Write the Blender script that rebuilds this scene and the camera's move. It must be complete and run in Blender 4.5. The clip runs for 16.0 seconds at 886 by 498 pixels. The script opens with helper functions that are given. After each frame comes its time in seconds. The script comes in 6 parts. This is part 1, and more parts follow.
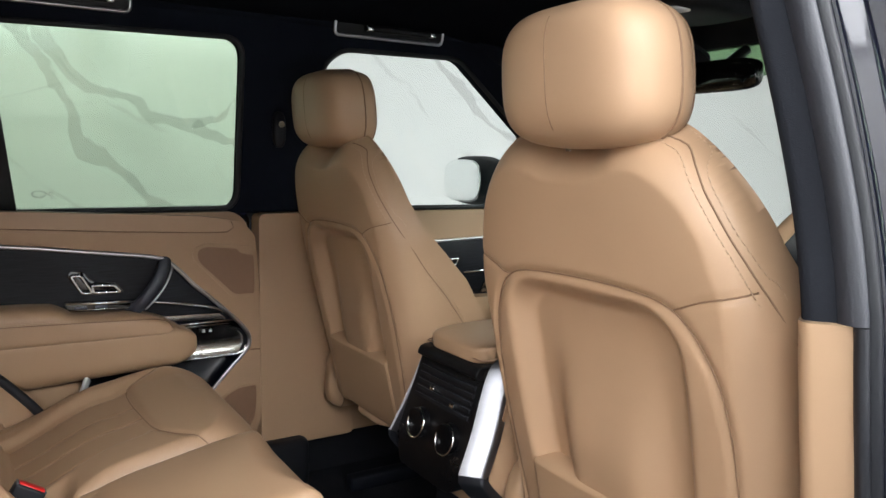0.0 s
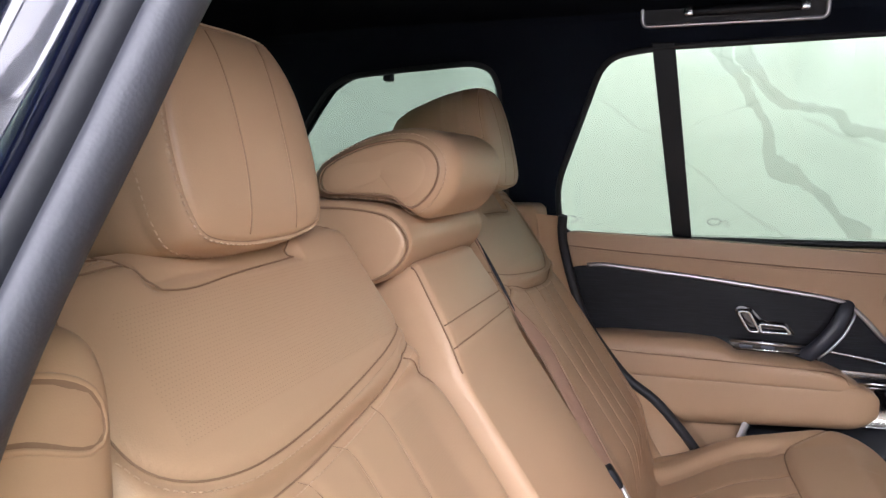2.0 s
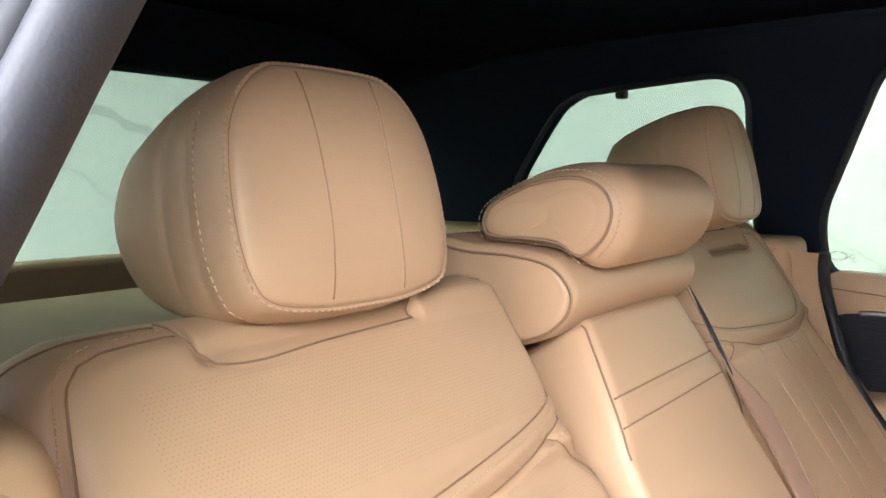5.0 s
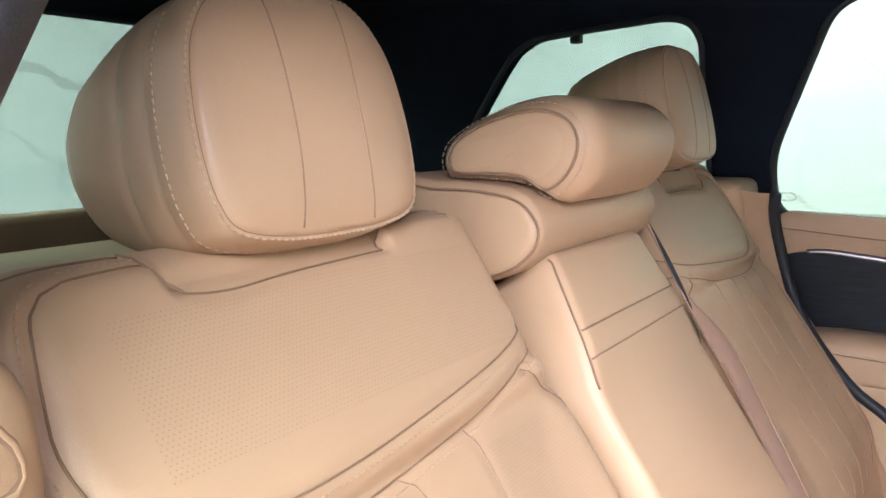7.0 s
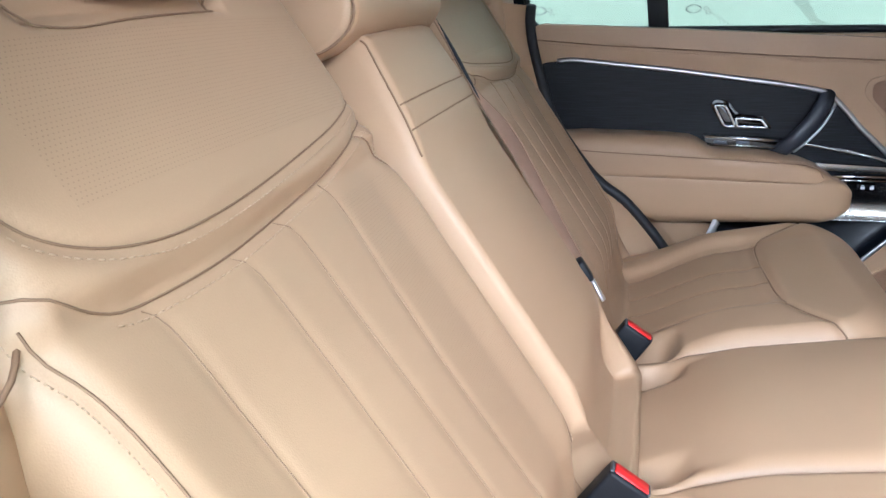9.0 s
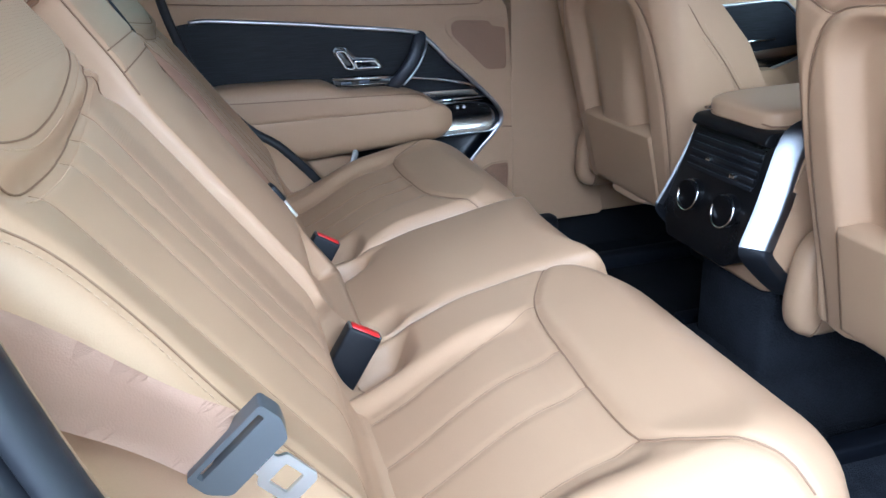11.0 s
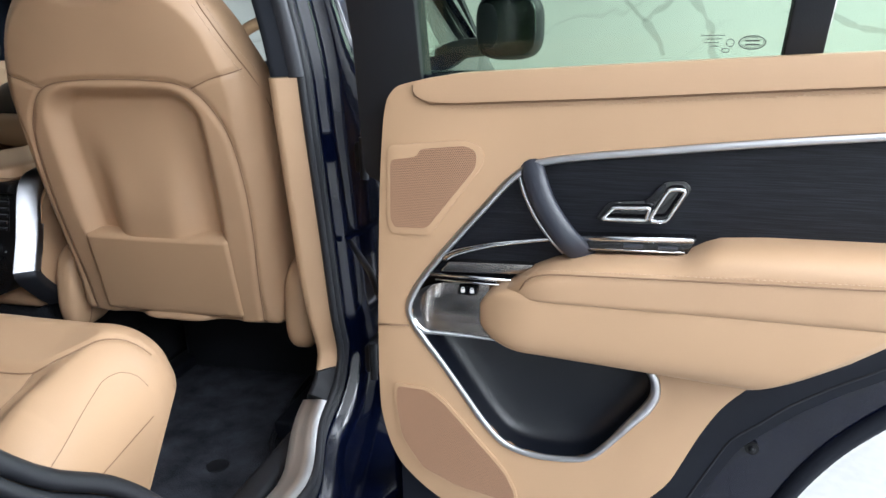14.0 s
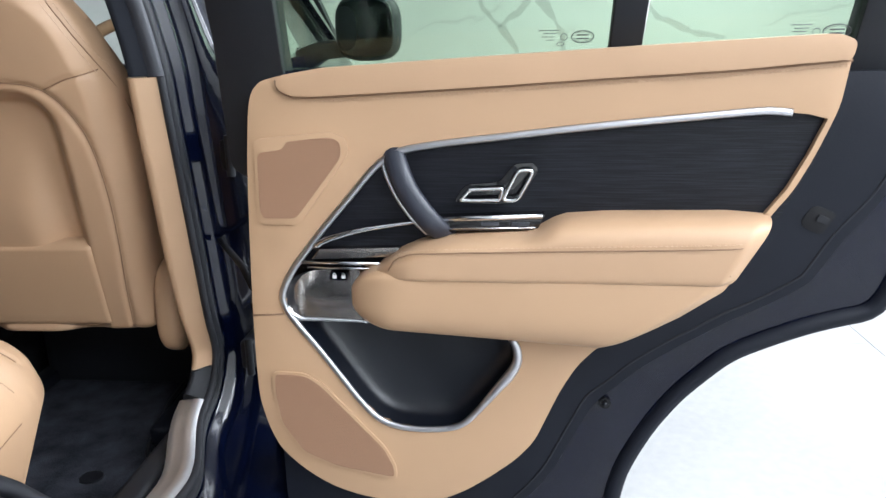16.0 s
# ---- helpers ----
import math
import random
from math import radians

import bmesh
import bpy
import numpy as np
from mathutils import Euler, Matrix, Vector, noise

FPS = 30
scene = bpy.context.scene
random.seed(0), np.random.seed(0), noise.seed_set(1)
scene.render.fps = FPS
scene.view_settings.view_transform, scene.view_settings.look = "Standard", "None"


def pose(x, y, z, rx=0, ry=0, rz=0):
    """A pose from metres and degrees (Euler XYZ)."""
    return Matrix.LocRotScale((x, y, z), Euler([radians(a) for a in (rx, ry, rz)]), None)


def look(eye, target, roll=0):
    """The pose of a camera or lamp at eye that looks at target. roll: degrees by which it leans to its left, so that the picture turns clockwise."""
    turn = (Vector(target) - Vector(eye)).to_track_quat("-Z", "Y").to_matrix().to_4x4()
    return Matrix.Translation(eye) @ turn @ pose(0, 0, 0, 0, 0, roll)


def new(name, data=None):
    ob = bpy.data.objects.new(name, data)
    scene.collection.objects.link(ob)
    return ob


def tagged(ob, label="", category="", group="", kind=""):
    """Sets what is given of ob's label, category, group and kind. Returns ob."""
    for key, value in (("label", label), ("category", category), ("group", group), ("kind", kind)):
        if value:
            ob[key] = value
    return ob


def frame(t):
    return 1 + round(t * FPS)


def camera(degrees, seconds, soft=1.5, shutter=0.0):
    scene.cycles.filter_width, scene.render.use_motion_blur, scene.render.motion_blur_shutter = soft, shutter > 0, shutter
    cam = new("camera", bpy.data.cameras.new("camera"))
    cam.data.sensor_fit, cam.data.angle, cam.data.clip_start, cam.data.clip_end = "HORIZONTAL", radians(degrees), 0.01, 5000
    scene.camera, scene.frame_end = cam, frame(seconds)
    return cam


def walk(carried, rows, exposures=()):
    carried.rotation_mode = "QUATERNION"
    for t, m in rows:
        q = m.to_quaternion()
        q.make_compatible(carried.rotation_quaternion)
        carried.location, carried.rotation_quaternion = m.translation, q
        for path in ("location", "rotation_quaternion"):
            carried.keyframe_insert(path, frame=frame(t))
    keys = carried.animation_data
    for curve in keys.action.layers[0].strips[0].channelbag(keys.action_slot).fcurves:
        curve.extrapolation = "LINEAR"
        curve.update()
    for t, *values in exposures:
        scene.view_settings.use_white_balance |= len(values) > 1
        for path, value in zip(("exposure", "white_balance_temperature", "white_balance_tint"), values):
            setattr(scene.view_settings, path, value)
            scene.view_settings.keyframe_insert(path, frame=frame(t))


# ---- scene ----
cam = camera(60.7, 16.0)
# seconds, eye, then yaw, pitch and roll in degrees
PATH = [
    (0.0, (-0.656, -1.104, 1.349), (-31.65, -6.68, 0.84)),
    (0.5, (-0.607, -1.050, 1.366), (-22.98, -6.16, 0.17)),
    (1.0, (-0.587, -1.018, 1.372), (-8.56, -5.78, -0.31)),
    (1.5, (-0.584, -0.986, 1.372), (6.81, -5.99, 0.19)),
    (2.0, (-0.601, -0.919, 1.374), (17.70, -6.05, 0.04)),
    (2.5, (-0.633, -0.864, 1.377), (25.07, -5.52, -0.43)),
    (3.0, (-0.625, -0.828, 1.394), (30.67, -5.15, -0.24)),
    (3.5, (-0.584, -0.795, 1.404), (35.19, -4.97, -0.12)),
    (6.0, (-0.544, -0.765, 1.400), (38.93, -5.46, -0.11)),
    (6.5, (-0.550, -0.766, 1.391), (37.17, -6.61, -0.56)),
    (7.0, (-0.562, -0.771, 1.380), (34.89, -8.27, -0.82)),
    (7.5, (-0.577, -0.790, 1.367), (30.86, -10.86, -1.05)),
    (8.0, (-0.602, -0.813, 1.343), (25.85, -13.87, -1.37)),
    (8.5, (-0.610, -0.823, 1.323), (20.86, -17.04, -1.22)),
    (11.0, (-0.724, -1.043, 1.285), (-14.69, -21.46, -2.78)),
    (11.5, (-0.791, -1.076, 1.292), (-23.92, -21.05, -2.28)),
    (12.0, (-0.840, -1.127, 1.295), (-32.22, -19.89, -1.78)),
    (12.5, (-0.904, -1.223, 1.288), (-42.88, -17.91, -1.48)),
    (13.0, (-0.973, -1.271, 1.277), (-55.94, -16.61, -0.61)),
    (13.5, (-1.070, -1.266, 1.285), (-67.60, -16.30, -0.57)),
    (14.0, (-1.149, -1.279, 1.285), (-75.22, -16.33, -1.05)),
    (14.5, (-1.187, -1.287, 1.279), (-79.41, -16.21, -1.29)),
    (15.0, (-1.205, -1.292, 1.274), (-82.10, -16.11, -1.38)),
    (15.5, (-1.208, -1.296, 1.274), (-83.80, -16.13, -1.37)),
    (16.0, (-1.210, -1.296, 1.272), (-85.22, -16.02, -1.32)),
]


def aimed(eye, yaw, pitch, roll):
    a, b = radians(yaw), radians(pitch)
    way = Vector((-math.sin(a) * math.cos(b), math.cos(a) * math.cos(b), math.sin(b)))
    return look(eye, Vector(eye) + way, roll)


EXPOSURES = [(0.0, -1.06, 6150, 10), (0.5, -1.00, 6420, 10), (1.0, -0.72, 6270, 14), (1.5, -0.58, 6120, 30), (2.0, -0.50, 5970, 20), (2.5, -0.38, 6270, 19), (3.0, -0.16, 6670, 16), (3.5, -0.03, 7020, 13),
             (5.8, 0.22, 5640, 14), (7.0, 0.15, 5640, 15), (7.5, 0.01, 5720, 17), (8.0, -0.12, 5670, 15), (8.7, -0.26, 5320, 9),
             (11.0, -0.57, 4720, 5), (11.5, -0.74, 4760, 2), (12.0, -0.71, 5150, 7), (12.5, -0.80, 5450, 8), (13.0, -0.92, 5640, 8), (13.5, -1.16, 5850, 6), (14.0, -1.27, 5780, 7), (16.0, -1.32, 5780, 8)]
walk(cam, [(t, aimed(eye, *turn)) for t, eye, turn in PATH], EXPOSURES)

# ---------------------------------------------------------------- light
world = bpy.data.worlds.new("showroom_air")
scene.world = world
world.use_nodes = True
world.node_tree.nodes["Background"].inputs[0].default_value = (0.9, 0.95, 1.0, 1)
world.node_tree.nodes["Background"].inputs[1].default_value = 0.05
LAMP_POWER = 0.4


def area_lamp(name, x, y, z, sx, sy, power, colour=(1, 0.985, 0.978), turn=(0, 0, 0)):
    data = bpy.data.lights.new(name, "AREA")
    data.shape, data.size, data.size_y, data.energy, data.color = "RECTANGLE", sx, sy, power, colour
    ob = new(name, data)
    ob.matrix_world = pose(x, y, z, *turn)
    return ob


for ly, power, shares in ((-1.75, 90.0, (0.95, 1.0, 1.5)), (-3.0, 600.0, (0.95, 1.0, 1.5)), (-4.3, 960.0, (0.95, 1.0, 1.5)), (0.1, 20.0, (0.55, 0.85, 1.4)), (2.4, 17.0, (0.55, 0.95, 1.4))):
    for lx, share in zip((-3.4, -0.6, 2.6), shares):
        area_lamp("ceiling_lamp", lx, ly, 3.28, 2.8, 1.1 if ly > -2 else 1.25, power * LAMP_POWER * share)

# ---------------------------------------------------------------- materials


def material(name, colour, rough=0.5, metal=0.0, grain=0.0, grain_scale=200.0, bump=0.0, stain=0.0, stain_scale=3.0,
             coat=0.0, spec=0.5, stretch=(1, 1, 1), sheen=0.0):
    m = bpy.data.materials.new(name)
    m.use_nodes = True
    nt = m.node_tree
    p = nt.nodes["Principled BSDF"]
    p.inputs["Base Color"].default_value = (*colour, 1)
    p.inputs["Roughness"].default_value = rough
    p.inputs["Metallic"].default_value = metal
    p.inputs["Coat Weight"].default_value = coat
    p.inputs["Coat Roughness"].default_value = 0.04
    p.inputs["Specular IOR Level"].default_value = spec
    p.inputs["Sheen Weight"].default_value = sheen
    tc = nt.nodes.new("ShaderNodeTexCoord")
    mp = nt.nodes.new("ShaderNodeMapping")
    mp.inputs["Scale"].default_value = stretch
    nt.links.new(tc.outputs["Object"], mp.inputs["Vector"])
    if stain:
        n = nt.nodes.new("ShaderNodeTexNoise")
        n.inputs["Scale"].default_value, n.inputs["Detail"].default_value = stain_scale, 4.0
        nt.links.new(mp.outputs[0], n.inputs["Vector"])
        g = nt.nodes.new("ShaderNodeTexNoise")
        g.inputs["Scale"].default_value, g.inputs["Detail"].default_value = grain_scale, 2.0
        nt.links.new(mp.outputs[0], g.inputs["Vector"])
        ad = nt.nodes.new("ShaderNodeMath")
        ad.operation = "MULTIPLY_ADD"
        nt.links.new(g.outputs["Fac"], ad.inputs[0])
        ad.inputs[1].default_value = 0.5
        nt.links.new(n.outputs["Fac"], ad.inputs[2])
        rm = nt.nodes.new("ShaderNodeMapRange")
        rm.inputs["From Min"].default_value, rm.inputs["From Max"].default_value = 0.4, 1.1
        rm.inputs["To Min"].default_value, rm.inputs["To Max"].default_value = 1 - stain, 1 + stain
        nt.links.new(ad.outputs[0], rm.inputs["Value"])
        hv = nt.nodes.new("ShaderNodeHueSaturation")
        hv.inputs["Color"].default_value = (*colour, 1)
        nt.links.new(rm.outputs[0], hv.inputs["Value"])
        nt.links.new(hv.outputs[0], p.inputs["Base Color"])
        r2 = nt.nodes.new("ShaderNodeMapRange")
        r2.inputs["From Min"].default_value, r2.inputs["From Max"].default_value = 0.3, 1.2
        r2.inputs["To Min"].default_value, r2.inputs["To Max"].default_value = max(rough - 0.07, 0.02), min(rough + 0.07, 1)
        nt.links.new(ad.outputs[0], r2.inputs["Value"])
        nt.links.new(r2.outputs[0], p.inputs["Roughness"])
    if bump:
        v = nt.nodes.new("ShaderNodeTexVoronoi")
        v.inputs["Scale"].default_value = grain_scale
        nt.links.new(mp.outputs[0], v.inputs["Vector"])
        b = nt.nodes.new("ShaderNodeBump")
        b.inputs["Strength"].default_value, b.inputs["Distance"].default_value = bump, 0.0012
        nt.links.new(v.outputs["Distance"], b.inputs["Height"])
        nt.links.new(b.outputs[0], p.inputs["Normal"])
    return m


TAN = (0.434, 0.281, 0.168)
LEATHER = material("tan_leather", TAN, 0.44, grain_scale=900, bump=0.06, stain=0.06, stain_scale=5, spec=0.42)
LEATHER_SOFT = material("tan_leather_smooth", (0.420, 0.269, 0.159), 0.5, grain_scale=900, bump=0.05, stain=0.05, stain_scale=4, spec=0.4)
VINYL = material("tan_moulded_trim", (0.434, 0.281, 0.165), 0.5, grain_scale=1100, bump=0.05, stain=0.04, stain_scale=3, spec=0.4)
THREAD = material("cream_thread", (0.50, 0.345, 0.225), 0.7)
SEAM = material("seam_shadow_leather", (0.24, 0.143, 0.082), 0.7)
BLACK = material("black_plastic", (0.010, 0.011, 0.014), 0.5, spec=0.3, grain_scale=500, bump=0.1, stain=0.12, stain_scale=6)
HEADLINE = material("black_suede_headliner", (0.0075, 0.0100, 0.0175), 0.95, grain_scale=900, bump=0.2, stain=0.15, stain_scale=4, spec=0.12)
MATCLOTH = material("black_mat_pile", (0.034, 0.037, 0.047), 0.95, grain_scale=420, bump=1.0, stain=0.9, stain_scale=16, spec=0.1)
PILLAR = material("dark_suede_pillar", (0.015, 0.0165, 0.021), 0.9, grain_scale=900, bump=0.2, stain=0.12, stain_scale=5, spec=0.15)
CARPET = material("black_carpet", (0.017, 0.0185, 0.023), 0.95, grain_scale=260, bump=1.0, stain=0.55, stain_scale=9, spec=0.1)
RUBBER = material("black_rubber", (0.017, 0.018, 0.022), 0.5, spec=0.36, grain_scale=300, bump=0.05, stain=0.1, stain_scale=8)
GLOSS = material("piano_black", (0.004, 0.004, 0.005), 0.06, coat=0.6)
CHROME = material("satin_chrome", (0.72, 0.73, 0.75), 0.17, 1.0, grain_scale=90, stain=0.05, stain_scale=12)
SATIN = material("brushed_satin_metal", (0.50, 0.50, 0.52), 0.32, 1.0, grain_scale=300, stain=0.08, stain_scale=20, stretch=(1, 1, 6))
PANELBLACK = material("satin_black_panel", (0.0045, 0.0045, 0.0052), 0.30, spec=0.28, grain_scale=300, stain=0.1, stain_scale=10)
FINMETAL = material("brushed_fin_metal", (0.25, 0.25, 0.265), 0.36, 1.0, grain_scale=400, stain=0.08, stain_scale=14, stretch=(1, 1, 6))
# near black puts the shade inside hollows into the colour; black fittings share it
RECESS = material("dark_recess", (0.003, 0.003, 0.004), 0.55, spec=0.3)
DARKMETAL = material("dark_satin_metal", (0.075, 0.080, 0.095), 0.35, 0.9)
PAINT = material("navy_metallic_paint", (0.0012, 0.0023, 0.0100), 0.14, 0.0, grain_scale=2600, stain=0.06, stain_scale=1600, coat=0.5, spec=0.2)
TRIMGREY = material("soft_grey_seal", (0.036, 0.038, 0.046), 0.5, spec=0.42, grain_scale=500, bump=0.08, stain=0.08, stain_scale=7)
DARKEDGE = material("black_door_edge", (0.0065, 0.0080, 0.0130), 0.55, spec=0.2, grain_scale=300, bump=0.06, stain=0.1, stain_scale=8)
SILL = material("brushed_sill_steel", (0.78, 0.78, 0.79), 0.48, 1.0, grain_scale=60, stain=0.05, stain_scale=9)
HANDLE = material("dark_slate_plastic", (0.026, 0.029, 0.040), 0.38, grain_scale=400, stain=0.06, stain_scale=9)
POCKET = material("dark_moulded_pocket", (0.0040, 0.0055, 0.0100), 0.38, grain_scale=700, bump=0.05, stain=0.08, stain_scale=8, spec=0.5)
GREYLIP = material("grey_edge_lip", (0.085, 0.09, 0.10), 0.55, grain_scale=300, stain=0.08, stain_scale=9)
WEBBING = material("tan_webbing", (0.50, 0.320, 0.225), 0.75, grain_scale=900, bump=0.12, stain=0.05)
RED = material("red_plastic", (0.65, 0.02, 0.02), 0.35)
GREY = material("blue_grey_plastic", (0.072, 0.074, 0.080), 0.42, stain=0.05, grain_scale=300)
STEEL = material("bright_steel", (0.92, 0.93, 0.94), 0.42, 1.0)
PANELMETAL = material("bronze_brushed_metal", (0.46, 0.43, 0.40), 0.21, 1.0, grain_scale=300, stain=0.1, stain_scale=20, stretch=(1, 1, 8))
WHITE = material("white_plastic", (0.8, 0.8, 0.8), 0.4)
SCREEN = material("dark_display", (0.01, 0.015, 0.02), 0.1, coat=0.5)


def wood():
    m = material("black_open_pore_ash", (0.012, 0.012, 0.013), 0.46, spec=0.22)
    nt = m.node_tree
    p = nt.nodes["Principled BSDF"]
    tc = nt.nodes.new("ShaderNodeTexCoord")
    mp = nt.nodes.new("ShaderNodeMapping")
    mp.inputs["Scale"].default_value = (16, 16, 900)
    n = nt.nodes.new("ShaderNodeTexNoise")
    n.inputs["Scale"].default_value, n.inputs["Detail"].default_value = 1.0, 5.0
    nt.links.new(tc.outputs["Object"], mp.inputs[0])
    nt.links.new(mp.outputs[0], n.inputs["Vector"])
    r = nt.nodes.new("ShaderNodeValToRGB")
    r.color_ramp.elements[0].position, r.color_ramp.elements[1].position = 0.42, 0.66
    r.color_ramp.elements[0].color, r.color_ramp.elements[1].color = (0.0030, 0.0035, 0.0058, 1), (0.0125, 0.0135, 0.0190, 1)
    nt.links.new(n.outputs["Fac"], r.inputs[0])
    nt.links.new(r.outputs[0], p.inputs["Base Color"])
    b = nt.nodes.new("ShaderNodeBump")
    b.inputs["Strength"].default_value, b.inputs["Distance"].default_value = 0.5, 0.0006
    nt.links.new(n.outputs["Fac"], b.inputs["Height"])
    nt.links.new(b.outputs[0], p.inputs["Normal"])
    return m


WOOD = wood()


def dotted(name, base, hole, pitch, size, rough=0.5, axes="xz"):
    """Leather or plastic with rows of small pierced holes."""
    m = material(name, base, rough, grain_scale=700, spec=0.4)
    nt = m.node_tree
    p = nt.nodes["Principled BSDF"]
    tc = nt.nodes.new("ShaderNodeTexCoord")
    sep = nt.nodes.new("ShaderNodeSeparateXYZ")
    nt.links.new(tc.outputs["UV"], sep.inputs[0])

    def math_node(op, a, b=None):
        n = nt.nodes.new("ShaderNodeMath")
        n.operation = op
        for i, v in enumerate((a, b)):
            if v is None:
                continue
            if isinstance(v, (int, float)):
                n.inputs[i].default_value = v
            else:
                nt.links.new(v, n.inputs[i])
        return n.outputs[0]

    u = math_node("DIVIDE", sep.outputs[0], pitch)
    v = math_node("DIVIDE", sep.outputs[1], pitch * 0.866)
    row = math_node("MODULO", math_node("FLOOR", v), 2.0)
    u = math_node("ADD", u, math_node("MULTIPLY", row, 0.5))
    fu = math_node("SUBTRACT", math_node("FRACT", u), 0.5)
    fv = math_node("SUBTRACT", math_node("FRACT", v), 0.5)
    d = math_node("SQRT", math_node("ADD", math_node("MULTIPLY", fu, fu), math_node("MULTIPLY", fv, fv)))
    inside = math_node("LESS_THAN", d, size)
    mix = nt.nodes.new("ShaderNodeMix")
    mix.data_type = "RGBA"
    nt.links.new(inside, mix.inputs["Factor"])
    mix.inputs[6].default_value, mix.inputs[7].default_value = (*base, 1), (*hole, 1)
    nt.links.new(mix.outputs[2], p.inputs["Base Color"])
    b = nt.nodes.new("ShaderNodeBump")
    b.inputs["Strength"].default_value, b.inputs["Distance"].default_value = 0.8, 0.001
    b.invert = True
    nt.links.new(inside, b.inputs["Height"])
    nt.links.new(b.outputs[0], p.inputs["Normal"])
    return m


GRILLE = dotted("tan_speaker_grille", (0.36, 0.208, 0.125), (0.105, 0.056, 0.032), 0.0026, 0.30)
PERF = dotted("tan_perforated_leather", TAN, (0.335, 0.205, 0.122), 0.0033, 0.15, 0.46)


def glass(name, tint, rough=0.0):
    m = bpy.data.materials.new(name)
    m.use_nodes = True
    nt = m.node_tree
    nt.nodes.remove(nt.nodes["Principled BSDF"])
    out = nt.nodes["Material Output"]
    tr = nt.nodes.new("ShaderNodeBsdfTransparent")
    tr.inputs[0].default_value = (*tint, 1)
    gl = nt.nodes.new("ShaderNodeBsdfGlossy")
    gl.inputs["Roughness"].default_value = rough
    fr = nt.nodes.new("ShaderNodeLayerWeight")
    pw = nt.nodes.new("ShaderNodeMath")
    pw.operation = "POWER"
    pw.inputs[1].default_value = 4.0
    nt.links.new(fr.outputs["Facing"], pw.inputs[0])
    ma = nt.nodes.new("ShaderNodeMath")
    ma.operation = "MULTIPLY_ADD"
    ma.inputs[1].default_value, ma.inputs[2].default_value = 0.5, 0.03
    nt.links.new(pw.outputs[0], ma.inputs[0])
    mx = nt.nodes.new("ShaderNodeMixShader")
    nt.links.new(ma.outputs[0], mx.inputs[0])
    nt.links.new(tr.outputs[0], mx.inputs[1])
    nt.links.new(gl.outputs[0], mx.inputs[2])
    nt.links.new(mx.outputs[0], out.inputs[0])
    return m


GLASS = glass("green_tinted_glass", (0.71, 0.80, 0.695))
REARGLASS = glass("deep_tinted_glass", (0.50, 0.58, 0.51))
CLEAR = glass("clear_glass", (0.93, 0.96, 0.94))
BANDGLASS = glass("green_band_glass", (0.52, 0.66, 0.50))
PRIVACY = glass("dark_privacy_glass", (0.30, 0.32, 0.31))
# the driver mirror's dark reflection is put into its colour
DIMMIRROR = material("mirror_dark_reflection", (0.055, 0.062, 0.060), 0.03, 1.0)
MIRROR = material("mirror_silver", (0.9, 0.92, 0.92), 0.02, 1.0)

VEINS = [
    ([(-0.45, 3.94, 2.35), (-0.23, 3.94, 2.00), (-0.04, 3.94, 1.80), (0.27, 3.94, 1.62), (0.51, 3.94, 1.54), (0.90, 3.94, 1.42), (1.35, 3.94, 1.10)], 0.050),
    ([(-0.55, 3.94, 2.45), (-0.40, 3.94, 2.09), (-0.17, 3.94, 1.66), (-0.09, 3.94, 1.42), (0.06, 3.94, 1.28), (0.35, 3.94, 0.95)], 0.055),
    ([(0.51, 3.94, 1.54), (0.85, 3.94, 1.72), (1.30, 3.94, 1.80)], 0.018),
    ([(2.1, 3.94, 2.5), (2.5, 3.94, 1.9), (3.2, 3.94, 1.45), (3.7, 3.94, 0.9)], 0.035),
    ([(7.2, -0.90, 1.90), (7.2, -1.05, 1.59), (7.2, -1.23, 1.27), (7.2, -1.45, 0.95)], 0.040),
    ([(7.2, -1.23, 1.27), (7.2, -1.45, 1.45), (7.2, -1.58, 1.65)], 0.028),
    ([(7.2, -1.62, 1.85), (7.2, -1.70, 1.57), (7.2, -1.88, 1.25), (7.2, -2.00, 0.90)], 0.045),
    ([(7.2, -2.4, 1.9), (7.2, -2.9, 1.4), (7.2, -3.6, 1.1)], 0.035),
    ([(-5.2, 0.9, 2.5), (-5.2, 1.38, 1.99), (-5.2, 1.53, 1.84), (-5.2, 1.90, 1.78), (-5.2, 2.5, 1.3)], 0.050),
]


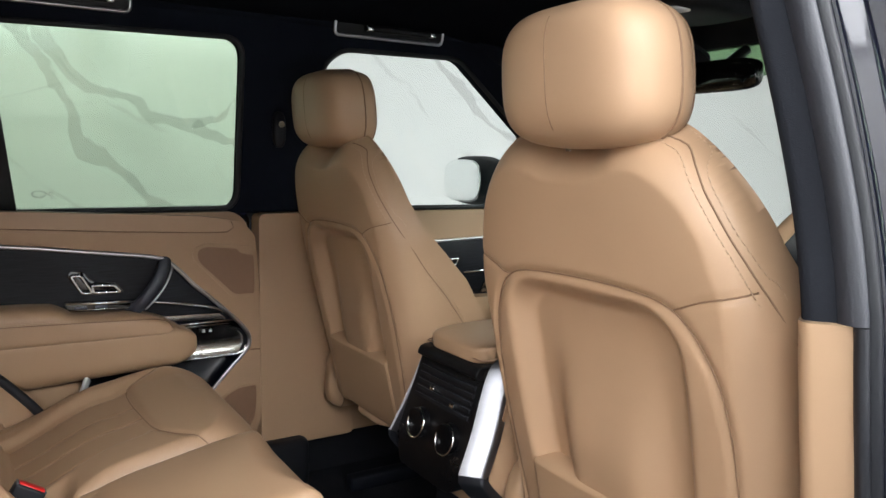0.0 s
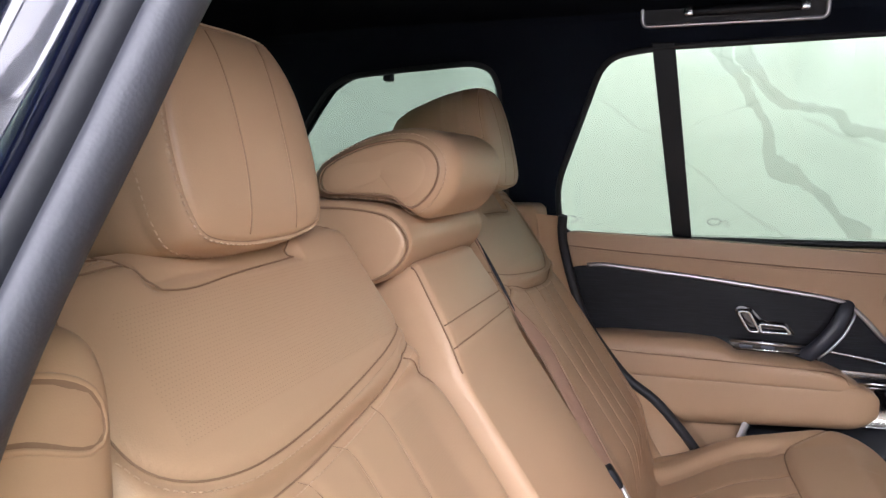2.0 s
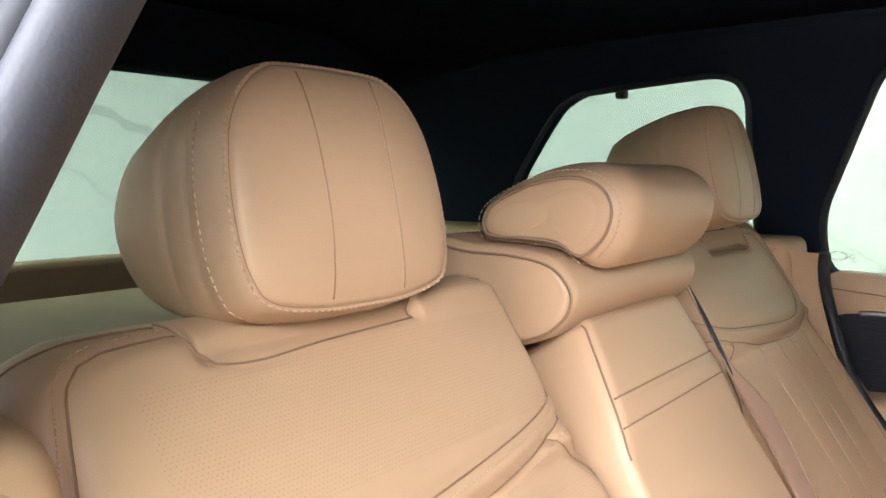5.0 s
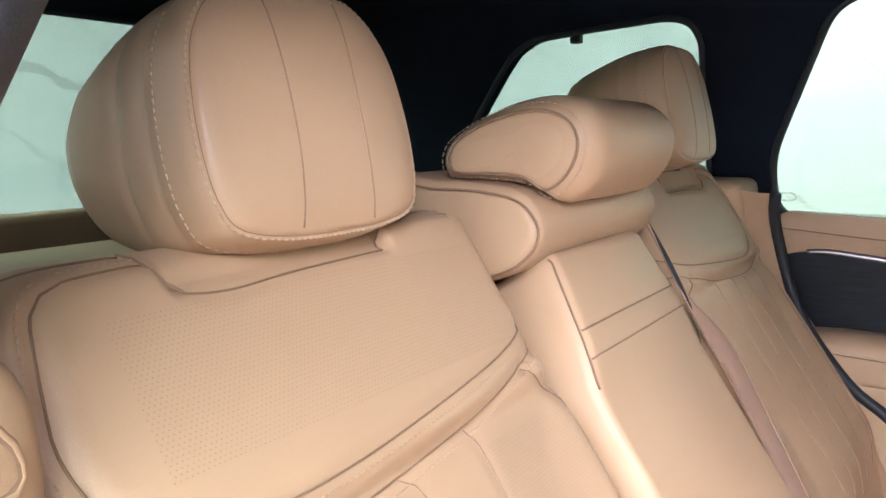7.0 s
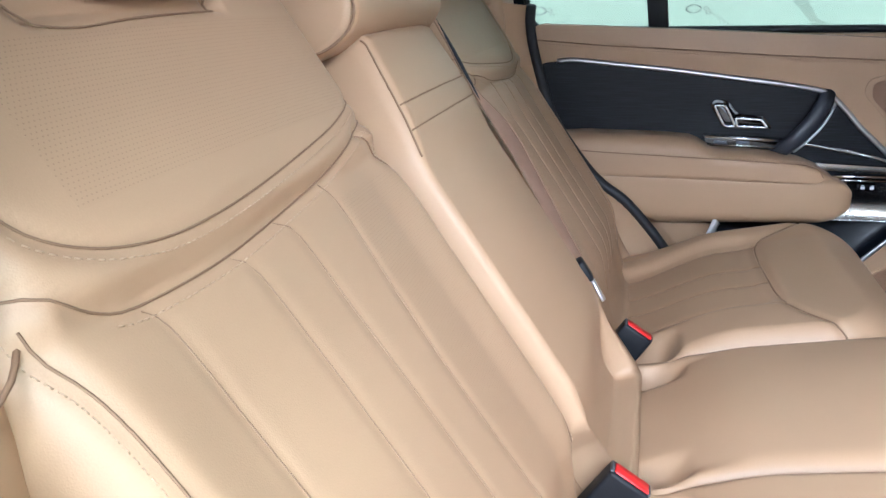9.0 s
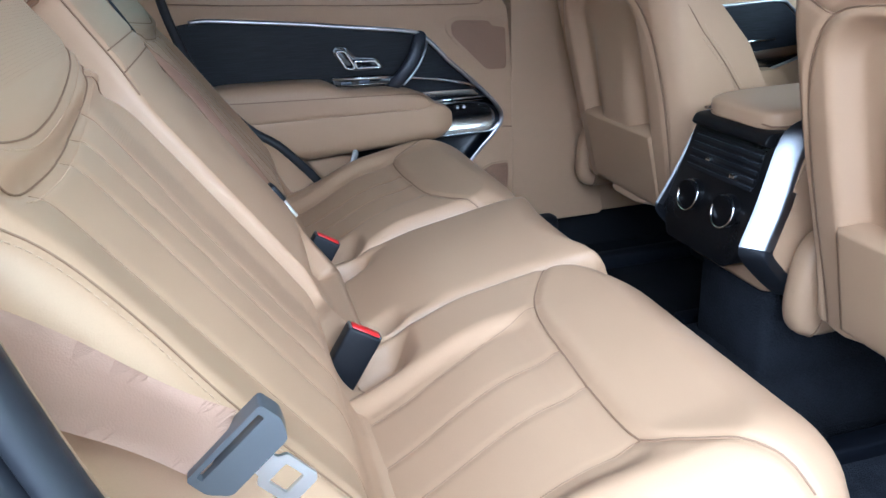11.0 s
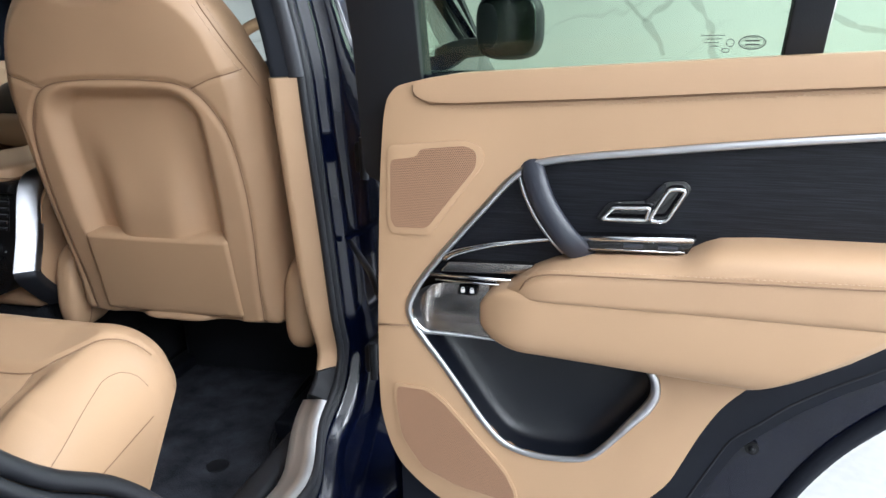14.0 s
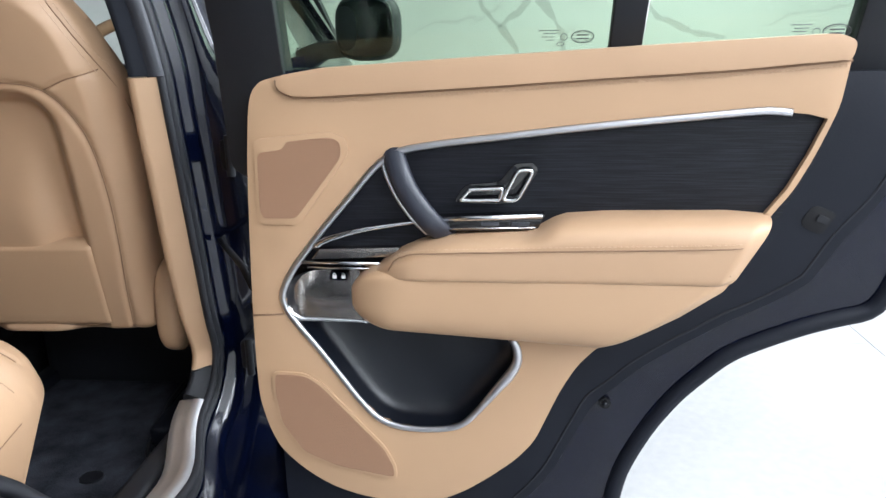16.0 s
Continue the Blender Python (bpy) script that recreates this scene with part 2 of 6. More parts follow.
def marble():
    m = material("white_veined_marble", (0.82, 0.82, 0.80), 0.12)
    nt = m.node_tree
    p = nt.nodes["Principled BSDF"]
    tc = nt.nodes.new("ShaderNodeTexCoord")
    turn = nt.nodes.new("ShaderNodeMapping")
    turn.inputs["Rotation"].default_value = (radians(18), radians(33), radians(10))
    turn.inputs["Scale"].default_value = (0.55, 1.0, 1.25)
    nt.links.new(tc.outputs["Object"], turn.inputs["Vector"])
    warp = nt.nodes.new("ShaderNodeTexNoise")
    warp.inputs["Scale"].default_value, warp.inputs["Detail"].default_value, warp.inputs["Roughness"].default_value = 1.3, 3.0, 0.5
    nt.links.new(turn.outputs[0], warp.inputs["Vector"])
    mixv = nt.nodes.new("ShaderNodeVectorMath")
    mixv.operation = "MULTIPLY_ADD"
    nt.links.new(warp.outputs["Color"], mixv.inputs[0])
    mixv.inputs[1].default_value = (0.32, 0.32, 0.32)
    nt.links.new(turn.outputs[0], mixv.inputs[2])
    white = (0.83, 0.83, 0.81, 1)

    def math_node(op, a, b=None, c=None):
        n = nt.nodes.new("ShaderNodeMath")
        n.operation = op
        for i, v in enumerate((a, b, c)):
            if isinstance(v, (int, float)):
                n.inputs[i].default_value = v
            elif v is not None:
                nt.links.new(v, n.inputs[i])
        return n.outputs[0]

    def veins(direction, wave, bend, width, dark, seed):
        """Long slanting veins: bands across a direction, bent by noise and broken off here and there."""
        off = nt.nodes.new("ShaderNodeVectorMath")
        off.operation = "ADD"
        off.inputs[1].default_value = (seed, seed * 0.7, seed * 1.3)
        nt.links.new(tc.outputs["Object"], off.inputs[0])
        dot = nt.nodes.new("ShaderNodeVectorMath")
        dot.operation = "DOT_PRODUCT"
        dot.inputs[1].default_value = direction
        nt.links.new(off.outputs[0], dot.inputs[0])
        n = nt.nodes.new("ShaderNodeTexNoise")
        n.inputs["Scale"].default_value, n.inputs["Detail"].default_value, n.inputs["Roughness"].default_value = 0.75, 5.0, 0.5
        nt.links.new(off.outputs[0], n.inputs["Vector"])
        ph = math_node("ADD", math_node("MULTIPLY", dot.outputs["Value"], math.tau / wave), math_node("MULTIPLY", n.outputs["Fac"], bend))
        line = math_node("ABSOLUTE", math_node("SINE", ph))
        thick = nt.nodes.new("ShaderNodeTexNoise")
        thick.inputs["Scale"].default_value, thick.inputs["Detail"].default_value = 2.3, 4.0
        nt.links.new(off.outputs[0], thick.inputs["Vector"])
        w = math_node("MULTIPLY_ADD", math_node("SUBTRACT", thick.outputs["Fac"], 0.40), width * 4.0, width * 0.15)
        w = math_node("MAXIMUM", w, 0.0008)
        t = math_node("MINIMUM", math_node("DIVIDE", line, w), 1.0)
        t = math_node("POWER", t, 1.6)
        return math_node("MULTIPLY_ADD", t, 1.0 - dark, dark)

    grey = math_node("MULTIPLY", veins((0.60, 0.40, 0.80), 1.45, 4.5, 0.10, 0.86, 3.1), veins((0.80, 0.45, 0.30), 1.1, 6.0, 0.05, 0.88, 11.7))
    last = grey
    for scale, width, dark, low, high, seed in ((1.7, 0.014, 0.84, 0.52, 0.62, 7.0), (3.4, 0.022, 0.90, 0.54, 0.64, 3.0)):
        v = nt.nodes.new("ShaderNodeTexVoronoi")
        v.feature = "DISTANCE_TO_EDGE"
        v.inputs["Scale"].default_value = scale
        nt.links.new(mixv.outputs[0], v.inputs["Vector"])
        near = nt.nodes.new("ShaderNodeMapRange")
        near.inputs["From Min"].default_value, near.inputs["From Max"].default_value = 0.0, width
        near.inputs["To Min"].default_value, near.inputs["To Max"].default_value = dark, 1.0
        nt.links.new(v.outputs["Distance"], near.inputs["Value"])
        n2 = nt.nodes.new("ShaderNodeTexNoise")
        n2.inputs["Scale"].default_value, n2.inputs["Detail"].default_value = 1.1, 3.0
        shift = nt.nodes.new("ShaderNodeVectorMath")
        shift.operation = "ADD"
        shift.inputs[1].default_value = (seed, seed, seed)
        nt.links.new(tc.outputs["Object"], shift.inputs[0])
        nt.links.new(shift.outputs[0], n2.inputs["Vector"])
        mask = nt.nodes.new("ShaderNodeMapRange")
        mask.inputs["From Min"].default_value, mask.inputs["From Max"].default_value = low, high
        nt.links.new(n2.outputs["Fac"], mask.inputs["Value"])
        mx = nt.nodes.new("ShaderNodeMix")
        mx.data_type = "FLOAT"
        nt.links.new(mask.outputs[0], mx.inputs["Factor"])
        mx.inputs[2].default_value = 1.0
        nt.links.new(near.outputs[0], mx.inputs[3])
        mu = nt.nodes.new("ShaderNodeMath")
        mu.operation = "MULTIPLY"
        nt.links.new(last, mu.inputs[0])
        nt.links.new(mx.outputs[0], mu.inputs[1])
        last = mu.outputs[0]

    def vec(op, a, b, out="Vector"):
        n = nt.nodes.new("ShaderNodeVectorMath")
        n.operation = op
        for i, v in enumerate((a, b)):
            if isinstance(v, (tuple, Vector)):
                n.inputs[i].default_value = v
            elif v is not None:
                nt.links.new(v, n.inputs[i])
        return n.outputs[out]

    # broad grey veins along broken lines across the slabs
    rough = nt.nodes.new("ShaderNodeTexNoise")
    rough.inputs["Scale"].default_value, rough.inputs["Detail"].default_value = 2.6, 5.0
    nt.links.new(tc.outputs["Object"], rough.inputs["Vector"])
    bent = vec("ADD", tc.outputs["Object"], vec("MULTIPLY", vec("SUBTRACT", rough.outputs["Color"], (0.5, 0.5, 0.5)), (0.34, 0.34, 0.34)))
    patchy = nt.nodes.new("ShaderNodeTexNoise")
    patchy.inputs["Scale"].default_value, patchy.inputs["Detail"].default_value = 3.0, 4.0
    nt.links.new(bent, patchy.inputs["Vector"])
    for line, width in VEINS:
        near = None
        flat = (1, 0, 1) if line[0][1] == line[1][1] else (0, 1, 1)
        for a, b in zip(line[:-1], line[1:]):
            a, b = Vector(a), Vector(b)
            rel = vec("MULTIPLY", vec("SUBTRACT", bent, a), flat)
            along = math_node("DIVIDE", vec("DOT_PRODUCT", rel, b - a, "Value"), (b - a).length_squared)
            along = math_node("MINIMUM", math_node("MAXIMUM", along, 0.0), 1.0)
            foot = nt.nodes.new("ShaderNodeVectorMath")
            foot.operation = "SCALE"
            foot.inputs[0].default_value = b - a
            nt.links.new(along, foot.inputs["Scale"])
            dist = vec("LENGTH", vec("SUBTRACT", rel, foot.outputs[0]), None, "Value")
            near = dist if near is None else math_node("MINIMUM", near, dist)
        wide = math_node("MAXIMUM", math_node("MULTIPLY", math_node("SUBTRACT", patchy.outputs["Fac"], 0.22), width * 3.2), width * 0.12)
        t = math_node("MINIMUM", math_node("DIVIDE", near, wide), 1.0)
        body = math_node("SUBTRACT", 1.0, math_node("POWER", t, 3.0))
        edge = math_node("SUBTRACT", 1.0, math_node("MINIMUM", math_node("MULTIPLY", math_node("ABSOLUTE", math_node("SUBTRACT", t, 0.72)), 5.0), 1.0))
        shade = math_node("ADD", math_node("MULTIPLY", body, 0.24), math_node("MULTIPLY", edge, 0.15))
        last = math_node("MULTIPLY", last, math_node("SUBTRACT", 1.0, shade))
    hv = nt.nodes.new("ShaderNodeHueSaturation")
    hv.inputs["Color"].default_value = white
    nt.links.new(last, hv.inputs["Value"])
    nt.links.new(hv.outputs[0], p.inputs["Base Color"])
    return m


MARBLE = marble()
GROUT = material("grey_grout", (0.35, 0.35, 0.34), 0.8)
FLOORTILE = material("white_polished_floor", (0.25, 0.25, 0.248), 0.2, grain_scale=30, stain=0.13, stain_scale=1.5)
CEILPAINT = material("white_ceiling_paint", (0.8, 0.8, 0.8), 0.8, grain_scale=80, stain=0.02, bump=0.05)

# ---------------------------------------------------------------- mesh helpers


def empty(name, at=(0, 0, 0)):
    ob = new(name)
    ob.location = at
    return ob


def link(name, mesh, mat, parent=None, label="", smooth=True):
    if not mesh.materials:
        mesh.materials.append(mat)
    if smooth:
        mesh.polygons.foreach_set("use_smooth", [True] * len(mesh.polygons))
    ob = new(name, mesh)
    if parent is not None:
        ob.parent = parent
        ob.matrix_parent_inverse = Matrix.Translation(-parent.location) if parent.data is None else Matrix()
    if label:
        tagged(ob, label)
    return ob


def part(name, bm, mat, parent=None, label="", smooth=True, sharp=None):
    mesh = bpy.data.meshes.new(name)
    bmesh.ops.recalc_face_normals(bm, faces=bm.faces)
    if sharp is not None:
        for e in bm.edges:
            if len(e.link_faces) == 2 and e.calc_face_angle(0) > radians(sharp):
                e.smooth = False
    bm.to_mesh(mesh)
    bm.free()
    return link(name, mesh, mat, parent, label, smooth)


def spline(points, step=0.01, closed=False):
    """A smooth line through the points, in steps of about that many metres."""
    ps = [Vector(p) for p in points]
    n = len(ps)
    out = []
    for i in range(n if closed else n - 1):
        if closed:
            a, b, c, d = (ps[(i + k) % n] for k in (-1, 0, 1, 2))
        else:
            b, c = ps[i], ps[i + 1]
            a = ps[i - 1] if i else b * 2 - c
            d = ps[i + 2] if i + 2 < n else c * 2 - b
        k = max(1, int((c - b).length / step))
        for j in range(k):
            t = j / k
            out.append(0.5 * ((2 * b) + (c - a) * t + (2 * a - 5 * b + 4 * c - d) * t * t + (3 * b - a - 3 * c + d) * t ** 3))
    if not closed:
        out.append(ps[-1])
    return out


def tube(points, radius, sides=8, closed=False, flat=1.0, up=(0, 0, 1), bm=None):
    """A rounded bar along the points; flat squeezes it along the up side."""
    bm = bm or bmesh.new()
    ps = [Vector(p) for p in points]
    n = len(ps)
    rings = []
    for i, p in enumerate(ps):
        a = ps[(i - 1) % n] if closed or i else p
        b = ps[(i + 1) % n] if closed or i < n - 1 else p
        t = (b - a).normalized()
        s = t.cross(Vector(up))
        if s.length < 1e-4:
            s = t.cross(Vector((1, 0, 0)))
        s.normalize()
        w = s.cross(t)
        r = radius(i / max(n - 1, 1)) if callable(radius) else radius
        rings.append([bm.verts.new(p + s * math.cos(k * math.tau / sides) * r + w * math.sin(k * math.tau / sides) * r * flat) for k in range(sides)])
    for i in range(n if closed else n - 1):
        A, B = rings[i], rings[(i + 1) % n]
        for k in range(sides):
            bm.faces.new((A[k], A[(k + 1) % sides], B[(k + 1) % sides], B[k]))
    if not closed:
        bm.faces.new(rings[0][::-1])
        bm.faces.new(rings[-1])
    return bm


def plate(outline, place, w0, w1, bevel=0.004, holes=(), seg=3):
    """A slab with that outline (u, z), between two depths w; place(u, w, z) lays it into the world. The face at w1 gets the rounded edge."""
    bm = bmesh.new()

    def ring(pts, w, grow=0.0):
        return [bm.verts.new((p[0], p[1], w)) for p in pts]

    loops = [list(outline)] + [list(h) for h in holes]
    edges = []
    for lp in loops:
        vs = ring(lp, w1)
        edges += [bm.edges.new((vs[i], vs[(i + 1) % len(vs)])) for i in range(len(vs))]
    bmesh.ops.triangle_fill(bm, edges=edges, use_beauty=True, use_dissolve=False)
    top = list(bm.faces)
    res = bmesh.ops.extrude_face_region(bm, geom=top)
    moved = [g for g in res["geom"] if isinstance(g, bmesh.types.BMVert)]
    for v in moved:
        v.co.z = w0
    bm.normal_update()
    if bevel:
        rim = [e for e in bm.edges if len(e.link_faces) == 2 and abs(e.verts[0].co.z - w1) < 1e-6 and abs(e.verts[1].co.z - w1) < 1e-6
               and e.calc_face_angle(0) > 0.8]
        bmesh.ops.bevel(bm, geom=rim, offset=bevel, segments=seg, profile=0.5, affect="EDGES", clamp_overlap=True)
    uv = bm.loops.layers.uv.new("UVMap")
    for f in bm.faces:
        for lp in f.loops:
            lp[uv].uv = (lp.vert.co.x, lp.vert.co.y)
    for v in bm.verts:
        v.co = place(v.co.x, v.co.z, v.co.y)
    return bm


def rounded(points, radius=0.02, seg=5):
    """The outline with its corners rounded."""
    out = []
    n = len(points)
    for i in range(n):
        a, b, c = (Vector(points[(i + k) % n]) for k in (-1, 0, 1))
        u, v = (a - b), (c - b)
        r = min(radius, u.length * 0.45, v.length * 0.45)
        p, q = b + u.normalized() * r, b + v.normalized() * r
        for k in range(seg + 1):
            t = k / seg
            out.append(tuple(p * (1 - t) ** 2 + b * 2 * t * (1 - t) + q * t * t))
    return out


def box(x0, x1, y0, y1, z0, z1, bevel=0.004, seg=2, bm=None, m=None):
    own = bm or bmesh.new()
    r = bmesh.ops.create_cube(own, size=1)
    for v in r["verts"]:
        v.co = Vector(((x0 + x1) / 2 + v.co.x * (x1 - x0), (y0 + y1) / 2 + v.co.y * (y1 - y0), (z0 + z1) / 2 + v.co.z * (z1 - z0)))
    if bevel:
        es = list({e for v in r["verts"] for e in v.link_edges})
        bmesh.ops.bevel(own, geom=es, offset=bevel, segments=seg, profile=0.5, affect="EDGES", clamp_overlap=True)
    if m is not None:
        for v in own.verts:
            v.co = m @ v.co
    return own


def squircle(cx, cy, cz, rx, ry, rz, power=4.0, cuts=14, bend=None):
    """A cushion-like rounded block; bend(v) may shape it further, in units of its half sizes."""
    bm = bmesh.new()
    bmesh.ops.create_cube(bm, size=2)
    bmesh.ops.subdivide_edges(bm, edges=bm.edges, cuts=cuts, use_grid_fill=True)
    for v in bm.verts:
        c = v.co
        s = (abs(c.x) ** power + abs(c.y) ** power + abs(c.z) ** power) ** (1 / power)
        c = c / s
        if bend:
            c = bend(c)
        v.co = Vector((cx + c.x * rx, cy + c.y * ry, cz + c.z * rz))
    return bm


def line_distance(P, Q, pts):
    """The distance of each grid place (P, Q) to a line through pts."""
    best = np.full(P.shape, 9.0)
    for (ax, ay), (bx, by) in zip(pts[:-1], pts[1:]):
        dx, dy = bx - ax, by - ay
        t = np.clip(((P - ax) * dx + (Q - ay) * dy) / (dx * dx + dy * dy + 1e-12), 0, 1)
        best = np.minimum(best, np.hypot(P - ax - t * dx, Q - ay - t * dy))
    return best


class Pad:
    """An upholstered face: a rounded rectangle in its own plane, whose edges roll back, with seams pressed into it."""

    def __init__(self, origin, across, along, p, q, corner=0.04, roll=0.03, depth=0.1, seams=(), shape=None, warp=None, step=0.0045, tuck=0.0):
        self.o, self.a, self.b = Vector(origin), Vector(across).normalized(), Vector(along).normalized()
        self.n = self.a.cross(self.b).normalized()
        self.p, self.q, self.corner, self.roll, self.depth = p, q, corner, roll, depth
        self.seams, self.shape, self.warp, self.step, self.tuck = seams, shape, warp, step, tuck

    def field(self, P, Q):
        (p0, p1), (q0, q1), rc = self.p, self.q, self.corner
        cp, cq, hp, hq = (p0 + p1) / 2, (q0 + q1) / 2, (p1 - p0) / 2, (q1 - q0) / 2
        u, v = P - cp, Q - cq
        if isinstance(rc, tuple):
            rc = np.where(v < 0, rc[0], rc[1])
        ex, ey = np.abs(u) - hp + rc, np.abs(v) - hq + rc
        out = np.hypot(np.maximum(ex, 0), np.maximum(ey, 0))
        sd = out + np.minimum(np.maximum(ex, ey), 0) - rc
        # points near a rounded corner settle on its outline, so that the rim runs clean
        rim = (ex > 0) & (ey > 0) & (np.abs(out - rc) < 0.6 * self.step)
        over = (sd > -1e-6) & ~rim
        k = np.where(rim | ((out > rc) & over), rc / np.maximum(out, 1e-9), 1.0)
        uu = np.where(ex > 0, np.sign(u) * (hp - rc + np.maximum(ex, 0) * k), u)
        vv = np.where(ey > 0, np.sign(v) * (hq - rc + np.maximum(ey, 0) * k), v)
        uu, vv = np.clip(uu, -hp, hp), np.clip(vv, -hq, hq)
        d = np.where(rim, 0.0, np.maximum(-sd, 0))
        R = self.roll
        if isinstance(R, tuple):
            # rolls of their own for the edges p0, p1, q0, q1
            dp, dq = np.maximum(hp - np.abs(uu), 0) + 1e-4, np.maximum(hq - np.abs(vv), 0) + 1e-4
            w = dq ** 2 / (dp ** 2 + dq ** 2)
            R = w * np.where(uu < 0, R[0], R[1]) + (1 - w) * np.where(vv < 0, R[2], R[3])
        h = -(R - np.sqrt(np.maximum(R * R - np.maximum(R - d, 0) ** 2, 0)))
        P2, Q2 = uu + cp, vv + cq
        dep = self.depth(P2, Q2) if callable(self.depth) else self.depth
        if self.shape is not None:
            h = h + self.shape(P2, Q2) * np.clip(d / R, 0, 1)
        for pts, deep, wide in self.seams:
            h = h - deep * np.exp(-(line_distance(P2, Q2, pts) / wide) ** 2)
        return P2, Q2, np.where(over, -dep, h)

    def place(self, P, Q, H):
        if self.warp is not None:
            P, Q = self.warp(P, Q)
        o, a, b, n = (np.array(v) for v in (self.o, self.a, self.b, self.n))
        return o + P[..., None] * a + Q[..., None] * b + H[..., None] * n

    def at(self, p, q, lift=0.0):
        P, Q, H = self.field(np.array([float(p)]), np.array([float(q)]))
        return Vector(self.place(P, Q, H + lift)[0])

    def build(self, name, mat, parent=None, label="", second=None, where=None):
        (p0, p1), (q0, q1) = self.p, self.q
        n1, n2 = max(8, int((p1 - p0) / self.step)), max(8, int((q1 - q0) / self.step))
        ps = np.r_[p0 - 0.01, p0 + 1e-5, np.linspace(p0, p1, n1)[1:-1], p1 - 1e-5, p1 + 0.01]
        qs = np.r_[q0 - 0.01, q0 + 1e-5, np.linspace(q0, q1, n2)[1:-1], q1 - 1e-5, q1 + 0.01]
        P, Q = np.meshgrid(ps, qs, indexing="ij")
        P2, Q2, H = self.field(P, Q)
        if self.tuck:
            rim = H <= -0.999 * self.depth
            Q2 = np.where(rim, Q2 + self.tuck * np.clip((0.5 * (q0 + q1) - Q2) / (0.5 * (q1 - q0)), 0, 1), Q2)
            P2 = np.where(rim, P2 + 0.5 * self.tuck * np.clip((0.5 * (p0 + p1) - P2) / (0.5 * (p1 - p0)), -1, 1), P2)
        X = self.place(P2, Q2, H).reshape(-1, 3)
        a, b = P.shape
        idx = np.arange(a * b).reshape(a, b)
        F = np.stack([idx[:-1, :-1], idx[1:, :-1], idx[1:, 1:], idx[:-1, 1:]], -1).reshape(-1, 4)
        mesh = bpy.data.meshes.new(name)
        mesh.from_pydata(X.tolist(), [], F.tolist())
        uv = mesh.uv_layers.new(name="UVMap")
        flat = np.stack([P2.ravel(), Q2.ravel()], -1)[F.ravel()]
        uv.data.foreach_set("uv", flat.ravel().astype(np.float32))
        mesh.materials.append(mat)
        if second is not None:
            mesh.materials.append(second)
            cp, cq = P2.ravel()[F].mean(1), Q2.ravel()[F].mean(1)
            mesh.polygons.foreach_set("material_index", where(cp, cq).astype(np.int32))
        mesh.update()
        return link(name, mesh, mat, parent, label)

    def welts(self, lines, parent, radius=0.0012, mat=None, lift=0.0010):
        """The dark sewn joints that lie in the pressed seams."""
        for pts in lines:
            A = np.array(pts, float)
            P, Q, H = self.field(A[:, 0], A[:, 1])
            part("seam", tube([Vector(v) for v in self.place(P, Q, H + lift)], radius, 5, up=self.n), mat or SEAM, parent)

    def stitches(self, lines, parent, shift=0.0, pitch=0.0054, name="stitching", label="pale thread stitching"):
        """Short raised stitches along lines in the pad's plane."""
        bm = bmesh.new()
        for pts in lines:
            pts = [(v.x, v.y) for v in spline([(x, y, 0) for x, y in pts], 0.004)]
            gone, keep = 0.0, []
            for (ax, ay), (bx, by) in zip(pts[:-1], pts[1:]):
                ln = math.hypot(bx - ax, by - ay)
                while gone < ln:
                    t = gone / ln
                    nx, ny = -(by - ay) / ln, (bx - ax) / ln
                    keep.append((ax + (bx - ax) * t + nx * shift, ay + (by - ay) * t + ny * shift, (bx - ax) / ln, (by - ay) / ln))
                    gone += pitch
                gone -= ln
            for x, y, dx, dy in keep:
                A, B = self.at(x - dx * pitch * 0.33, y - dy * pitch * 0.33, 0.0002), self.at(x + dx * pitch * 0.33, y + dy * pitch * 0.33, 0.0002)
                if (B - A).length > 1e-4:
                    tube([A, A.lerp(B, 0.5) + self.n * 0.0003, B], 0.00045, 4, bm=bm, up=self.n)
        return tagged(part(name, bm, THREAD, parent), label, kind="stuff")


def belt_round(cx, cy, cz, rx, ry, rz, power, bend, at, grow=1.0, n=96):
    """A closed line round a squircle, at the share `at` of its depth along x."""
    k = (1 - abs(at) ** power) ** (1 / power)
    out = []
    for i in range(n):
        a = math.tau * i / n
        y, z = math.cos(a), math.sin(a)
        s = (abs(y) ** power + abs(z) ** power) ** (1 / power)
        c = bend(Vector((at, y / s * k, z / s * k)))
        out.append(Vector((cx + c.x * rx, cy + c.y * ry * grow, cz + c.z * rz * grow)))
    return out


def sewn(pts, parent, radius=0.0007, closed=True):
    """Stitches along a line in space."""
    bm = bmesh.new()
    m = len(pts)
    for i in range(m if closed else m - 1):
        a, b = pts[i], pts[(i + 1) % m]
        tube([a, a.lerp(b, 0.62)], radius, 4, bm=bm, up=(0.3, 0.9, 0.2))
    return tagged(part("stitching", bm, THREAD, parent), "pale thread stitching", kind="stuff")


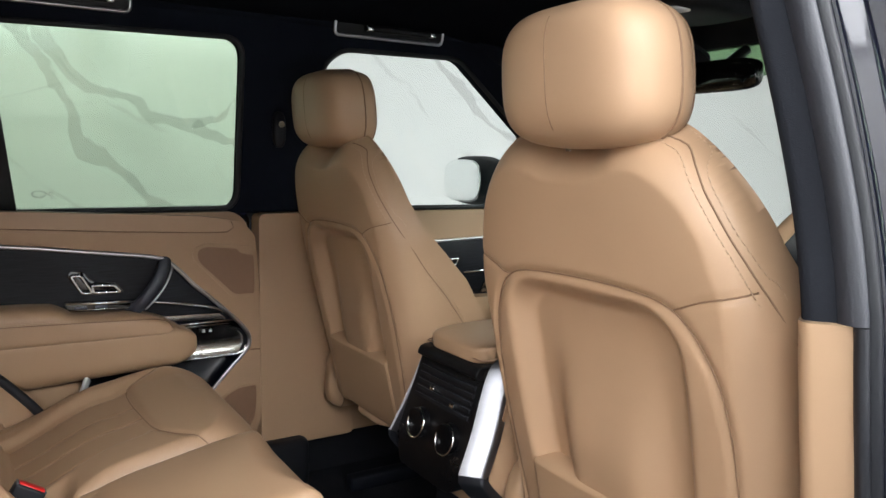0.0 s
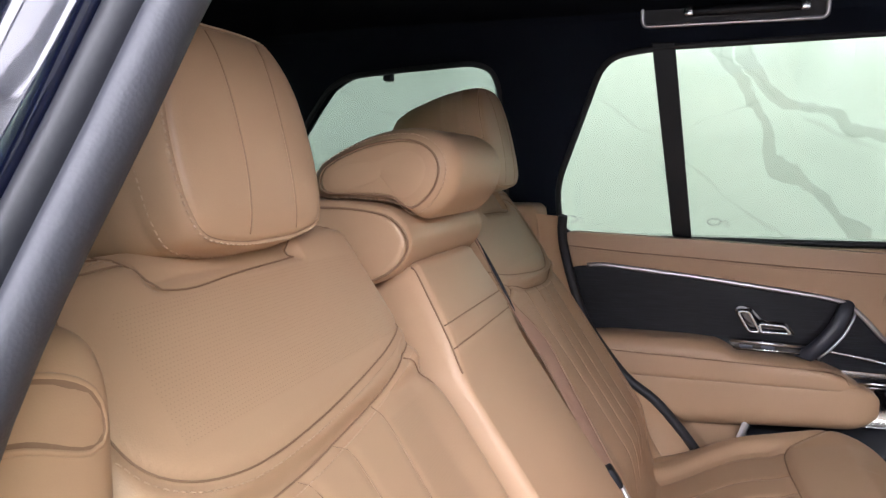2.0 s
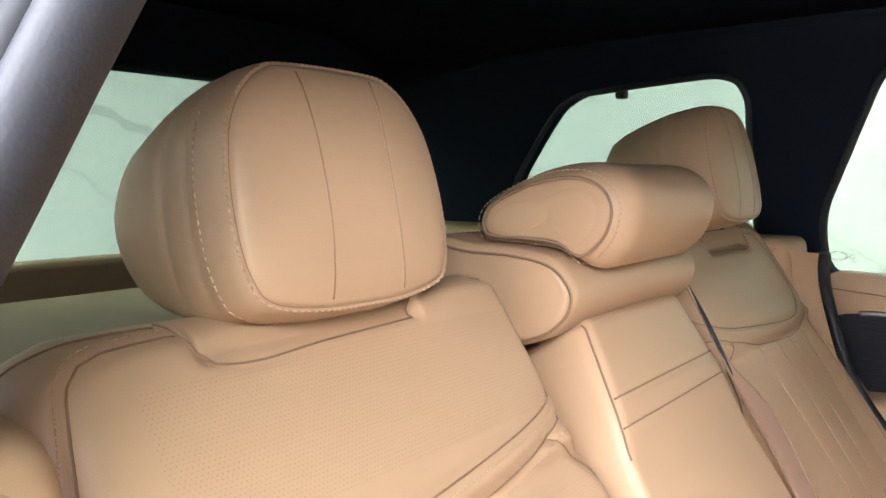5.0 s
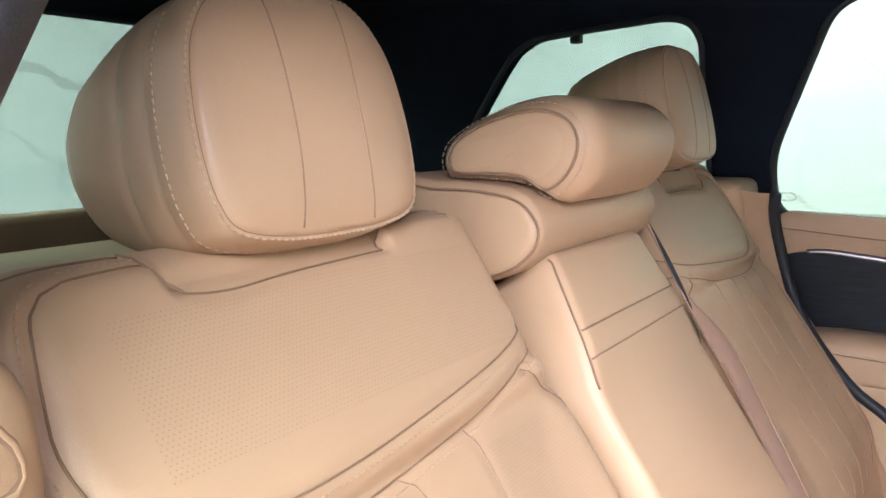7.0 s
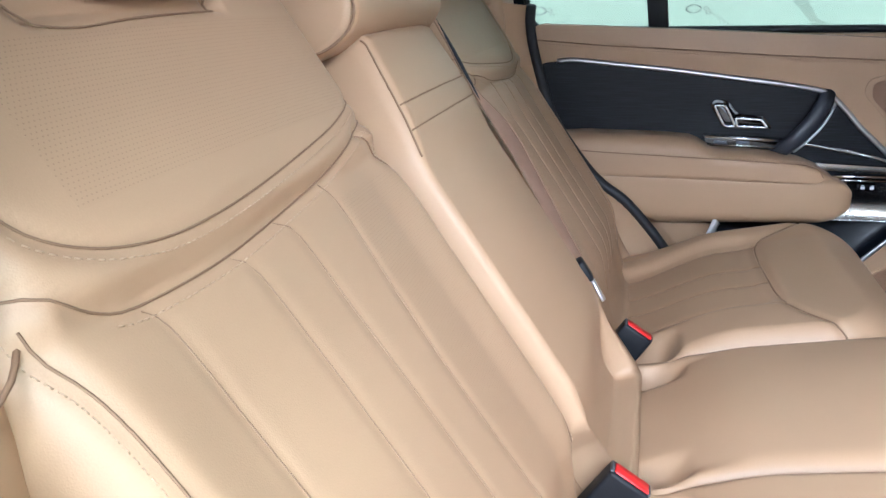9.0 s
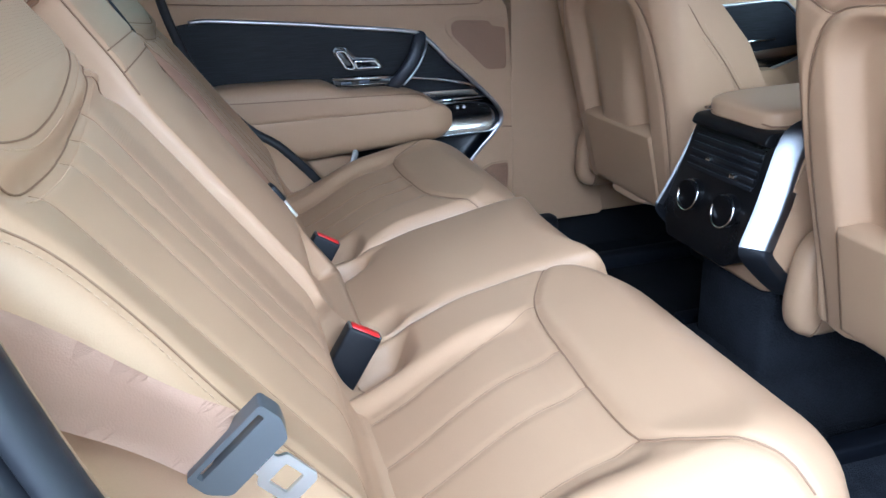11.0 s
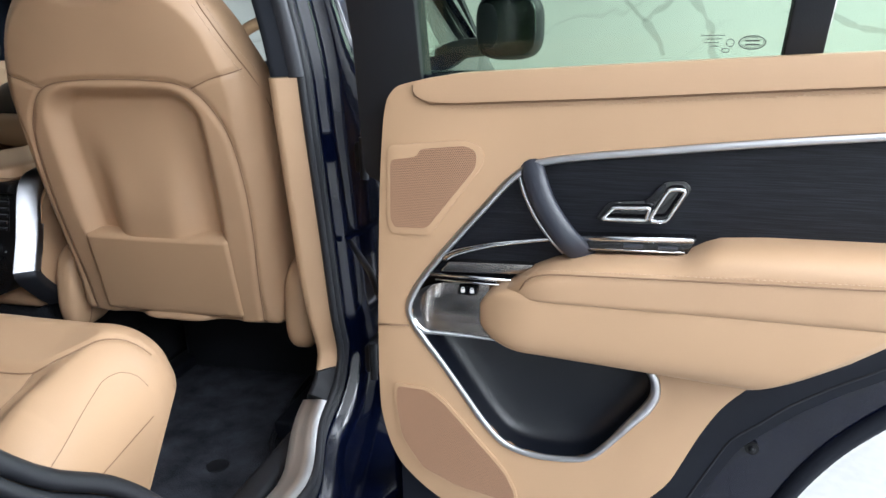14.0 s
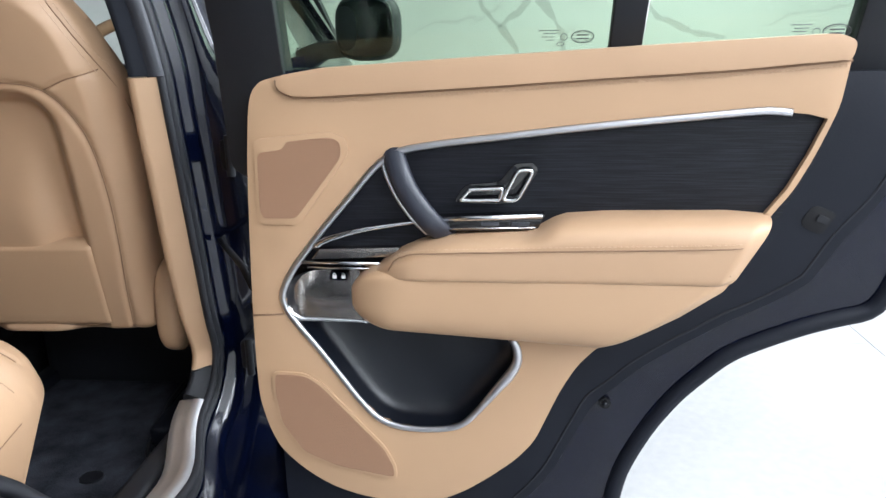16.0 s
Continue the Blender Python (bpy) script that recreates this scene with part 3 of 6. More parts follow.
def extrude_profile(profile, y0, y1, edge=0.02, bulge=0.0, n=16, bend=None):
    """A padded bar: an outline in x and z drawn out along y, its ends rounded over."""
    bm = bmesh.new()
    cx = sum(p[0] for p in profile) / len(profile)
    cz = sum(p[1] for p in profile) / len(profile)
    rows = []
    ys = []
    for k in range(n + 1):
        a = math.pi / 2 * (1 - k / n)
        ys.append((y0 + edge * (1 - math.sin(a)), math.cos(a)))
    half = ys[:]
    full = half + [(y0 + y1 - y, c) for y, c in reversed(half)]
    for y, c in full:
        t = (y - y0) / (y1 - y0)
        shrink = edge * (1 - c)
        swell = bulge * 4 * t * (1 - t)
        row = []
        for x, z in profile:
            d = Vector((x - cx, z - cz))
            ln = d.length
            d = d * max(0.0, (ln - shrink + swell)) / ln
            v = Vector((cx + d.x, y, cz + d.y))
            row.append(bm.verts.new(bend(v) if bend else v))
        rows.append(row)
    m = len(profile)
    for a, b in zip(rows[:-1], rows[1:]):
        for k in range(m):
            bm.faces.new((a[k], a[(k + 1) % m], b[(k + 1) % m], b[k]))
    bm.faces.new(rows[0])
    bm.faces.new(rows[-1][::-1])
    return bm

# ---------------------------------------------------------------- showroom
ROOM = (-5.2, 7.2, -5.0, 3.94, 3.35)


def slab(name, x0, x1, y0, y1, z0, z1, mat, label, category):
    ob = part(name, box(x0, x1, y0, y1, z0, z1, 0), mat, smooth=False)
    return tagged(ob, label, category, kind="structure")


X0, X1, Y0, Y1, ZC = ROOM
ground = slab("ground", X0 - 0.2, X1 + 0.2, Y0 - 0.2, Y1 + 0.2, -0.1, -0.004, GROUT, "polished white showroom floor of large pale tiles", "floor")
slab("ceiling", X0 - 0.2, X1 + 0.2, Y0 - 0.2, Y1 + 0.2, ZC, ZC + 0.1, CEILPAINT, "plain white painted showroom ceiling", "ceiling")
WALL_LABEL = "white marble showroom wall with branching grey veins"
slab("wall_left", X0 - 0.2, X1 + 0.2, Y1, Y1 + 0.12, 0, ZC, MARBLE, WALL_LABEL, "wall")
slab("wall_right", X0 - 0.2, X1 + 0.2, Y0 - 0.12, Y0, 0, ZC, MARBLE, WALL_LABEL, "wall")
slab("wall_front", X1, X1 + 0.12, Y0, Y1, 0, ZC, MARBLE, WALL_LABEL, "wall")
slab("wall_rear", X0 - 0.12, X0, Y0, Y1, 0, ZC, MARBLE, WALL_LABEL, "wall")

# ---------------------------------------------------------------- car body
car = tagged(empty("car", (0, 0, 0.0)), "navy blue luxury estate car with tan leather cabin, rear door open", "car")


def left_y(z):
    return 0.80 - 0.33 * max(z - 1.22, 0)


def on_left(u, w, z):
    """Left side of the cabin: u runs forward, w is the depth towards the middle."""
    return Vector((u, left_y(z) - w, z))


def seal_y(z, x=-0.4):
    """How far out the seal of the rear door opening stands; the middle pillar is steeper below the belt line."""
    wide = max(0.35 * z - 1.14, -0.835)
    if x < -0.5:
        k = min(max((z - 1.05) / 0.18, 0), 1)
        wide += (0.41 * z - 1.242 - wide) * k * k * (3 - 2 * k)
    t = min(max((x + 0.30) / 0.25, 0), 1)
    t = t * t * (3 - 2 * t)
    k = min(max((1.64 - z) / 0.12, 0), 1)
    front = -0.748 - 0.042 * (1.2 - z) if z < 1.2 else -0.748 + 0.042 * (z - 1.2) + 0.23 * (z - 1.2) ** 2 / (z - 1.12)
    return wide + (front - wide) * t * k


REAR_DOOR_WINDOW = rounded([(-0.10, 1.222), (-0.118, 1.622), (-0.66, 1.612), (-0.765, 1.598), (-0.872, 1.335), (-0.864, 1.222)], 0.045)
CARGO_WINDOW = rounded([(-0.985, 1.30), (-0.988, 1.488), (-0.986, 1.550), (-1.002, 1.586), (-1.043, 1.598), (-1.203, 1.590), (-1.332, 1.581), (-1.384, 1.556), (-1.429, 1.510), (-1.507, 1.421), (-1.535, 1.38), (-1.54, 1.30)], 0.02)
FRONT_WINDOW = rounded([(0.10, 1.215), (0.085, 1.58), (0.13, 1.618), (0.47, 1.622), (0.74, 1.43), (0.98, 1.25), (0.98, 1.21)], 0.03)
part("upper_side_lining", plate([(-2.0, 1.215), (1.05, 1.205), (1.05, 1.72), (-2.0, 1.72)], on_left, -0.03, 0.012, 0.006,
     holes=(REAR_DOOR_WINDOW, CARGO_WINDOW, FRONT_WINDOW)), HEADLINE, car, "black suede pillar lining round the side windows", sharp=50)
for hole in (REAR_DOOR_WINDOW, CARGO_WINDOW, FRONT_WINDOW):
    part("window_seal", tube([on_left(x, 0.010, z) for x, z in hole], 0.007, 6, True, up=(0, 1, 0)), RUBBER, car)
part("lower_side_lining", box(-2.0, 1.1, 0.80, 0.84, 0.45, 1.215, 0), BLACK, car, smooth=False)
part("cargo_side_window", plate(CARGO_WINDOW, on_left, -0.022, -0.017, 0), REARGLASS, car, "tinted fixed cargo side window", smooth=False)
part("front_side_window", plate(FRONT_WINDOW, on_left, -0.022, -0.017, 0), CLEAR, car, smooth=False)

# right side of the body, with the opening of the rear door
OPENING = [(-0.028, 1.20), (-0.017, 1.05), (-0.006, 0.92), (0.003, 0.80), (0.014, 0.72), (-0.040, 0.668), (-0.15, 0.652), (-0.30, 0.655), (-0.42, 0.675), (-0.52, 0.75),
           (-0.59, 0.835), (-0.645, 0.895), (-0.71, 0.945), (-0.785, 1.045), (-0.820, 1.13), (-0.842, 1.225), (-0.834, 1.30), (-0.808, 1.39),
           (-0.789, 1.455), (-0.752, 1.55), (-0.68, 1.612), (-0.52, 1.625), (-0.20, 1.625), (-0.095, 1.612), (-0.052, 1.56), (-0.034, 1.45), (-0.026, 1.32)]
RING = [(v.x, v.z) for v in spline([(x, 0, z) for x, z in OPENING], 0.02, True)]


def offset_ring(d, dy):
    """The opening's outline moved outwards by d in its plane and by dy along y."""
    n, out = len(RING), []
    for i, (x, z) in enumerate(RING):
        (ax, az), (bx, bz) = RING[(i - 2) % n], RING[(i + 2) % n]
        t = Vector((bx - ax, bz - az)).normalized()
        nx, nz = -t.y, t.x
        out.append(Vector((x + nx * d * SIDE, max(seal_y(z, x) + dy, seal_y(z) - 0.124) if dy is not None else seal_y(z) - 0.125, z + nz * d * SIDE)))
    return out


area2 = sum(RING[i][0] * RING[(i + 1) % len(RING)][1] - RING[(i + 1) % len(RING)][0] * RING[i][1] for i in range(len(RING)))
SIDE = -1.0 if area2 > 0 else 1.0


def ring_strip(levels, keep=None):
    bm = bmesh.new()
    rows = [[bm.verts.new(p) for p in offset_ring(d, dy)] for d, dy in levels]
    n = len(rows[0])
    for a, b in zip(rows[:-1], rows[1:]):
        for i in range(n):
            q = (a[i], a[(i + 1) % n], b[(i + 1) % n], b[i])
            if keep is None or keep(sum((v.co for v in q), Vector()) / 4):
                bm.faces.new(q)
    bmesh.ops.delete(bm, geom=[v for v in bm.verts if not v.link_faces], context="VERTS")
    return bm


def cut(bm, at, normal):
    """Cuts away what lies on the normal's side of a plane."""
    bmesh.ops.bisect_plane(bm, geom=bm.verts[:] + bm.edges[:] + bm.faces[:], plane_co=at, plane_no=normal, clear_outer=True)
    return bm


LOBE = [(0.006, 0.020), (-0.003, 0.008), (-0.005, -0.003), (-0.002, -0.011), (0.004, -0.015), (0.009, -0.013), (0.012, -0.008), (0.0125, 0.0)]
LOW_LOBE = [(0.006, 0.000), (0.001, -0.003), (-0.001, -0.007), (-0.001, -0.011), (0.004, -0.015), (0.009, -0.013), (0.012, -0.008), (0.0125, 0.0)]
part("pillar_edge", cut(ring_strip(LOBE), (0, 0, 1.2145), (0, 0, -1)), TRIMGREY, car, "soft blue-grey edge of the pillar trim")
part("pillar_edge", cut(cut(ring_strip(LOBE, lambda c: c.x < -0.45), (0, 0, 1.2135), (0, 0, 1)), (0, 0, 1.195), (0, 0, -1)), VINYL, car, "tan edge of the pillar trim")
part("door_seal", cut(ring_strip(LOBE, lambda c: c.x < -0.45), (0, 0, 1.194), (0, 0, 1)), RUBBER, car, "black rubber seal beside the rear bench")
part("door_seal", cut(ring_strip(LOW_LOBE, lambda c: c.x > -0.455), (0, 0, 1.2135), (0, 0, 1)), RUBBER, car, "black rubber seal down the pillar and along the sill")
part("outer_door_seal", ring_strip([(0.013, 0.0), (0.0145, -0.010), (0.018, -0.016), (0.023, -0.017), (0.027, -0.013), (0.028, -0.006)]), RUBBER, car, "black outer rubber seal")
part("door_jamb", ring_strip([(0.027, -0.006), (0.029, -0.016), (0.034, -0.021), (0.046, -0.026), (0.054, -0.033), (0.058, -0.055), (0.062, -0.085), (0.070, -0.114), (0.090, None)]), PAINT, car,
     "glossy navy painted door jamb")
part("rear_upper_trim", cut(ring_strip([(0.004, 0.002), (0.010, 0.010), (0.03, 0.014), (0.10, 0.022), (0.17, 0.030)], lambda c: c.x < -0.55), (0, 0, 1.215), (0, 0, -1)), PILLAR, car,
     "dark suede rear pillar trim")
part("upper_pillar_trim", cut(ring_strip([(0.004, 0.002), (-0.004, 0.010), (-0.014, 0.023), (-0.017, 0.030), (-0.012, 0.036), (0.010, 0.044), (0.06, 0.058), (0.16, 0.064)], lambda c: c.x > -0.55 and (c.x > -0.12 or c.z > 1.5)), (0, 0, 1.215), (0, 0, -1)), PILLAR, car,
     "black suede pillar trim")
BAND = [(0.002, 0.003), (0.006, 0.030), (0.03, 0.078), (0.09, 0.100), (0.14, 0.100)]


def slim(bm):
    """The pillar trim grows thinner towards its foot."""
    for v in bm.verts:
        k = min(max((0.90 - v.co.z) / 0.18, 0), 1)
        base = seal_y(v.co.z, v.co.x) + 0.003
        v.co.y = base + (v.co.y - base) * (1 - 0.28 * k * k * (3 - 2 * k))
    return bm


FRONT_BAND = [(0.002, -0.005), (-0.005, 0.008), (-0.015, 0.024), (-0.018, 0.031), (-0.013, 0.039), (0.008, 0.050), (0.06, 0.070), (0.14, 0.080)]
part("pillar_foot_trim", cut(cut(slim(ring_strip(FRONT_BAND, lambda c: c.x > -0.12 and c.z < 0.76)), (0, 0, 0.702), (0, 0, 1)), (-0.054, 0, 0.672), (-0.75, 0, -0.66)), BLACK, car, "black moulded foot of the pillar")
part("lower_pillar_trim", cut(cut(slim(ring_strip(FRONT_BAND, lambda c: c.x > -0.3)), (0, 0, 1.213), (0, 0, 1)), (0, 0, 0.704), (0, 0, -1)), VINYL, car,
     "tan moulded pillar trim")
part("rear_pillar_trim", cut(cut(ring_strip(BAND, lambda c: c.x < -0.45), (0, 0, 1.213), (0, 0, 1)), (0, 0, 0.72), (0, 0, -1)), VINYL, car,
     "tan moulded pillar trim")


def on_right(u, w, z):
    return Vector((u, seal_y(z) - 0.125 - w, z))


outer = [(p.x, p.z) for p in offset_ring(0.090, 0)]
RIGHT_FRONT_WINDOW = rounded([(0.086, 1.225), (0.086, 1.34), (0.090, 1.46), (0.098, 1.58), (0.50, 1.60), (0.74, 1.43), (0.98, 1.25), (0.98, 1.225)], 0.03)
RIGHT_CARGO_WINDOW = rounded([(-1.02, 1.30), (-1.02, 1.59), (-1.34, 1.58), (-1.50, 1.40), (-1.52, 1.30)], 0.04)
part("body_side", plate([(-2.29, 0.45), (2.0, 0.45), (2.0, 0.93), (1.2, 1.04), (0.6, 1.64), (-0.4, 1.715), (-1.6, 1.69), (-2.02, 1.55), (-2.14, 1.20), (-2.29, 1.14)], on_right, -0.02, 0.0, 0,
     holes=(outer, RIGHT_FRONT_WINDOW, RIGHT_CARGO_WINDOW)), PAINT, car, "glossy navy blue outer body side", smooth=False)
part("front_side_window", plate(RIGHT_FRONT_WINDOW, on_right, -0.03, -0.025, 0), CLEAR, car, smooth=False)
part("cargo_side_window", plate(RIGHT_CARGO_WINDOW, on_right, -0.03, -0.025, 0), PRIVACY, car, smooth=False)
part("body_side_far", box(-2.29, 2.0, 0.86, 0.92, 0.45, 1.0, 0.02), PAINT, car, smooth=False)

# plain outer panels that close the car in front, behind and below, and its wheels
bm = bmesh.new()
rows = []
for x in np.linspace(1.16, 2.02, 12):
    rows.append([bm.verts.new((x, 0.90 * k / 8, 1.085 - 0.10 * ((x - 1.16) / 0.86) ** 2 - 0.07 * abs(k / 8) ** 4)) for k in range(-8, 9)])
for a, b in zip(rows[:-1], rows[1:]):
    for k in range(16):
        bm.faces.new((a[k], a[k + 1], b[k + 1], b[k]))
bmesh.ops.solidify(bm, geom=bm.faces, thickness=0.012)
part("bonnet", bm, PAINT, car, "glossy navy bonnet")
part("front_panel", box(1.97, 2.04, -0.92, 0.90, 0.34, 0.985, 0.03, 3), PAINT, car)
part("rear_panel", box(-2.31, -2.25, -0.90, 0.90, 0.36, 1.16, 0.03, 3), PAINT, car)
part("tail_shelf", box(-2.27, -1.98, -0.86, 0.86, 1.13, 1.155, 0.01, 2), PAINT, car)
part("underbody", box(-2.25, 1.97, -0.80, 0.80, 0.30, 0.435, 0.02, 2), BLACK, car)
for wx in (-1.30, 1.62):
    for wy in (-0.80, 0.78):
        wheel = part("wheel", tube([(wx, wy - 0.10, 0.375), (wx, wy + 0.10, 0.375)], 0.225, 40, up=(1, 0, 0)), DARKMETAL, car, "dark alloy wheel", sharp=40)
        part("tyre", tube([(wx + 0.290 * math.cos(a), wy, 0.375 + 0.290 * math.sin(a)) for a in np.linspace(0, math.tau, 49)[:-1]], 0.085, 12, True, up=(0, 1, 0)), RUBBER, wheel, "black rubber tyre")

# roof
bm = bmesh.new()
rows = []
for x in np.linspace(-1.95, 0.85, 30):
    row = []
    for k in range(25):
        y = -0.64 + 1.28 * k / 24
        drop = 0.085 * abs(y / 0.64) ** 4 + 0.05 * max(0, (-x - 1.2) / 0.75) ** 2 + 0.07 * max(0, (x - 0.35) / 0.5) ** 2
        row.append(bm.verts.new((x, y, 1.755 - drop)))
    rows.append(row)
for a, b in zip(rows[:-1], rows[1:]):
    for k in range(24):
        bm.faces.new((a[k], a[k + 1], b[k + 1], b[k]))
bmesh.ops.solidify(bm, geom=bm.faces, thickness=0.02)
part("roof_lining", bm, HEADLINE, car, "black suede headliner")
bm = bmesh.new()
rows = []
for x in np.linspace(-2.0, 0.9, 20):
    rows.append([bm.verts.new((x, -0.72 + 1.44 * k / 14, 1.80 - 0.11 * abs(-1 + k / 7) ** 3 - 0.05 * max(0, -x - 1.2) ** 2)) for k in range(15)])
for a, b in zip(rows[:-1], rows[1:]):
    for k in range(14):
        bm.faces.new((a[k], a[k + 1], b[k + 1], b[k]))
part("roof_skin", bm, PAINT, car)
part("roof_blind_rail", tube(spline([(0.45, -0.52, 1.735), (-0.3, -0.525, 1.742), (-1.1, -0.50, 1.735)], 0.1), 0.006, 6), BLACK, car)
part("roof_blind_rail", tube(spline([(0.45, 0.52, 1.735), (-0.3, 0.525, 1.742), (-1.1, 0.50, 1.735)], 0.1), 0.006, 6), BLACK, car)
for sgn in (-1, 1):
    part("cant_rail", tube([(-1.95, 0.665 * sgn, 1.685), (-1.0, 0.665 * sgn, 1.70), (0.5, 0.665 * sgn, 1.70), (1.0, 0.70 * sgn, 1.50)], 0.045, 10), HEADLINE, car)

# floor, sill, tunnel
part("cabin_floor", box(-0.6, 1.2, -0.80, 0.80, 0.44, 0.49, 0.01), CARPET, car, "black carpeted cabin floor")
part("floor_tunnel", squircle(0.15, 0, 0.50, 0.75, 0.15, 0.09, 4), CARPET, car)
part("sill_step", box(-0.52, 0.03, -0.770, -0.722, 0.44, 0.630, 0.012), BLACK, car)
part("sill_plate", cut(ring_strip([(-0.001, -0.005), (-0.005, -0.001), (-0.006, 0.012), (-0.002, 0.016), (0.001, 0.030), (0.006, 0.042), (0.018, 0.046), (0.04, 0.046)], lambda c: -0.44 < c.x < 0.0), (-0.056, 0, 0.670), (0.75, 0, 0.66)), SILL, car, "brushed metal sill tread plate")
part("far_sill", box(-0.52, 0.06, 0.70, 0.815, 0.44, 0.62, 0.02), BLACK, car)
part("front_bulkhead", box(1.1, 1.2, -0.8, 0.8, 0.44, 1.0, 0), BLACK, car, smooth=False)
part("cargo_floor", box(-2.0, -0.6, -0.8, 0.8, 0.70, 0.74, 0), CARPET, car, smooth=False)
guide = part("belt_guide", squircle(-0.905, -0.682, 1.226, 0.048, 0.064, 0.079, 4.2, 14), VINYL, car, "tan moulded belt guide on the pillar")


def on_guide(y, z, lift=0.0):
    k = 1 - abs((y + 0.682) / 0.064) ** 4.2 - abs((z - 1.226) / 0.079) ** 4.2
    return Vector((-0.905 + 0.048 * max(k, 0.0) ** (1 / 4.2) + lift, y, z))


oval = spline([(-0.722, 1.290, 0), (-0.672, 1.286, 0), (-0.642, 1.272, 0), (-0.634, 1.250, 0), (-0.648, 1.244, 0), (-0.685, 1.258, 0), (-0.722, 1.268, 0)], 0.006, True)
part("slot_lip", tube([on_guide(v.x, v.y, -0.0008) for v in oval], 0.0020, 8, True, up=(1, 0, 0)), VINYL, guide)
bm = bmesh.new()
mid_p = bm.verts.new(on_guide(-0.675, 1.270, -0.002))
rim = [bm.verts.new(on_guide(v.x, v.y, 0.0008)) for v in oval]
for i in range(len(rim)):
    bm.faces.new((mid_p, rim[i], rim[(i + 1) % len(rim)]))
part("slot", bm, SEAM, guide, "dark belt slot")
part("joint", tube(spline([(-0.862, -0.735, 1.142), (-0.852, -0.690, 1.146), (-0.853, -0.640, 1.158), (-0.868, -0.612, 1.170)], 0.008), 0.0016, 5), SEAM, guide)
part("pillar_foot", squircle(-0.900, -0.682, 1.00, 0.048, 0.066, 0.22, 3.6, 12), VINYL, car, "tan moulded pillar trim below the belt guide")


def far_ring(d, dy):
    return [Vector((p.x, -p.y - 0.058 - max(0.0, -0.745 - seal_y(p.z, p.x)) * min(max((1.22 - p.z) / 0.15, 0.0), 1.0), p.z)) for p in offset_ring(d, dy)]


seal = [p for p in far_ring(0.004, 0.0) if p.x < -0.47 and p.z < 1.30]
part("far_door_seal", tube(seal, 0.0105, 8, up=(0, 1, 0)), RUBBER, car, "black rubber seal beside the rear bench")
bm = bmesh.new()
rows = []
for d, dy in ((0.012, 0.004), (0.03, 0.022), (0.08, 0.045), (0.30, 0.05)):
    rows.append([bm.verts.new(p) for p, q in zip(far_ring(d, dy), far_ring(0.004, 0)) if q.x < -0.47 and q.z < 1.30])
for a, b in zip(rows[:-1], rows[1:]):
    for k in range(len(a) - 1):
        bm.faces.new((a[k], a[k + 1], b[k + 1], b[k]))
part("side_trim", bm, VINYL, car, "tan moulded trim beside the rear bench")

# rear of the cabin
for sgn in (-1, 1):
    part("cargo_side_trim", box(-1.92, -0.89, min(sgn * 0.62, sgn * 0.76), max(sgn * 0.62, sgn * 0.76), 0.74, 1.30, 0.02, 3), VINYL, car, "tan moulded cargo side trim")
part("parcel_shelf", box(-1.86, -1.08, -0.62, 0.62, 1.185, 1.205, 0.006), VINYL, car, "tan load cover behind the rear seats")


def on_tail(u, w, z):
    return Vector((-2.02 + 0.45 * (z - 1.25) + w, u, z))


TAIL = rounded([(-0.62, 1.245), (0.62, 1.245), (0.56, 1.602), (-0.56, 1.602)], 0.06)
part("tailgate_frame", plate([(-0.80, 1.18), (0.80, 1.18), (0.66, 1.72), (-0.66, 1.72)], on_tail, -0.03, 0.02, 0.008, holes=(TAIL,)), HEADLINE, car, sharp=50)
part("tailgate_sill", box(-2.06, -1.985, -0.7, 0.7, 0.74, 1.252, 0.015), VINYL, car, "tan tailgate trim")
part("tailgate_top_trim", tube(spline([(-1.88, -0.52, 1.600), (-1.875, -0.30, 1.618), (-1.87, 0.0, 1.628), (-1.875, 0.30, 1.618), (-1.88, 0.52, 1.600)], 0.03), 0.022, 8, False, 0.7), GREY, car, "grey moulded trim above the tailgate glass")
part("glass_clip", box(-1.258, -1.236, 0.690, 0.712, 1.570, 1.592, 0.004), BLACK, car, "small black clip at the top of the glass")
part("tailgate_window", plate(TAIL, on_tail, -0.02, -0.015, 0), REARGLASS, car, "tinted tailgate glass", smooth=False)

# windscreen and A pillars


def on_screen(u, w, z):
    return Vector((1.25 - 0.95 * (z - 1.2) + w, u, z))


SCREEN_HOLE = rounded([(-0.68, 1.16), (0.68, 1.16), (0.56, 1.62), (-0.56, 1.62)], 0.05)
part("windscreen_frame", plate([(-0.82, 1.10), (0.82, 1.10), (0.68, 1.70), (-0.68, 1.70)], on_screen, -0.02, 0.03, 0.006, holes=(SCREEN_HOLE,)), BLACK, car, sharp=50)
part("sun_band", plate([(-0.60, 1.555), (0.60, 1.555), (0.575, 1.625), (-0.575, 1.625)], on_screen, -0.004, -0.001, 0), BANDGLASS, car, "green tinted band along the top of the windscreen", smooth=False)
for sgn in (-1, 1):
    vz = [(sgn * 0.12, 1.600), (sgn * 0.52, 1.592), (sgn * 0.54, 1.618), (sgn * 0.50, 1.655), (sgn * 0.14, 1.660), (sgn * 0.115, 1.63)]
    part("sun_visor", plate(rounded(vz, 0.012), lambda u, w, z: Vector((0.84 - 2.6 * (z - 1.60) - 0.1 * w, u, z - 0.012 + w)), 0.0, 0.014, 0.004), PILLAR, car, "folded dark sun visor", sharp=50)
rc = part("roof_console", squircle(0.60, 0, 1.680, 0.15, 0.105, 0.035, 4, 10), BLACK, car, "black overhead console")
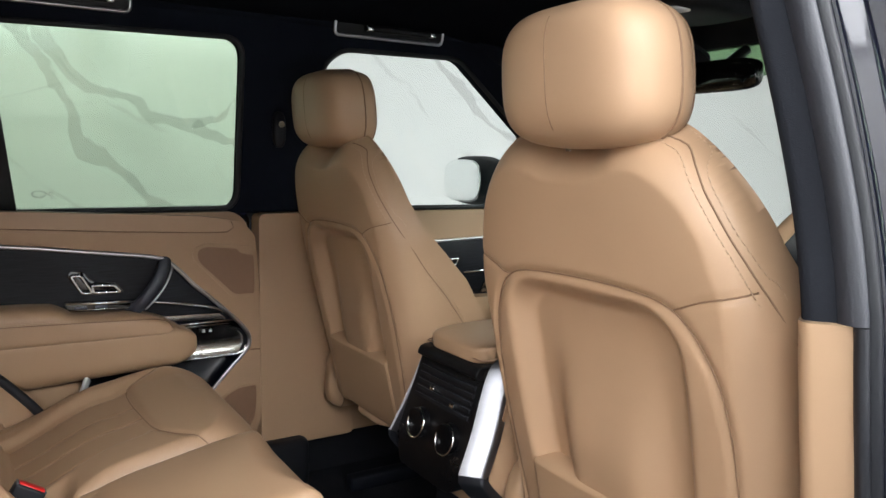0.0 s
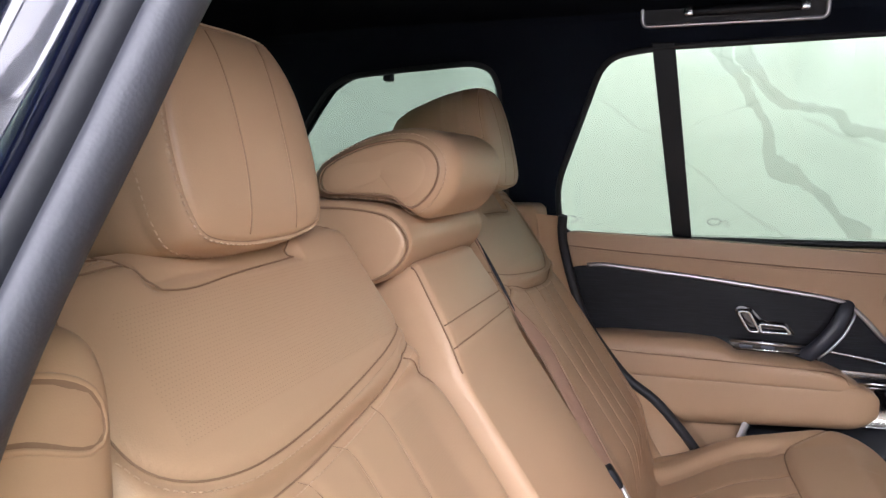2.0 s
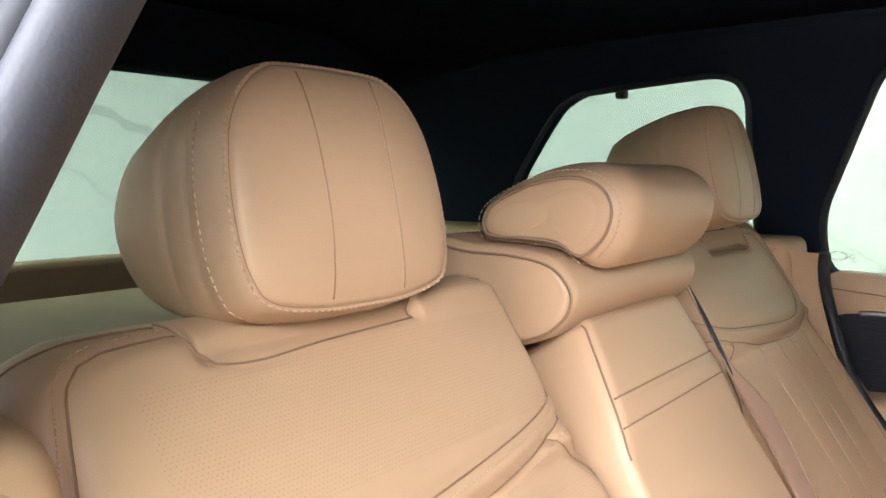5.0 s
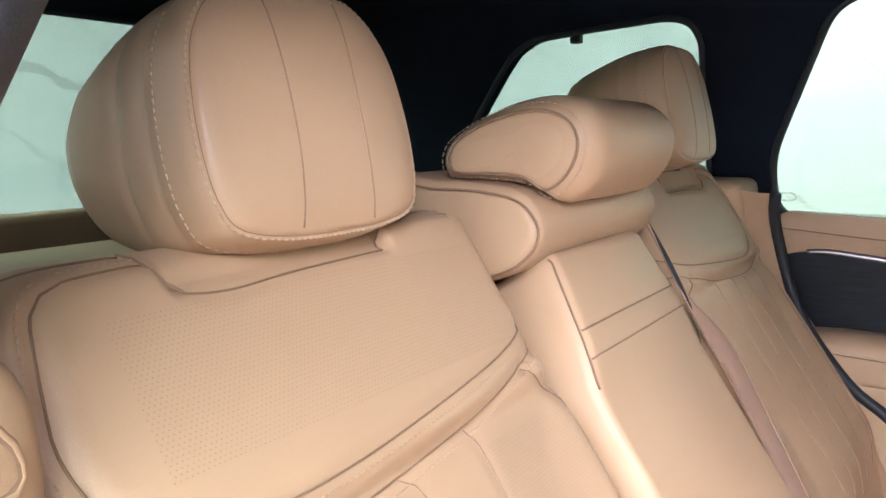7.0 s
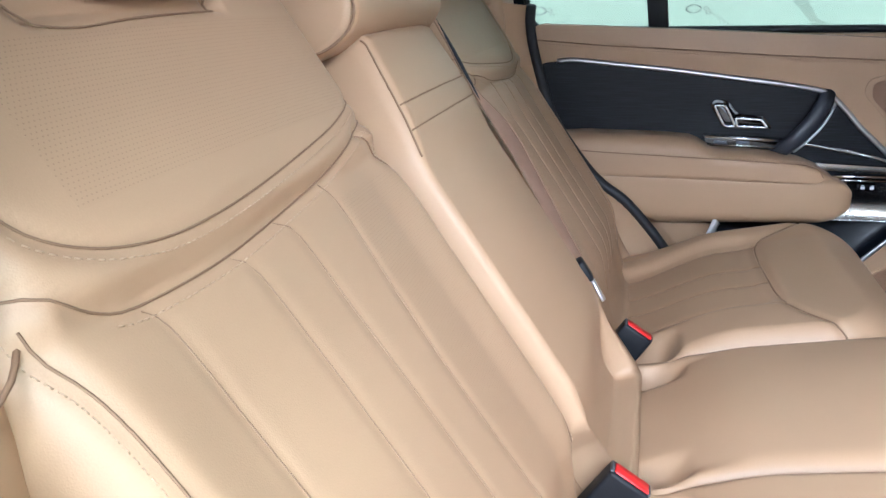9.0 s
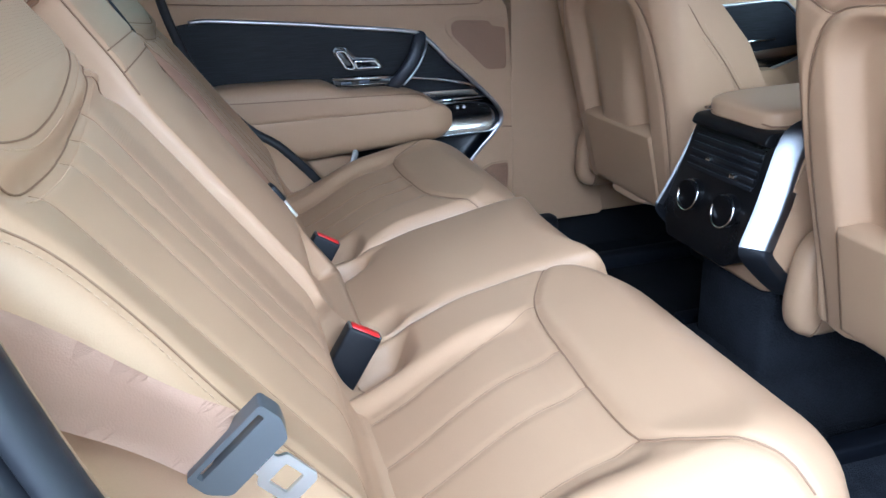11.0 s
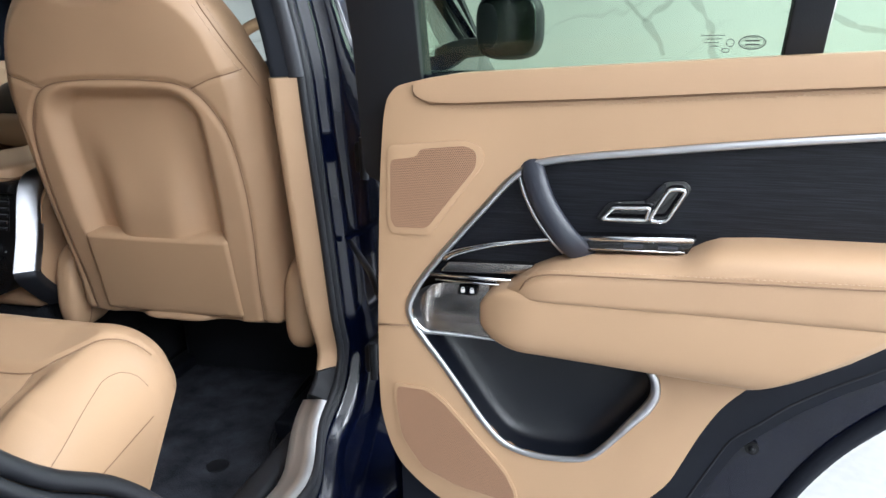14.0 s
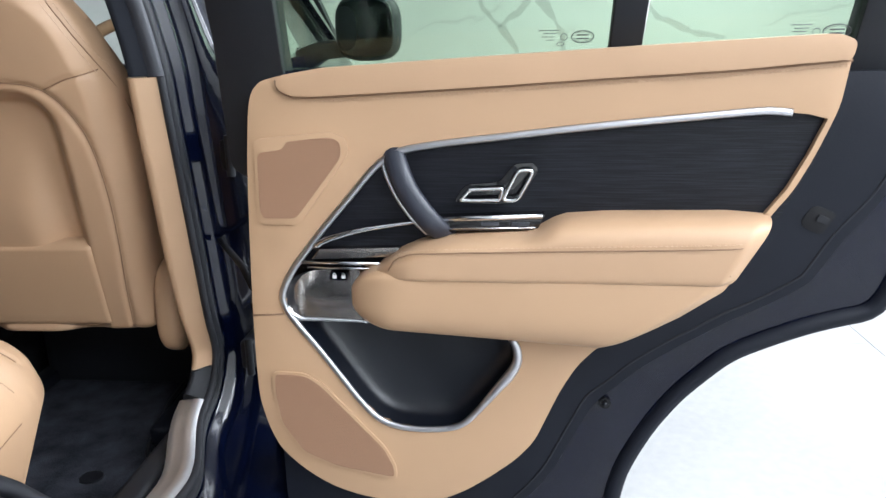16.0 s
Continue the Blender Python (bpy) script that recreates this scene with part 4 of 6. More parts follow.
for dy in (-0.05, 0.05):
    part("map_lamp", squircle(0.52, dy, 1.647, 0.028, 0.018, 0.004, 3, 6), WHITE, rc, "small pale map lamp lens")
part("rear_view_mirror", squircle(0.70, 0, 1.535, 0.018, 0.115, 0.034, 4, 8), GLOSS, car, "gloss black rear-view mirror")
part("mirror_stalk", tube([(0.715, 0, 1.55), (0.80, 0, 1.60)], 0.012, 8), BLACK, car)
part("windscreen", plate(SCREEN_HOLE, on_screen, 0.005, 0.010, 0), CLEAR, car, smooth=False)

# hinges and check strap between the middle pillar and the open door
part("check_strap", tube([(0.035, -0.800, 0.930), (-0.10, -0.885, 0.924), (-0.186, -0.930, 0.918)], 0.0055, 8), RECESS, car, "black door check strap")
for hz in (1.085, 0.73):
    hg = part("door_hinge", box(-0.01, 0.075, -0.858, -0.832, hz - 0.026, hz + 0.026, 0.006), RECESS, car, "black door hinge")
    part("hinge_pin", tube([(-0.012, -0.850, hz - 0.034), (-0.012, -0.850, hz + 0.034)], 0.007, 12), BLACK, hg, "dark painted hinge pin", sharp=40)

an = part("belt_anchor", squircle(-0.018, 0.705, 1.418, 0.016, 0.012, 0.044, 3, 8), BLACK, car, "black seat belt anchor on the pillar")
part("anchor_bolt", tube([(-0.018, 0.694, 1.43), (-0.018, 0.685, 1.43)], 0.008, 12), CHROME, an, "small chrome anchor bolt", sharp=40)
part("roof_lamp", squircle(0.465, 0.60, 1.712, 0.030, 0.020, 0.006, 3, 8), GREY, car, "small oval roof lamp lens")

# ---------------------------------------------------------------- rear doors


def rear_door(place, label, painted, drop):
    """A rear door: u runs back from its front edge, w towards the cabin, z up."""
    d = empty("rear_door", place(0.45, -0.06, 0.5))
    tagged(d, label, "car door", group="rear doors")

    def P(name, outline, w0, w1, mat, bevel=0.004, holes=(), lab="", parent=None, seg=3):
        return part(name, plate(outline, place, w0, w1, bevel, holes, seg), mat, parent or d, lab, sharp=55)

    def T(name, pts, r, mat, flat=1.0, closed=False, lab="", parent=None, step=0.012, sides=8):
        line = [place(u, w, z) for u, w, z in spline(pts, step, closed)]
        up = place(0, 1, 0) - place(0, 0, 0)
        return part(name, tube(line, r, sides, closed, flat, up), mat, parent or d, lab)

    arch = [(0.985, 1.02), (0.962, 0.950), (0.948, 0.915), (0.930, 0.895), (0.893, 0.884), (0.850, 0.870), (0.800, 0.849), (0.756, 0.826), (0.720, 0.794), (0.687, 0.759), (0.657, 0.717), (0.635, 0.678),
            (0.616, 0.636), (0.606, 0.60), (0.600, 0.56), (0.597, 0.50)]
    shell = [(0.075, 0.50), (0.075, 1.225), (0.94, 1.225), (0.985, 1.10)] + arch
    P("door_shell", rounded(shell, 0.03), -0.15, -0.05, PAINT, 0.012, lab="glossy navy painted door shell" if painted else "")
    brim = [(0.945, 1.13), (0.926, 1.073), (0.905, 1.040), (0.875, 1.002), (0.842, 0.946), (0.825, 0.934), (0.791, 0.913), (0.748, 0.891), (0.713, 0.869), (0.676, 0.847), (0.631, 0.815), (0.601, 0.787),
            (0.570, 0.759), (0.550, 0.721), (0.531, 0.682), (0.515, 0.648), (0.490, 0.612), (0.460, 0.579), (0.43, 0.55)]
    inner = [(0.100, 0.55), (0.100, 1.215), (0.93, 1.215)] + brim
    EDGE_AT = rounded(inner, 0.03)
    T("arch_seal", [(u, -0.053, z) for u, z in arch], 0.0135, DARKEDGE, lab="black rubber seal round the wheel arch")
    # tan panel with the cut-out for the dark insert and pocket
    rear_edge = [(0.853, 1.230), (0.847, 1.181), (0.843, 1.166), (0.825, 1.117), (0.803, 1.071), (0.780, 1.040), (0.755, 1.000), (0.737, 0.967), (0.719, 0.943), (0.690, 0.923), (0.645, 0.897),
                 (0.601, 0.871), (0.572, 0.853), (0.543, 0.823), (0.521, 0.784), (0.502, 0.740), (0.486, 0.702), (0.461, 0.672), (0.424, 0.641), (0.381, 0.611)]
    panel = [(0.078, 0.746), (0.077, 0.801), (0.079, 0.882), (0.085, 1.0), (0.091, 1.097), (0.099, 1.173 - drop), (0.105, 1.199 - drop), (0.118, 1.214 - drop), (0.150, 1.222 - drop), (0.855, 1.246 - drop)] + rear_edge + [
        (0.345, 0.594), (0.29, 0.588), (0.234, 0.592), (0.181, 0.608), (0.138, 0.635), (0.105, 0.667), (0.090, 0.699)]
    trim = [(0.792, 1.168), (0.764, 1.1705), (0.725, 1.168), (0.658, 1.162), (0.590, 1.156), (0.520, 1.149), (0.448, 1.141), (0.374, 1.133), (0.314, 1.124), (0.291, 1.115), (0.267, 1.097), (0.234, 1.060),
            (0.200, 1.022), (0.169, 0.985), (0.141, 0.948), (0.127, 0.918), (0.130, 0.896), (0.147, 0.870), (0.171, 0.840), (0.202, 0.797), (0.233, 0.754), (0.258, 0.728), (0.283, 0.717), (0.316, 0.713),
            (0.358, 0.716), (0.381, 0.724), (0.402, 0.744), (0.435, 0.786), (0.452, 0.808), (0.461, 0.828), (0.459, 0.848), (0.452, 0.860)]
    hole = trim + [(0.50, 0.90), (0.66, 0.955), (0.725, 0.985), (0.752, 1.015), (0.772, 1.041), (0.795, 1.073), (0.816, 1.116), (0.834, 1.160), (0.812, 1.166)]
    P("edge_rubber", EDGE_AT, -0.051, -0.018, DARKEDGE if painted else VINYL, 0.012, holes=(hole,), lab="black rubber edge of the door" if painted else "tan lower edge of the door panel")
    P("door_panel", rounded(panel, 0.03), -0.03, 0.0, VINYL, 0.008, holes=(hole,), lab="tan door panel")
    T("silver_trim", [(u, 0.001, z) for u, z in trim], lambda t: 0.0050 + 0.0030 * max(0.0, 1 - abs(t - 0.955) / 0.045), SATIN, 0.7, lab="satin silver trim line", step=0.006)
    P("dark_insert", rounded([(0.150, 0.964), (0.17, 0.995), (0.265, 1.11), (0.34, 1.143), (0.800, 1.180), (0.846, 1.172), (0.832, 1.115), (0.790, 1.030), (0.745, 0.98), (0.50, 0.90), (0.33, 0.90), (0.30, 0.964)], 0.01),
      -0.028, -0.010, WOOD, 0, lab="black open-pore wood insert")

    def scoop(name, u0, u1, z0, z1, depth, mat, lab, n=26):
        """A hollow sheet behind an opening; depth(u, z) gives how far it lies towards the outside."""
        bm = bmesh.new()
        rows = [[bm.verts.new(place(u, depth(u, z), z)) for z in np.linspace(z0, z1, n)] for u in np.linspace(u0, u1, n)]
        for a, b in zip(rows[:-1], rows[1:]):
            for k in range(n - 1):
                bm.faces.new((a[k], a[k + 1], b[k + 1], b[k]))
        return part(name, bm, mat, d, lab)

    # a bowl behind the trim: it starts under the bright line and deepens towards the middle
    rim = trim[15:] + [(0.40, 0.925), (0.30, 0.95), (0.20, 0.955), (0.15, 0.945)]
    rim = [(v.x, v.y) for v in spline([(u, z, 0) for u, z in rim], 0.01, True)]
    bm = bmesh.new()
    rows = []
    for share, w in ((1.0, -0.003), (0.985, -0.010), (0.96, -0.026), (0.92, -0.036), (0.80, -0.041), (0.60, -0.044), (0.35, -0.046), (0.0, -0.047)):
        rows.append([bm.verts.new(place(0.29 + (u - 0.29) * share, w, 0.83 + (z - 0.83) * share)) for u, z in (rim if share else rim[:1])])
    n = len(rim)
    for a, b in zip(rows[:-1], rows[1:]):
        for k in range(n):
            bm.faces.new((a[k], a[(k + 1) % n], b[(k + 1) % n], b[k]) if len(b) > 1 else (a[k], a[(k + 1) % n], b[0]))
    part("door_pocket", bm, POCKET, d, "dark moulded hollow door pocket")
    # padded belt rail and its seam
    belt = [(0.143, 1.212), (0.146, 1.204), (0.160, 1.196), (0.190, 1.194), (0.377, 1.202), (0.559, 1.212), (0.717, 1.220), (0.852, 1.2305), (0.855, 1.252), (0.834, 1.260), (0.605, 1.250), (0.378, 1.239), (0.202, 1.230), (0.150, 1.222)]
    P("belt_rail", rounded([(u, z - drop) for u, z in belt], 0.008), -0.03, 0.0075, LEATHER, 0.0068, lab="padded tan leather belt rail", seg=4)
    crease = [(u, w, z - drop) for u, w, z in ((0.141, 0.002, 1.216), (0.144, 0.003, 1.203), (0.160, 0.003, 1.1945), (0.190, 0.003, 1.1925), (0.377, 0.003, 1.2005), (0.559, 0.003, 1.2105), (0.717, 0.003, 1.2185), (0.853, 0.003, 1.229))]
    T("seam", crease, 0.0013, SEAM, sides=5)
    sewn([place(*v) for v in spline([(u, 0.0012, z - 0.0055) for u, w, z in crease[3:]], 0.0062)], d, 0.0005, False)
    # arm rest: a soft upper pad over a rounded lower body, both cut off along the slanting rear edge

    def reach(z):
        return float(np.interp(z, [0.853, 0.871, 0.897, 0.923, 0.943, 0.967, 1.0, 1.040], [0.572, 0.601, 0.645, 0.690, 0.719, 0.737, 0.755, 0.780])) - 0.003

    def swell(name, u0, top, bottom, depth, mat, lab, power=(2.4, 2.4), n=24, m=54):
        """A padded bar along the panel; top, bottom and depth are given as functions of its share of length, power as the squareness of its upper and lower edge."""
        bm = bmesh.new()
        rows = []
        for i in range(m + 1):
            s = 0.5 - 0.5 * math.cos(math.pi * i / m)
            zt, zb, dep = top(s), bottom(s), depth(s)
            row = [place(u0 + s * (reach(zt) - u0), -0.03, zt)]
            for k in range(n + 1):
                a = math.pi * k / n
                e = 2 / power[0 if k <= n // 2 else 1]
                z = (zt + zb) / 2 + (zt - zb) / 2 * math.copysign(abs(math.cos(a)) ** e, math.cos(a))
                row.append(place(u0 + s * (reach(z) - u0), -0.012 + (dep + 0.012) * max(math.sin(a), 0.0) ** e, z))
            row.append(place(u0 + s * (reach(zb) - u0), -0.03, zb))
            rows.append([bm.verts.new(v) for v in row])
        for a, b in zip(rows[:-1], rows[1:]):
            for k in range(n + 2):
                bm.faces.new((a[k], a[k + 1], b[k + 1], b[k]))
        bm.faces.new(rows[0])
        bm.faces.new(rows[-1][::-1])
        return part(name, bm, mat, d, lab)

    def ease(s, a, b):
        t = min(max((s - a) / (b - a), 0.0), 1.0)
        return math.sqrt(max(1 - (1 - t) ** 2, 0.0))

    swell("arm_rest_pad", 0.272, lambda s: float(np.interp(s, [0.0, 0.06, 0.12, 0.2, 0.30, 0.43, 0.455, 0.49, 0.6, 0.9, 1.0], [0.968, 0.988, 1.001, 1.010, 1.014, 1.018, 1.028, 1.038, 1.042, 1.044, 1.040])),
          lambda s: 0.957, lambda s: 0.057 * ease(s, -0.03, 0.14) * (1 - 0.25 * min(max((s - 0.96) / 0.04, 0), 1)), LEATHER, "tan leather arm rest pad", (3.2, 9.0))
    swell("arm_rest", 0.236, lambda s: 0.925 + 0.044 * ease(s, -0.01, 0.12), lambda s: 0.915 - 0.038 * ease(s, -0.01, 0.16) - 0.020 * s, lambda s: 0.053 * ease(s, -0.03, 0.16) * (1 - 0.3 * min(max((s - 0.95) / 0.05, 0), 1)),
          VINYL, "tan arm rest", (9.0, 3.0))
    ridge = [(0.292, 0.046, 0.970), (0.300, 0.0515, 0.984), (0.322, 0.0545, 0.995), (0.378, 0.0575, 0.999), (0.522, 0.0577, 1.004), (0.690, 0.0577, 1.009), (0.735, 0.0560, 1.011)]
    T("seam", ridge, 0.0011, SEAM, sides=5)
    sewn([place(*v) for v in spline([(u, w + 0.0002, z + 0.005) for u, w, z in ridge[1:]], 0.0062)], d, 0.0005, False)
    # dark bar stands in for the shadow gap between pad and lower body
    T("pad_joint", [(0.272, 0.030, 0.962), (0.300, 0.046, 0.967), (0.360, 0.0530, 0.9685), (0.450, 0.0530, 0.969), (0.594, 0.0530, 0.972), (0.690, 0.0530, 0.974), (0.724, 0.0520, 0.975)], 0.0024, SEAM, sides=5)
    # handle, pull, controls
    lv = P("handle_base", rounded([(0.374, 1.052), (0.390, 1.076), (0.436, 1.080), (0.455, 1.104), (0.480, 1.106), (0.487, 1.096), (0.462, 1.054), (0.43, 1.050)], 0.008), -0.012, -0.004, GLOSS, 0.002,
           lab="gloss black handle recess")
    T("handle_loop", [(u, 0.006, z) for u, z in rounded([(0.384, 1.0565), (0.397, 1.0715), (0.441, 1.0735), (0.437, 1.0580)], 0.004)], 0.0027, CHROME, closed=True, lab="chrome door release loop", step=0.004, parent=lv)
    T("handle_loop", [(u, 0.009, z) for u, z in rounded([(0.440, 1.058), (0.461, 1.098), (0.481, 1.098), (0.460, 1.058)], 0.007)], 0.0027, CHROME, closed=True, lab="chrome door release loop", step=0.004, parent=lv)
    T("pull_handle", [(0.292, -0.014, 1.128), (0.299, 0.004, 1.108), (0.314, 0.014, 1.074), (0.336, 0.018, 1.042), (0.354, 0.012, 1.020), (0.366, -0.006, 1.006)], 0.0158, HANDLE, 0.55, lab="dark grey grab handle", step=0.006, sides=12)
    T("pull_edge", [(0.279, -0.006, 1.112), (0.284, 0.004, 1.094), (0.299, 0.012, 1.064), (0.320, 0.015, 1.034), (0.340, 0.012, 1.012)], 0.0026, SATIN, step=0.006)
    strip = P("control_strip", rounded([(0.356, 1.016), (0.486, 1.019), (0.497, 1.040), (0.350, 1.035)], 0.003), -0.012, 0.010, GLOSS, 0.002, lab="gloss black control strip")
    T("bright_strip", [(0.349, 0.011, 1.032), (0.493, 0.011, 1.038)], 0.0038, CHROME, lab="chrome strip", step=0.05, parent=strip)
    T("bright_strip", [(0.357, 0.010, 1.019), (0.484, 0.010, 1.022)], 0.0014, CHROME, lab="thin chrome strip", step=0.05, parent=strip)
    for k in (0.412, 0.452):
        P("seat_switch", rounded([(k, 1.0235), (k + 0.024, 1.0240), (k + 0.024, 1.0300), (k, 1.0295)], 0.002), 0.006, 0.0125, DARKMETAL, 0.001, parent=strip, lab="small satin seat switch")
    scoop("metal_panel", 0.118, 0.30, 0.872, 0.966, lambda u, z: -0.003 - 0.024 * math.sin(math.pi * min(max((0.966 - z) / 0.115, 0), 1)), PANELMETAL, "brushed bronze-grey metal panel")
    T("panel_lip", [(0.130, -0.002, 0.900), (0.140, 0.0, 0.886), (0.150, -0.002, 0.880), (0.175, -0.005, 0.8785), (0.210, -0.008, 0.877), (0.256, -0.010, 0.875)], lambda t: 0.0042 - 0.002 * t, CHROME, step=0.006, lab="bright lower lip of the metal panel")
    P("upper_slot", rounded([(0.174, 0.971), (0.292, 0.977), (0.302, 0.990), (0.186, 0.986)], 0.003), -0.02, 0.004, PANELMETAL, 0.002, lab="satin metal slot trim")
    T("bright_curve", [(0.180, 0.002, 0.988), (0.192, 0.004, 0.997), (0.216, 0.006, 1.006), (0.256, 0.006, 1.016), (0.327, 0.004, 1.027)], lambda t: 0.0046 - 0.0022 * t, CHROME, step=0.006)
    for dz, rad in ((0.0, 0.0026), (-0.0075, 0.0014)):
        T("bright_line", [(0.160 - dz, 0.003, 0.9665 + dz), (0.287, 0.003, 0.966 + dz)], rad, CHROME, step=0.05)
    sw = P("lock_switch", rounded([(0.194, 0.936), (0.222, 0.9365), (0.223, 0.949), (0.195, 0.9485)], 0.003), -0.02, -0.009, GLOSS, 0.001, lab="gloss black lock switch")
    for k in (0.202, 0.215):
        P("mark", rounded([(k - 0.0028, 0.9395), (k + 0.0028, 0.9395), (k + 0.0028, 0.9445), (k - 0.0028, 0.9445)], 0.001), -0.010, -0.0082, WHITE, 0, parent=sw)
        T("mark_loop", [(k + 0.0019 * math.cos(a), -0.0086, 0.9445 + 0.0026 * math.sin(a)) for a in np.linspace(0, math.pi, 7)], 0.0005, WHITE, parent=sw, step=0.02, sides=4)
    # loudspeaker grilles
    for nm, pts, mesh_pts in (
            ("speaker_grille", [(0.104, 1.138), (0.210, 1.148), (0.232, 1.140), (0.236, 1.120), (0.160, 1.020), (0.106, 1.020), (0.100, 1.032)],
             [(0.108, 1.120), (0.144, 1.124), (0.150, 1.135), (0.211, 1.141), (0.225, 1.134), (0.225, 1.114), (0.156, 1.029), (0.110, 1.028), (0.105, 1.040)]),
            ("lower_speaker_grille", [(0.101, 0.797), (0.151, 0.796), (0.177, 0.780), (0.266, 0.682), (0.282, 0.650), (0.282, 0.626), (0.192, 0.641), (0.139, 0.662), (0.107, 0.710), (0.100, 0.760)],
             [(0.105, 0.793), (0.150, 0.792), (0.174, 0.776), (0.263, 0.679), (0.278, 0.649), (0.278, 0.631), (0.193, 0.645), (0.142, 0.666), (0.111, 0.712), (0.104, 0.760)])):
        P(nm + "_rim", rounded(pts, 0.010), -0.004, 0.0028, VINYL, 0.0026)
        P(nm, rounded(mesh_pts, 0.009), 0.0010, 0.0034, GRILLE, 0, lab="tan perforated loudspeaker grille")
    T("panel_joint", [(0.079, 0.0005, 0.884), (0.126, 0.0005, 0.887)], 0.0016, SEAM, step=0.05, sides=5)
    T("panel_joint", [(0.452, 0.0005, 0.859), (0.495, 0.0005, 0.858), (0.573, 0.0005, 0.856)], 0.0014, SEAM, step=0.05, sides=5)

    # window frame and glass
    def lean(u, w, z):
        """Above the belt the door leans inwards."""
        return place(u, w - 0.055 + 0.33 * max(z - 1.22, 0), z)

    fu = 0.136 if painted else 0.10
    win = rounded([(fu, 1.185), (fu + 0.018, 1.622), (0.66, 1.612), (0.765, 1.598), (0.872, 1.335), (0.864, 1.222), (0.840, 1.185)], 0.045)
    frame_out = rounded([(0.048, 1.08), (0.048, 1.30), (0.066, 1.67), (0.70, 1.66), (0.83, 1.62), (0.945, 1.34), (0.94, 1.20), (0.72, 1.15), (0.20, 1.08)], 0.03)
    if painted:
        part("window_frame", plate(frame_out, lean, -0.03, 0.012, 0.006, holes=(win,)), BLACK, d, "black window frame", sharp=50)
        part("frame_edge", tube([lean(u, -0.02, z) for u, z in frame_out], 0.012, 8, True, up=(1, 0, 0)), RUBBER, d)
    bar = [(0.583, 1.215), (0.622, 1.215), (0.673, 1.62), (0.629, 1.62)] if not painted else [(0.571, 1.215), (0.611, 1.215), (0.640, 1.62), (0.596, 1.62)]
    part("division_bar", plate(bar, lean, -0.014, 0.016, 0.003), BLACK, d, "black upright bar between the panes", sharp=50)
    part("window_pane", plate([(fu - 0.015, 1.20), (0.60, 1.20), (0.645, 1.63), (fu, 1.63)], lean, -0.008, -0.004, 0), GLASS, d, "green tinted door window", smooth=False)
    part("quarter_pane", plate([(0.61, 1.20), (0.88, 1.20), (0.885, 1.34), (0.775, 1.61), (0.655, 1.63)], lean, -0.0075, -0.0035, 0), GLASS, d, "green tinted quarter window", smooth=False)
    if painted:
        # flat dark plate in place of the latch's shaded hollow
        latch = P("latch", rounded([(0.822, 1.030), (0.832, 1.046), (0.840, 1.049), (0.864, 1.038), (0.850, 1.013), (0.843, 1.012), (0.824, 1.021)], 0.005), -0.03, -0.0165, RECESS, 0.002, lab="near-black plate for the shaded recess of the door latch")
        P("latch_slot", rounded([(0.838, 1.030), (0.842, 1.038), (0.856, 1.032), (0.852, 1.024)], 0.003), -0.02, -0.013, BLACK, 0.001, parent=latch)
        bolt = part("bolt", tube([place(0.587, -0.056, 0.744), place(0.587, -0.044, 0.744)], 0.0085, 14), RECESS, d, "dark fixing bolt", sharp=40)
        part("bolt_head", tube([place(0.587, -0.045, 0.744), place(0.587, -0.040, 0.744)], 0.0045, 6), BLACK, bolt, sharp=30)
        T("edge_lip", [(u, -0.034, z) for u, z in brim], 0.0042, GREYLIP, lab="grey lip along the door edge")
        T("edge_groove", [(u - 0.012, -0.0185, z + 0.008) for u, z in brim], 0.0020, BLACK)
    # small glass stamps
    for u0, r in ((0.540, 0.0142), (0.846, 0.0160)):
        bm = bmesh.new()
        tube([lean(u0 + r * math.cos(a), 0.0005, 1.262 + 0.52 * r * math.sin(a)) for a in np.linspace(0, math.tau, 29)[:-1]], 0.0007, 4, True, up=(1, 0, 0), bm=bm)
        tube([lean(u0 + r * 0.86 * math.cos(a), 0.0005, 1.262 + 0.40 * r * math.sin(a)) for a in np.linspace(0, math.tau, 29)[:-1]], 0.0003, 4, True, up=(1, 0, 0), bm=bm)
        for k in (-1, 1):
            tube([lean(u0 - r * 0.55, 0.0005, 1.262 + 0.0022 * k), lean(u0 + r * 0.55, 0.0005, 1.262 + 0.0022 * k)], 0.0009, 4, bm=bm, up=(1, 0, 0))
        for k, (a, b) in enumerate(((0.056, 0.030), (0.050, 0.033), (0.052, 0.036), (0.046, 0.036))):
            tube([lean(u0 - a, 0.0005, 1.2705 - 0.0040 * k), lean(u0 - b, 0.0005, 1.2705 - 0.0040 * k)], 0.0005, 4, bm=bm, up=(1, 0, 0))
        tube([lean(u0 - 0.0235 + 0.0042 * math.cos(a), 0.0005, 1.262 + 0.0042 * math.sin(a)) for a in np.linspace(0, math.tau, 15)[:-1]], 0.0005, 4, True, up=(1, 0, 0), bm=bm)
        tube([lean(u0 - 0.028 + 0.0044 * math.cos(a), 0.0005, 1.2535 + 0.0024 * math.sin(a)) for a in np.linspace(0, math.tau, 13)[:-1]], 0.0005, 4, True, up=(1, 0, 0), bm=bm)
        part("glass_stamp", bm, GREY, d, "small printed oval glass stamp")
    return d


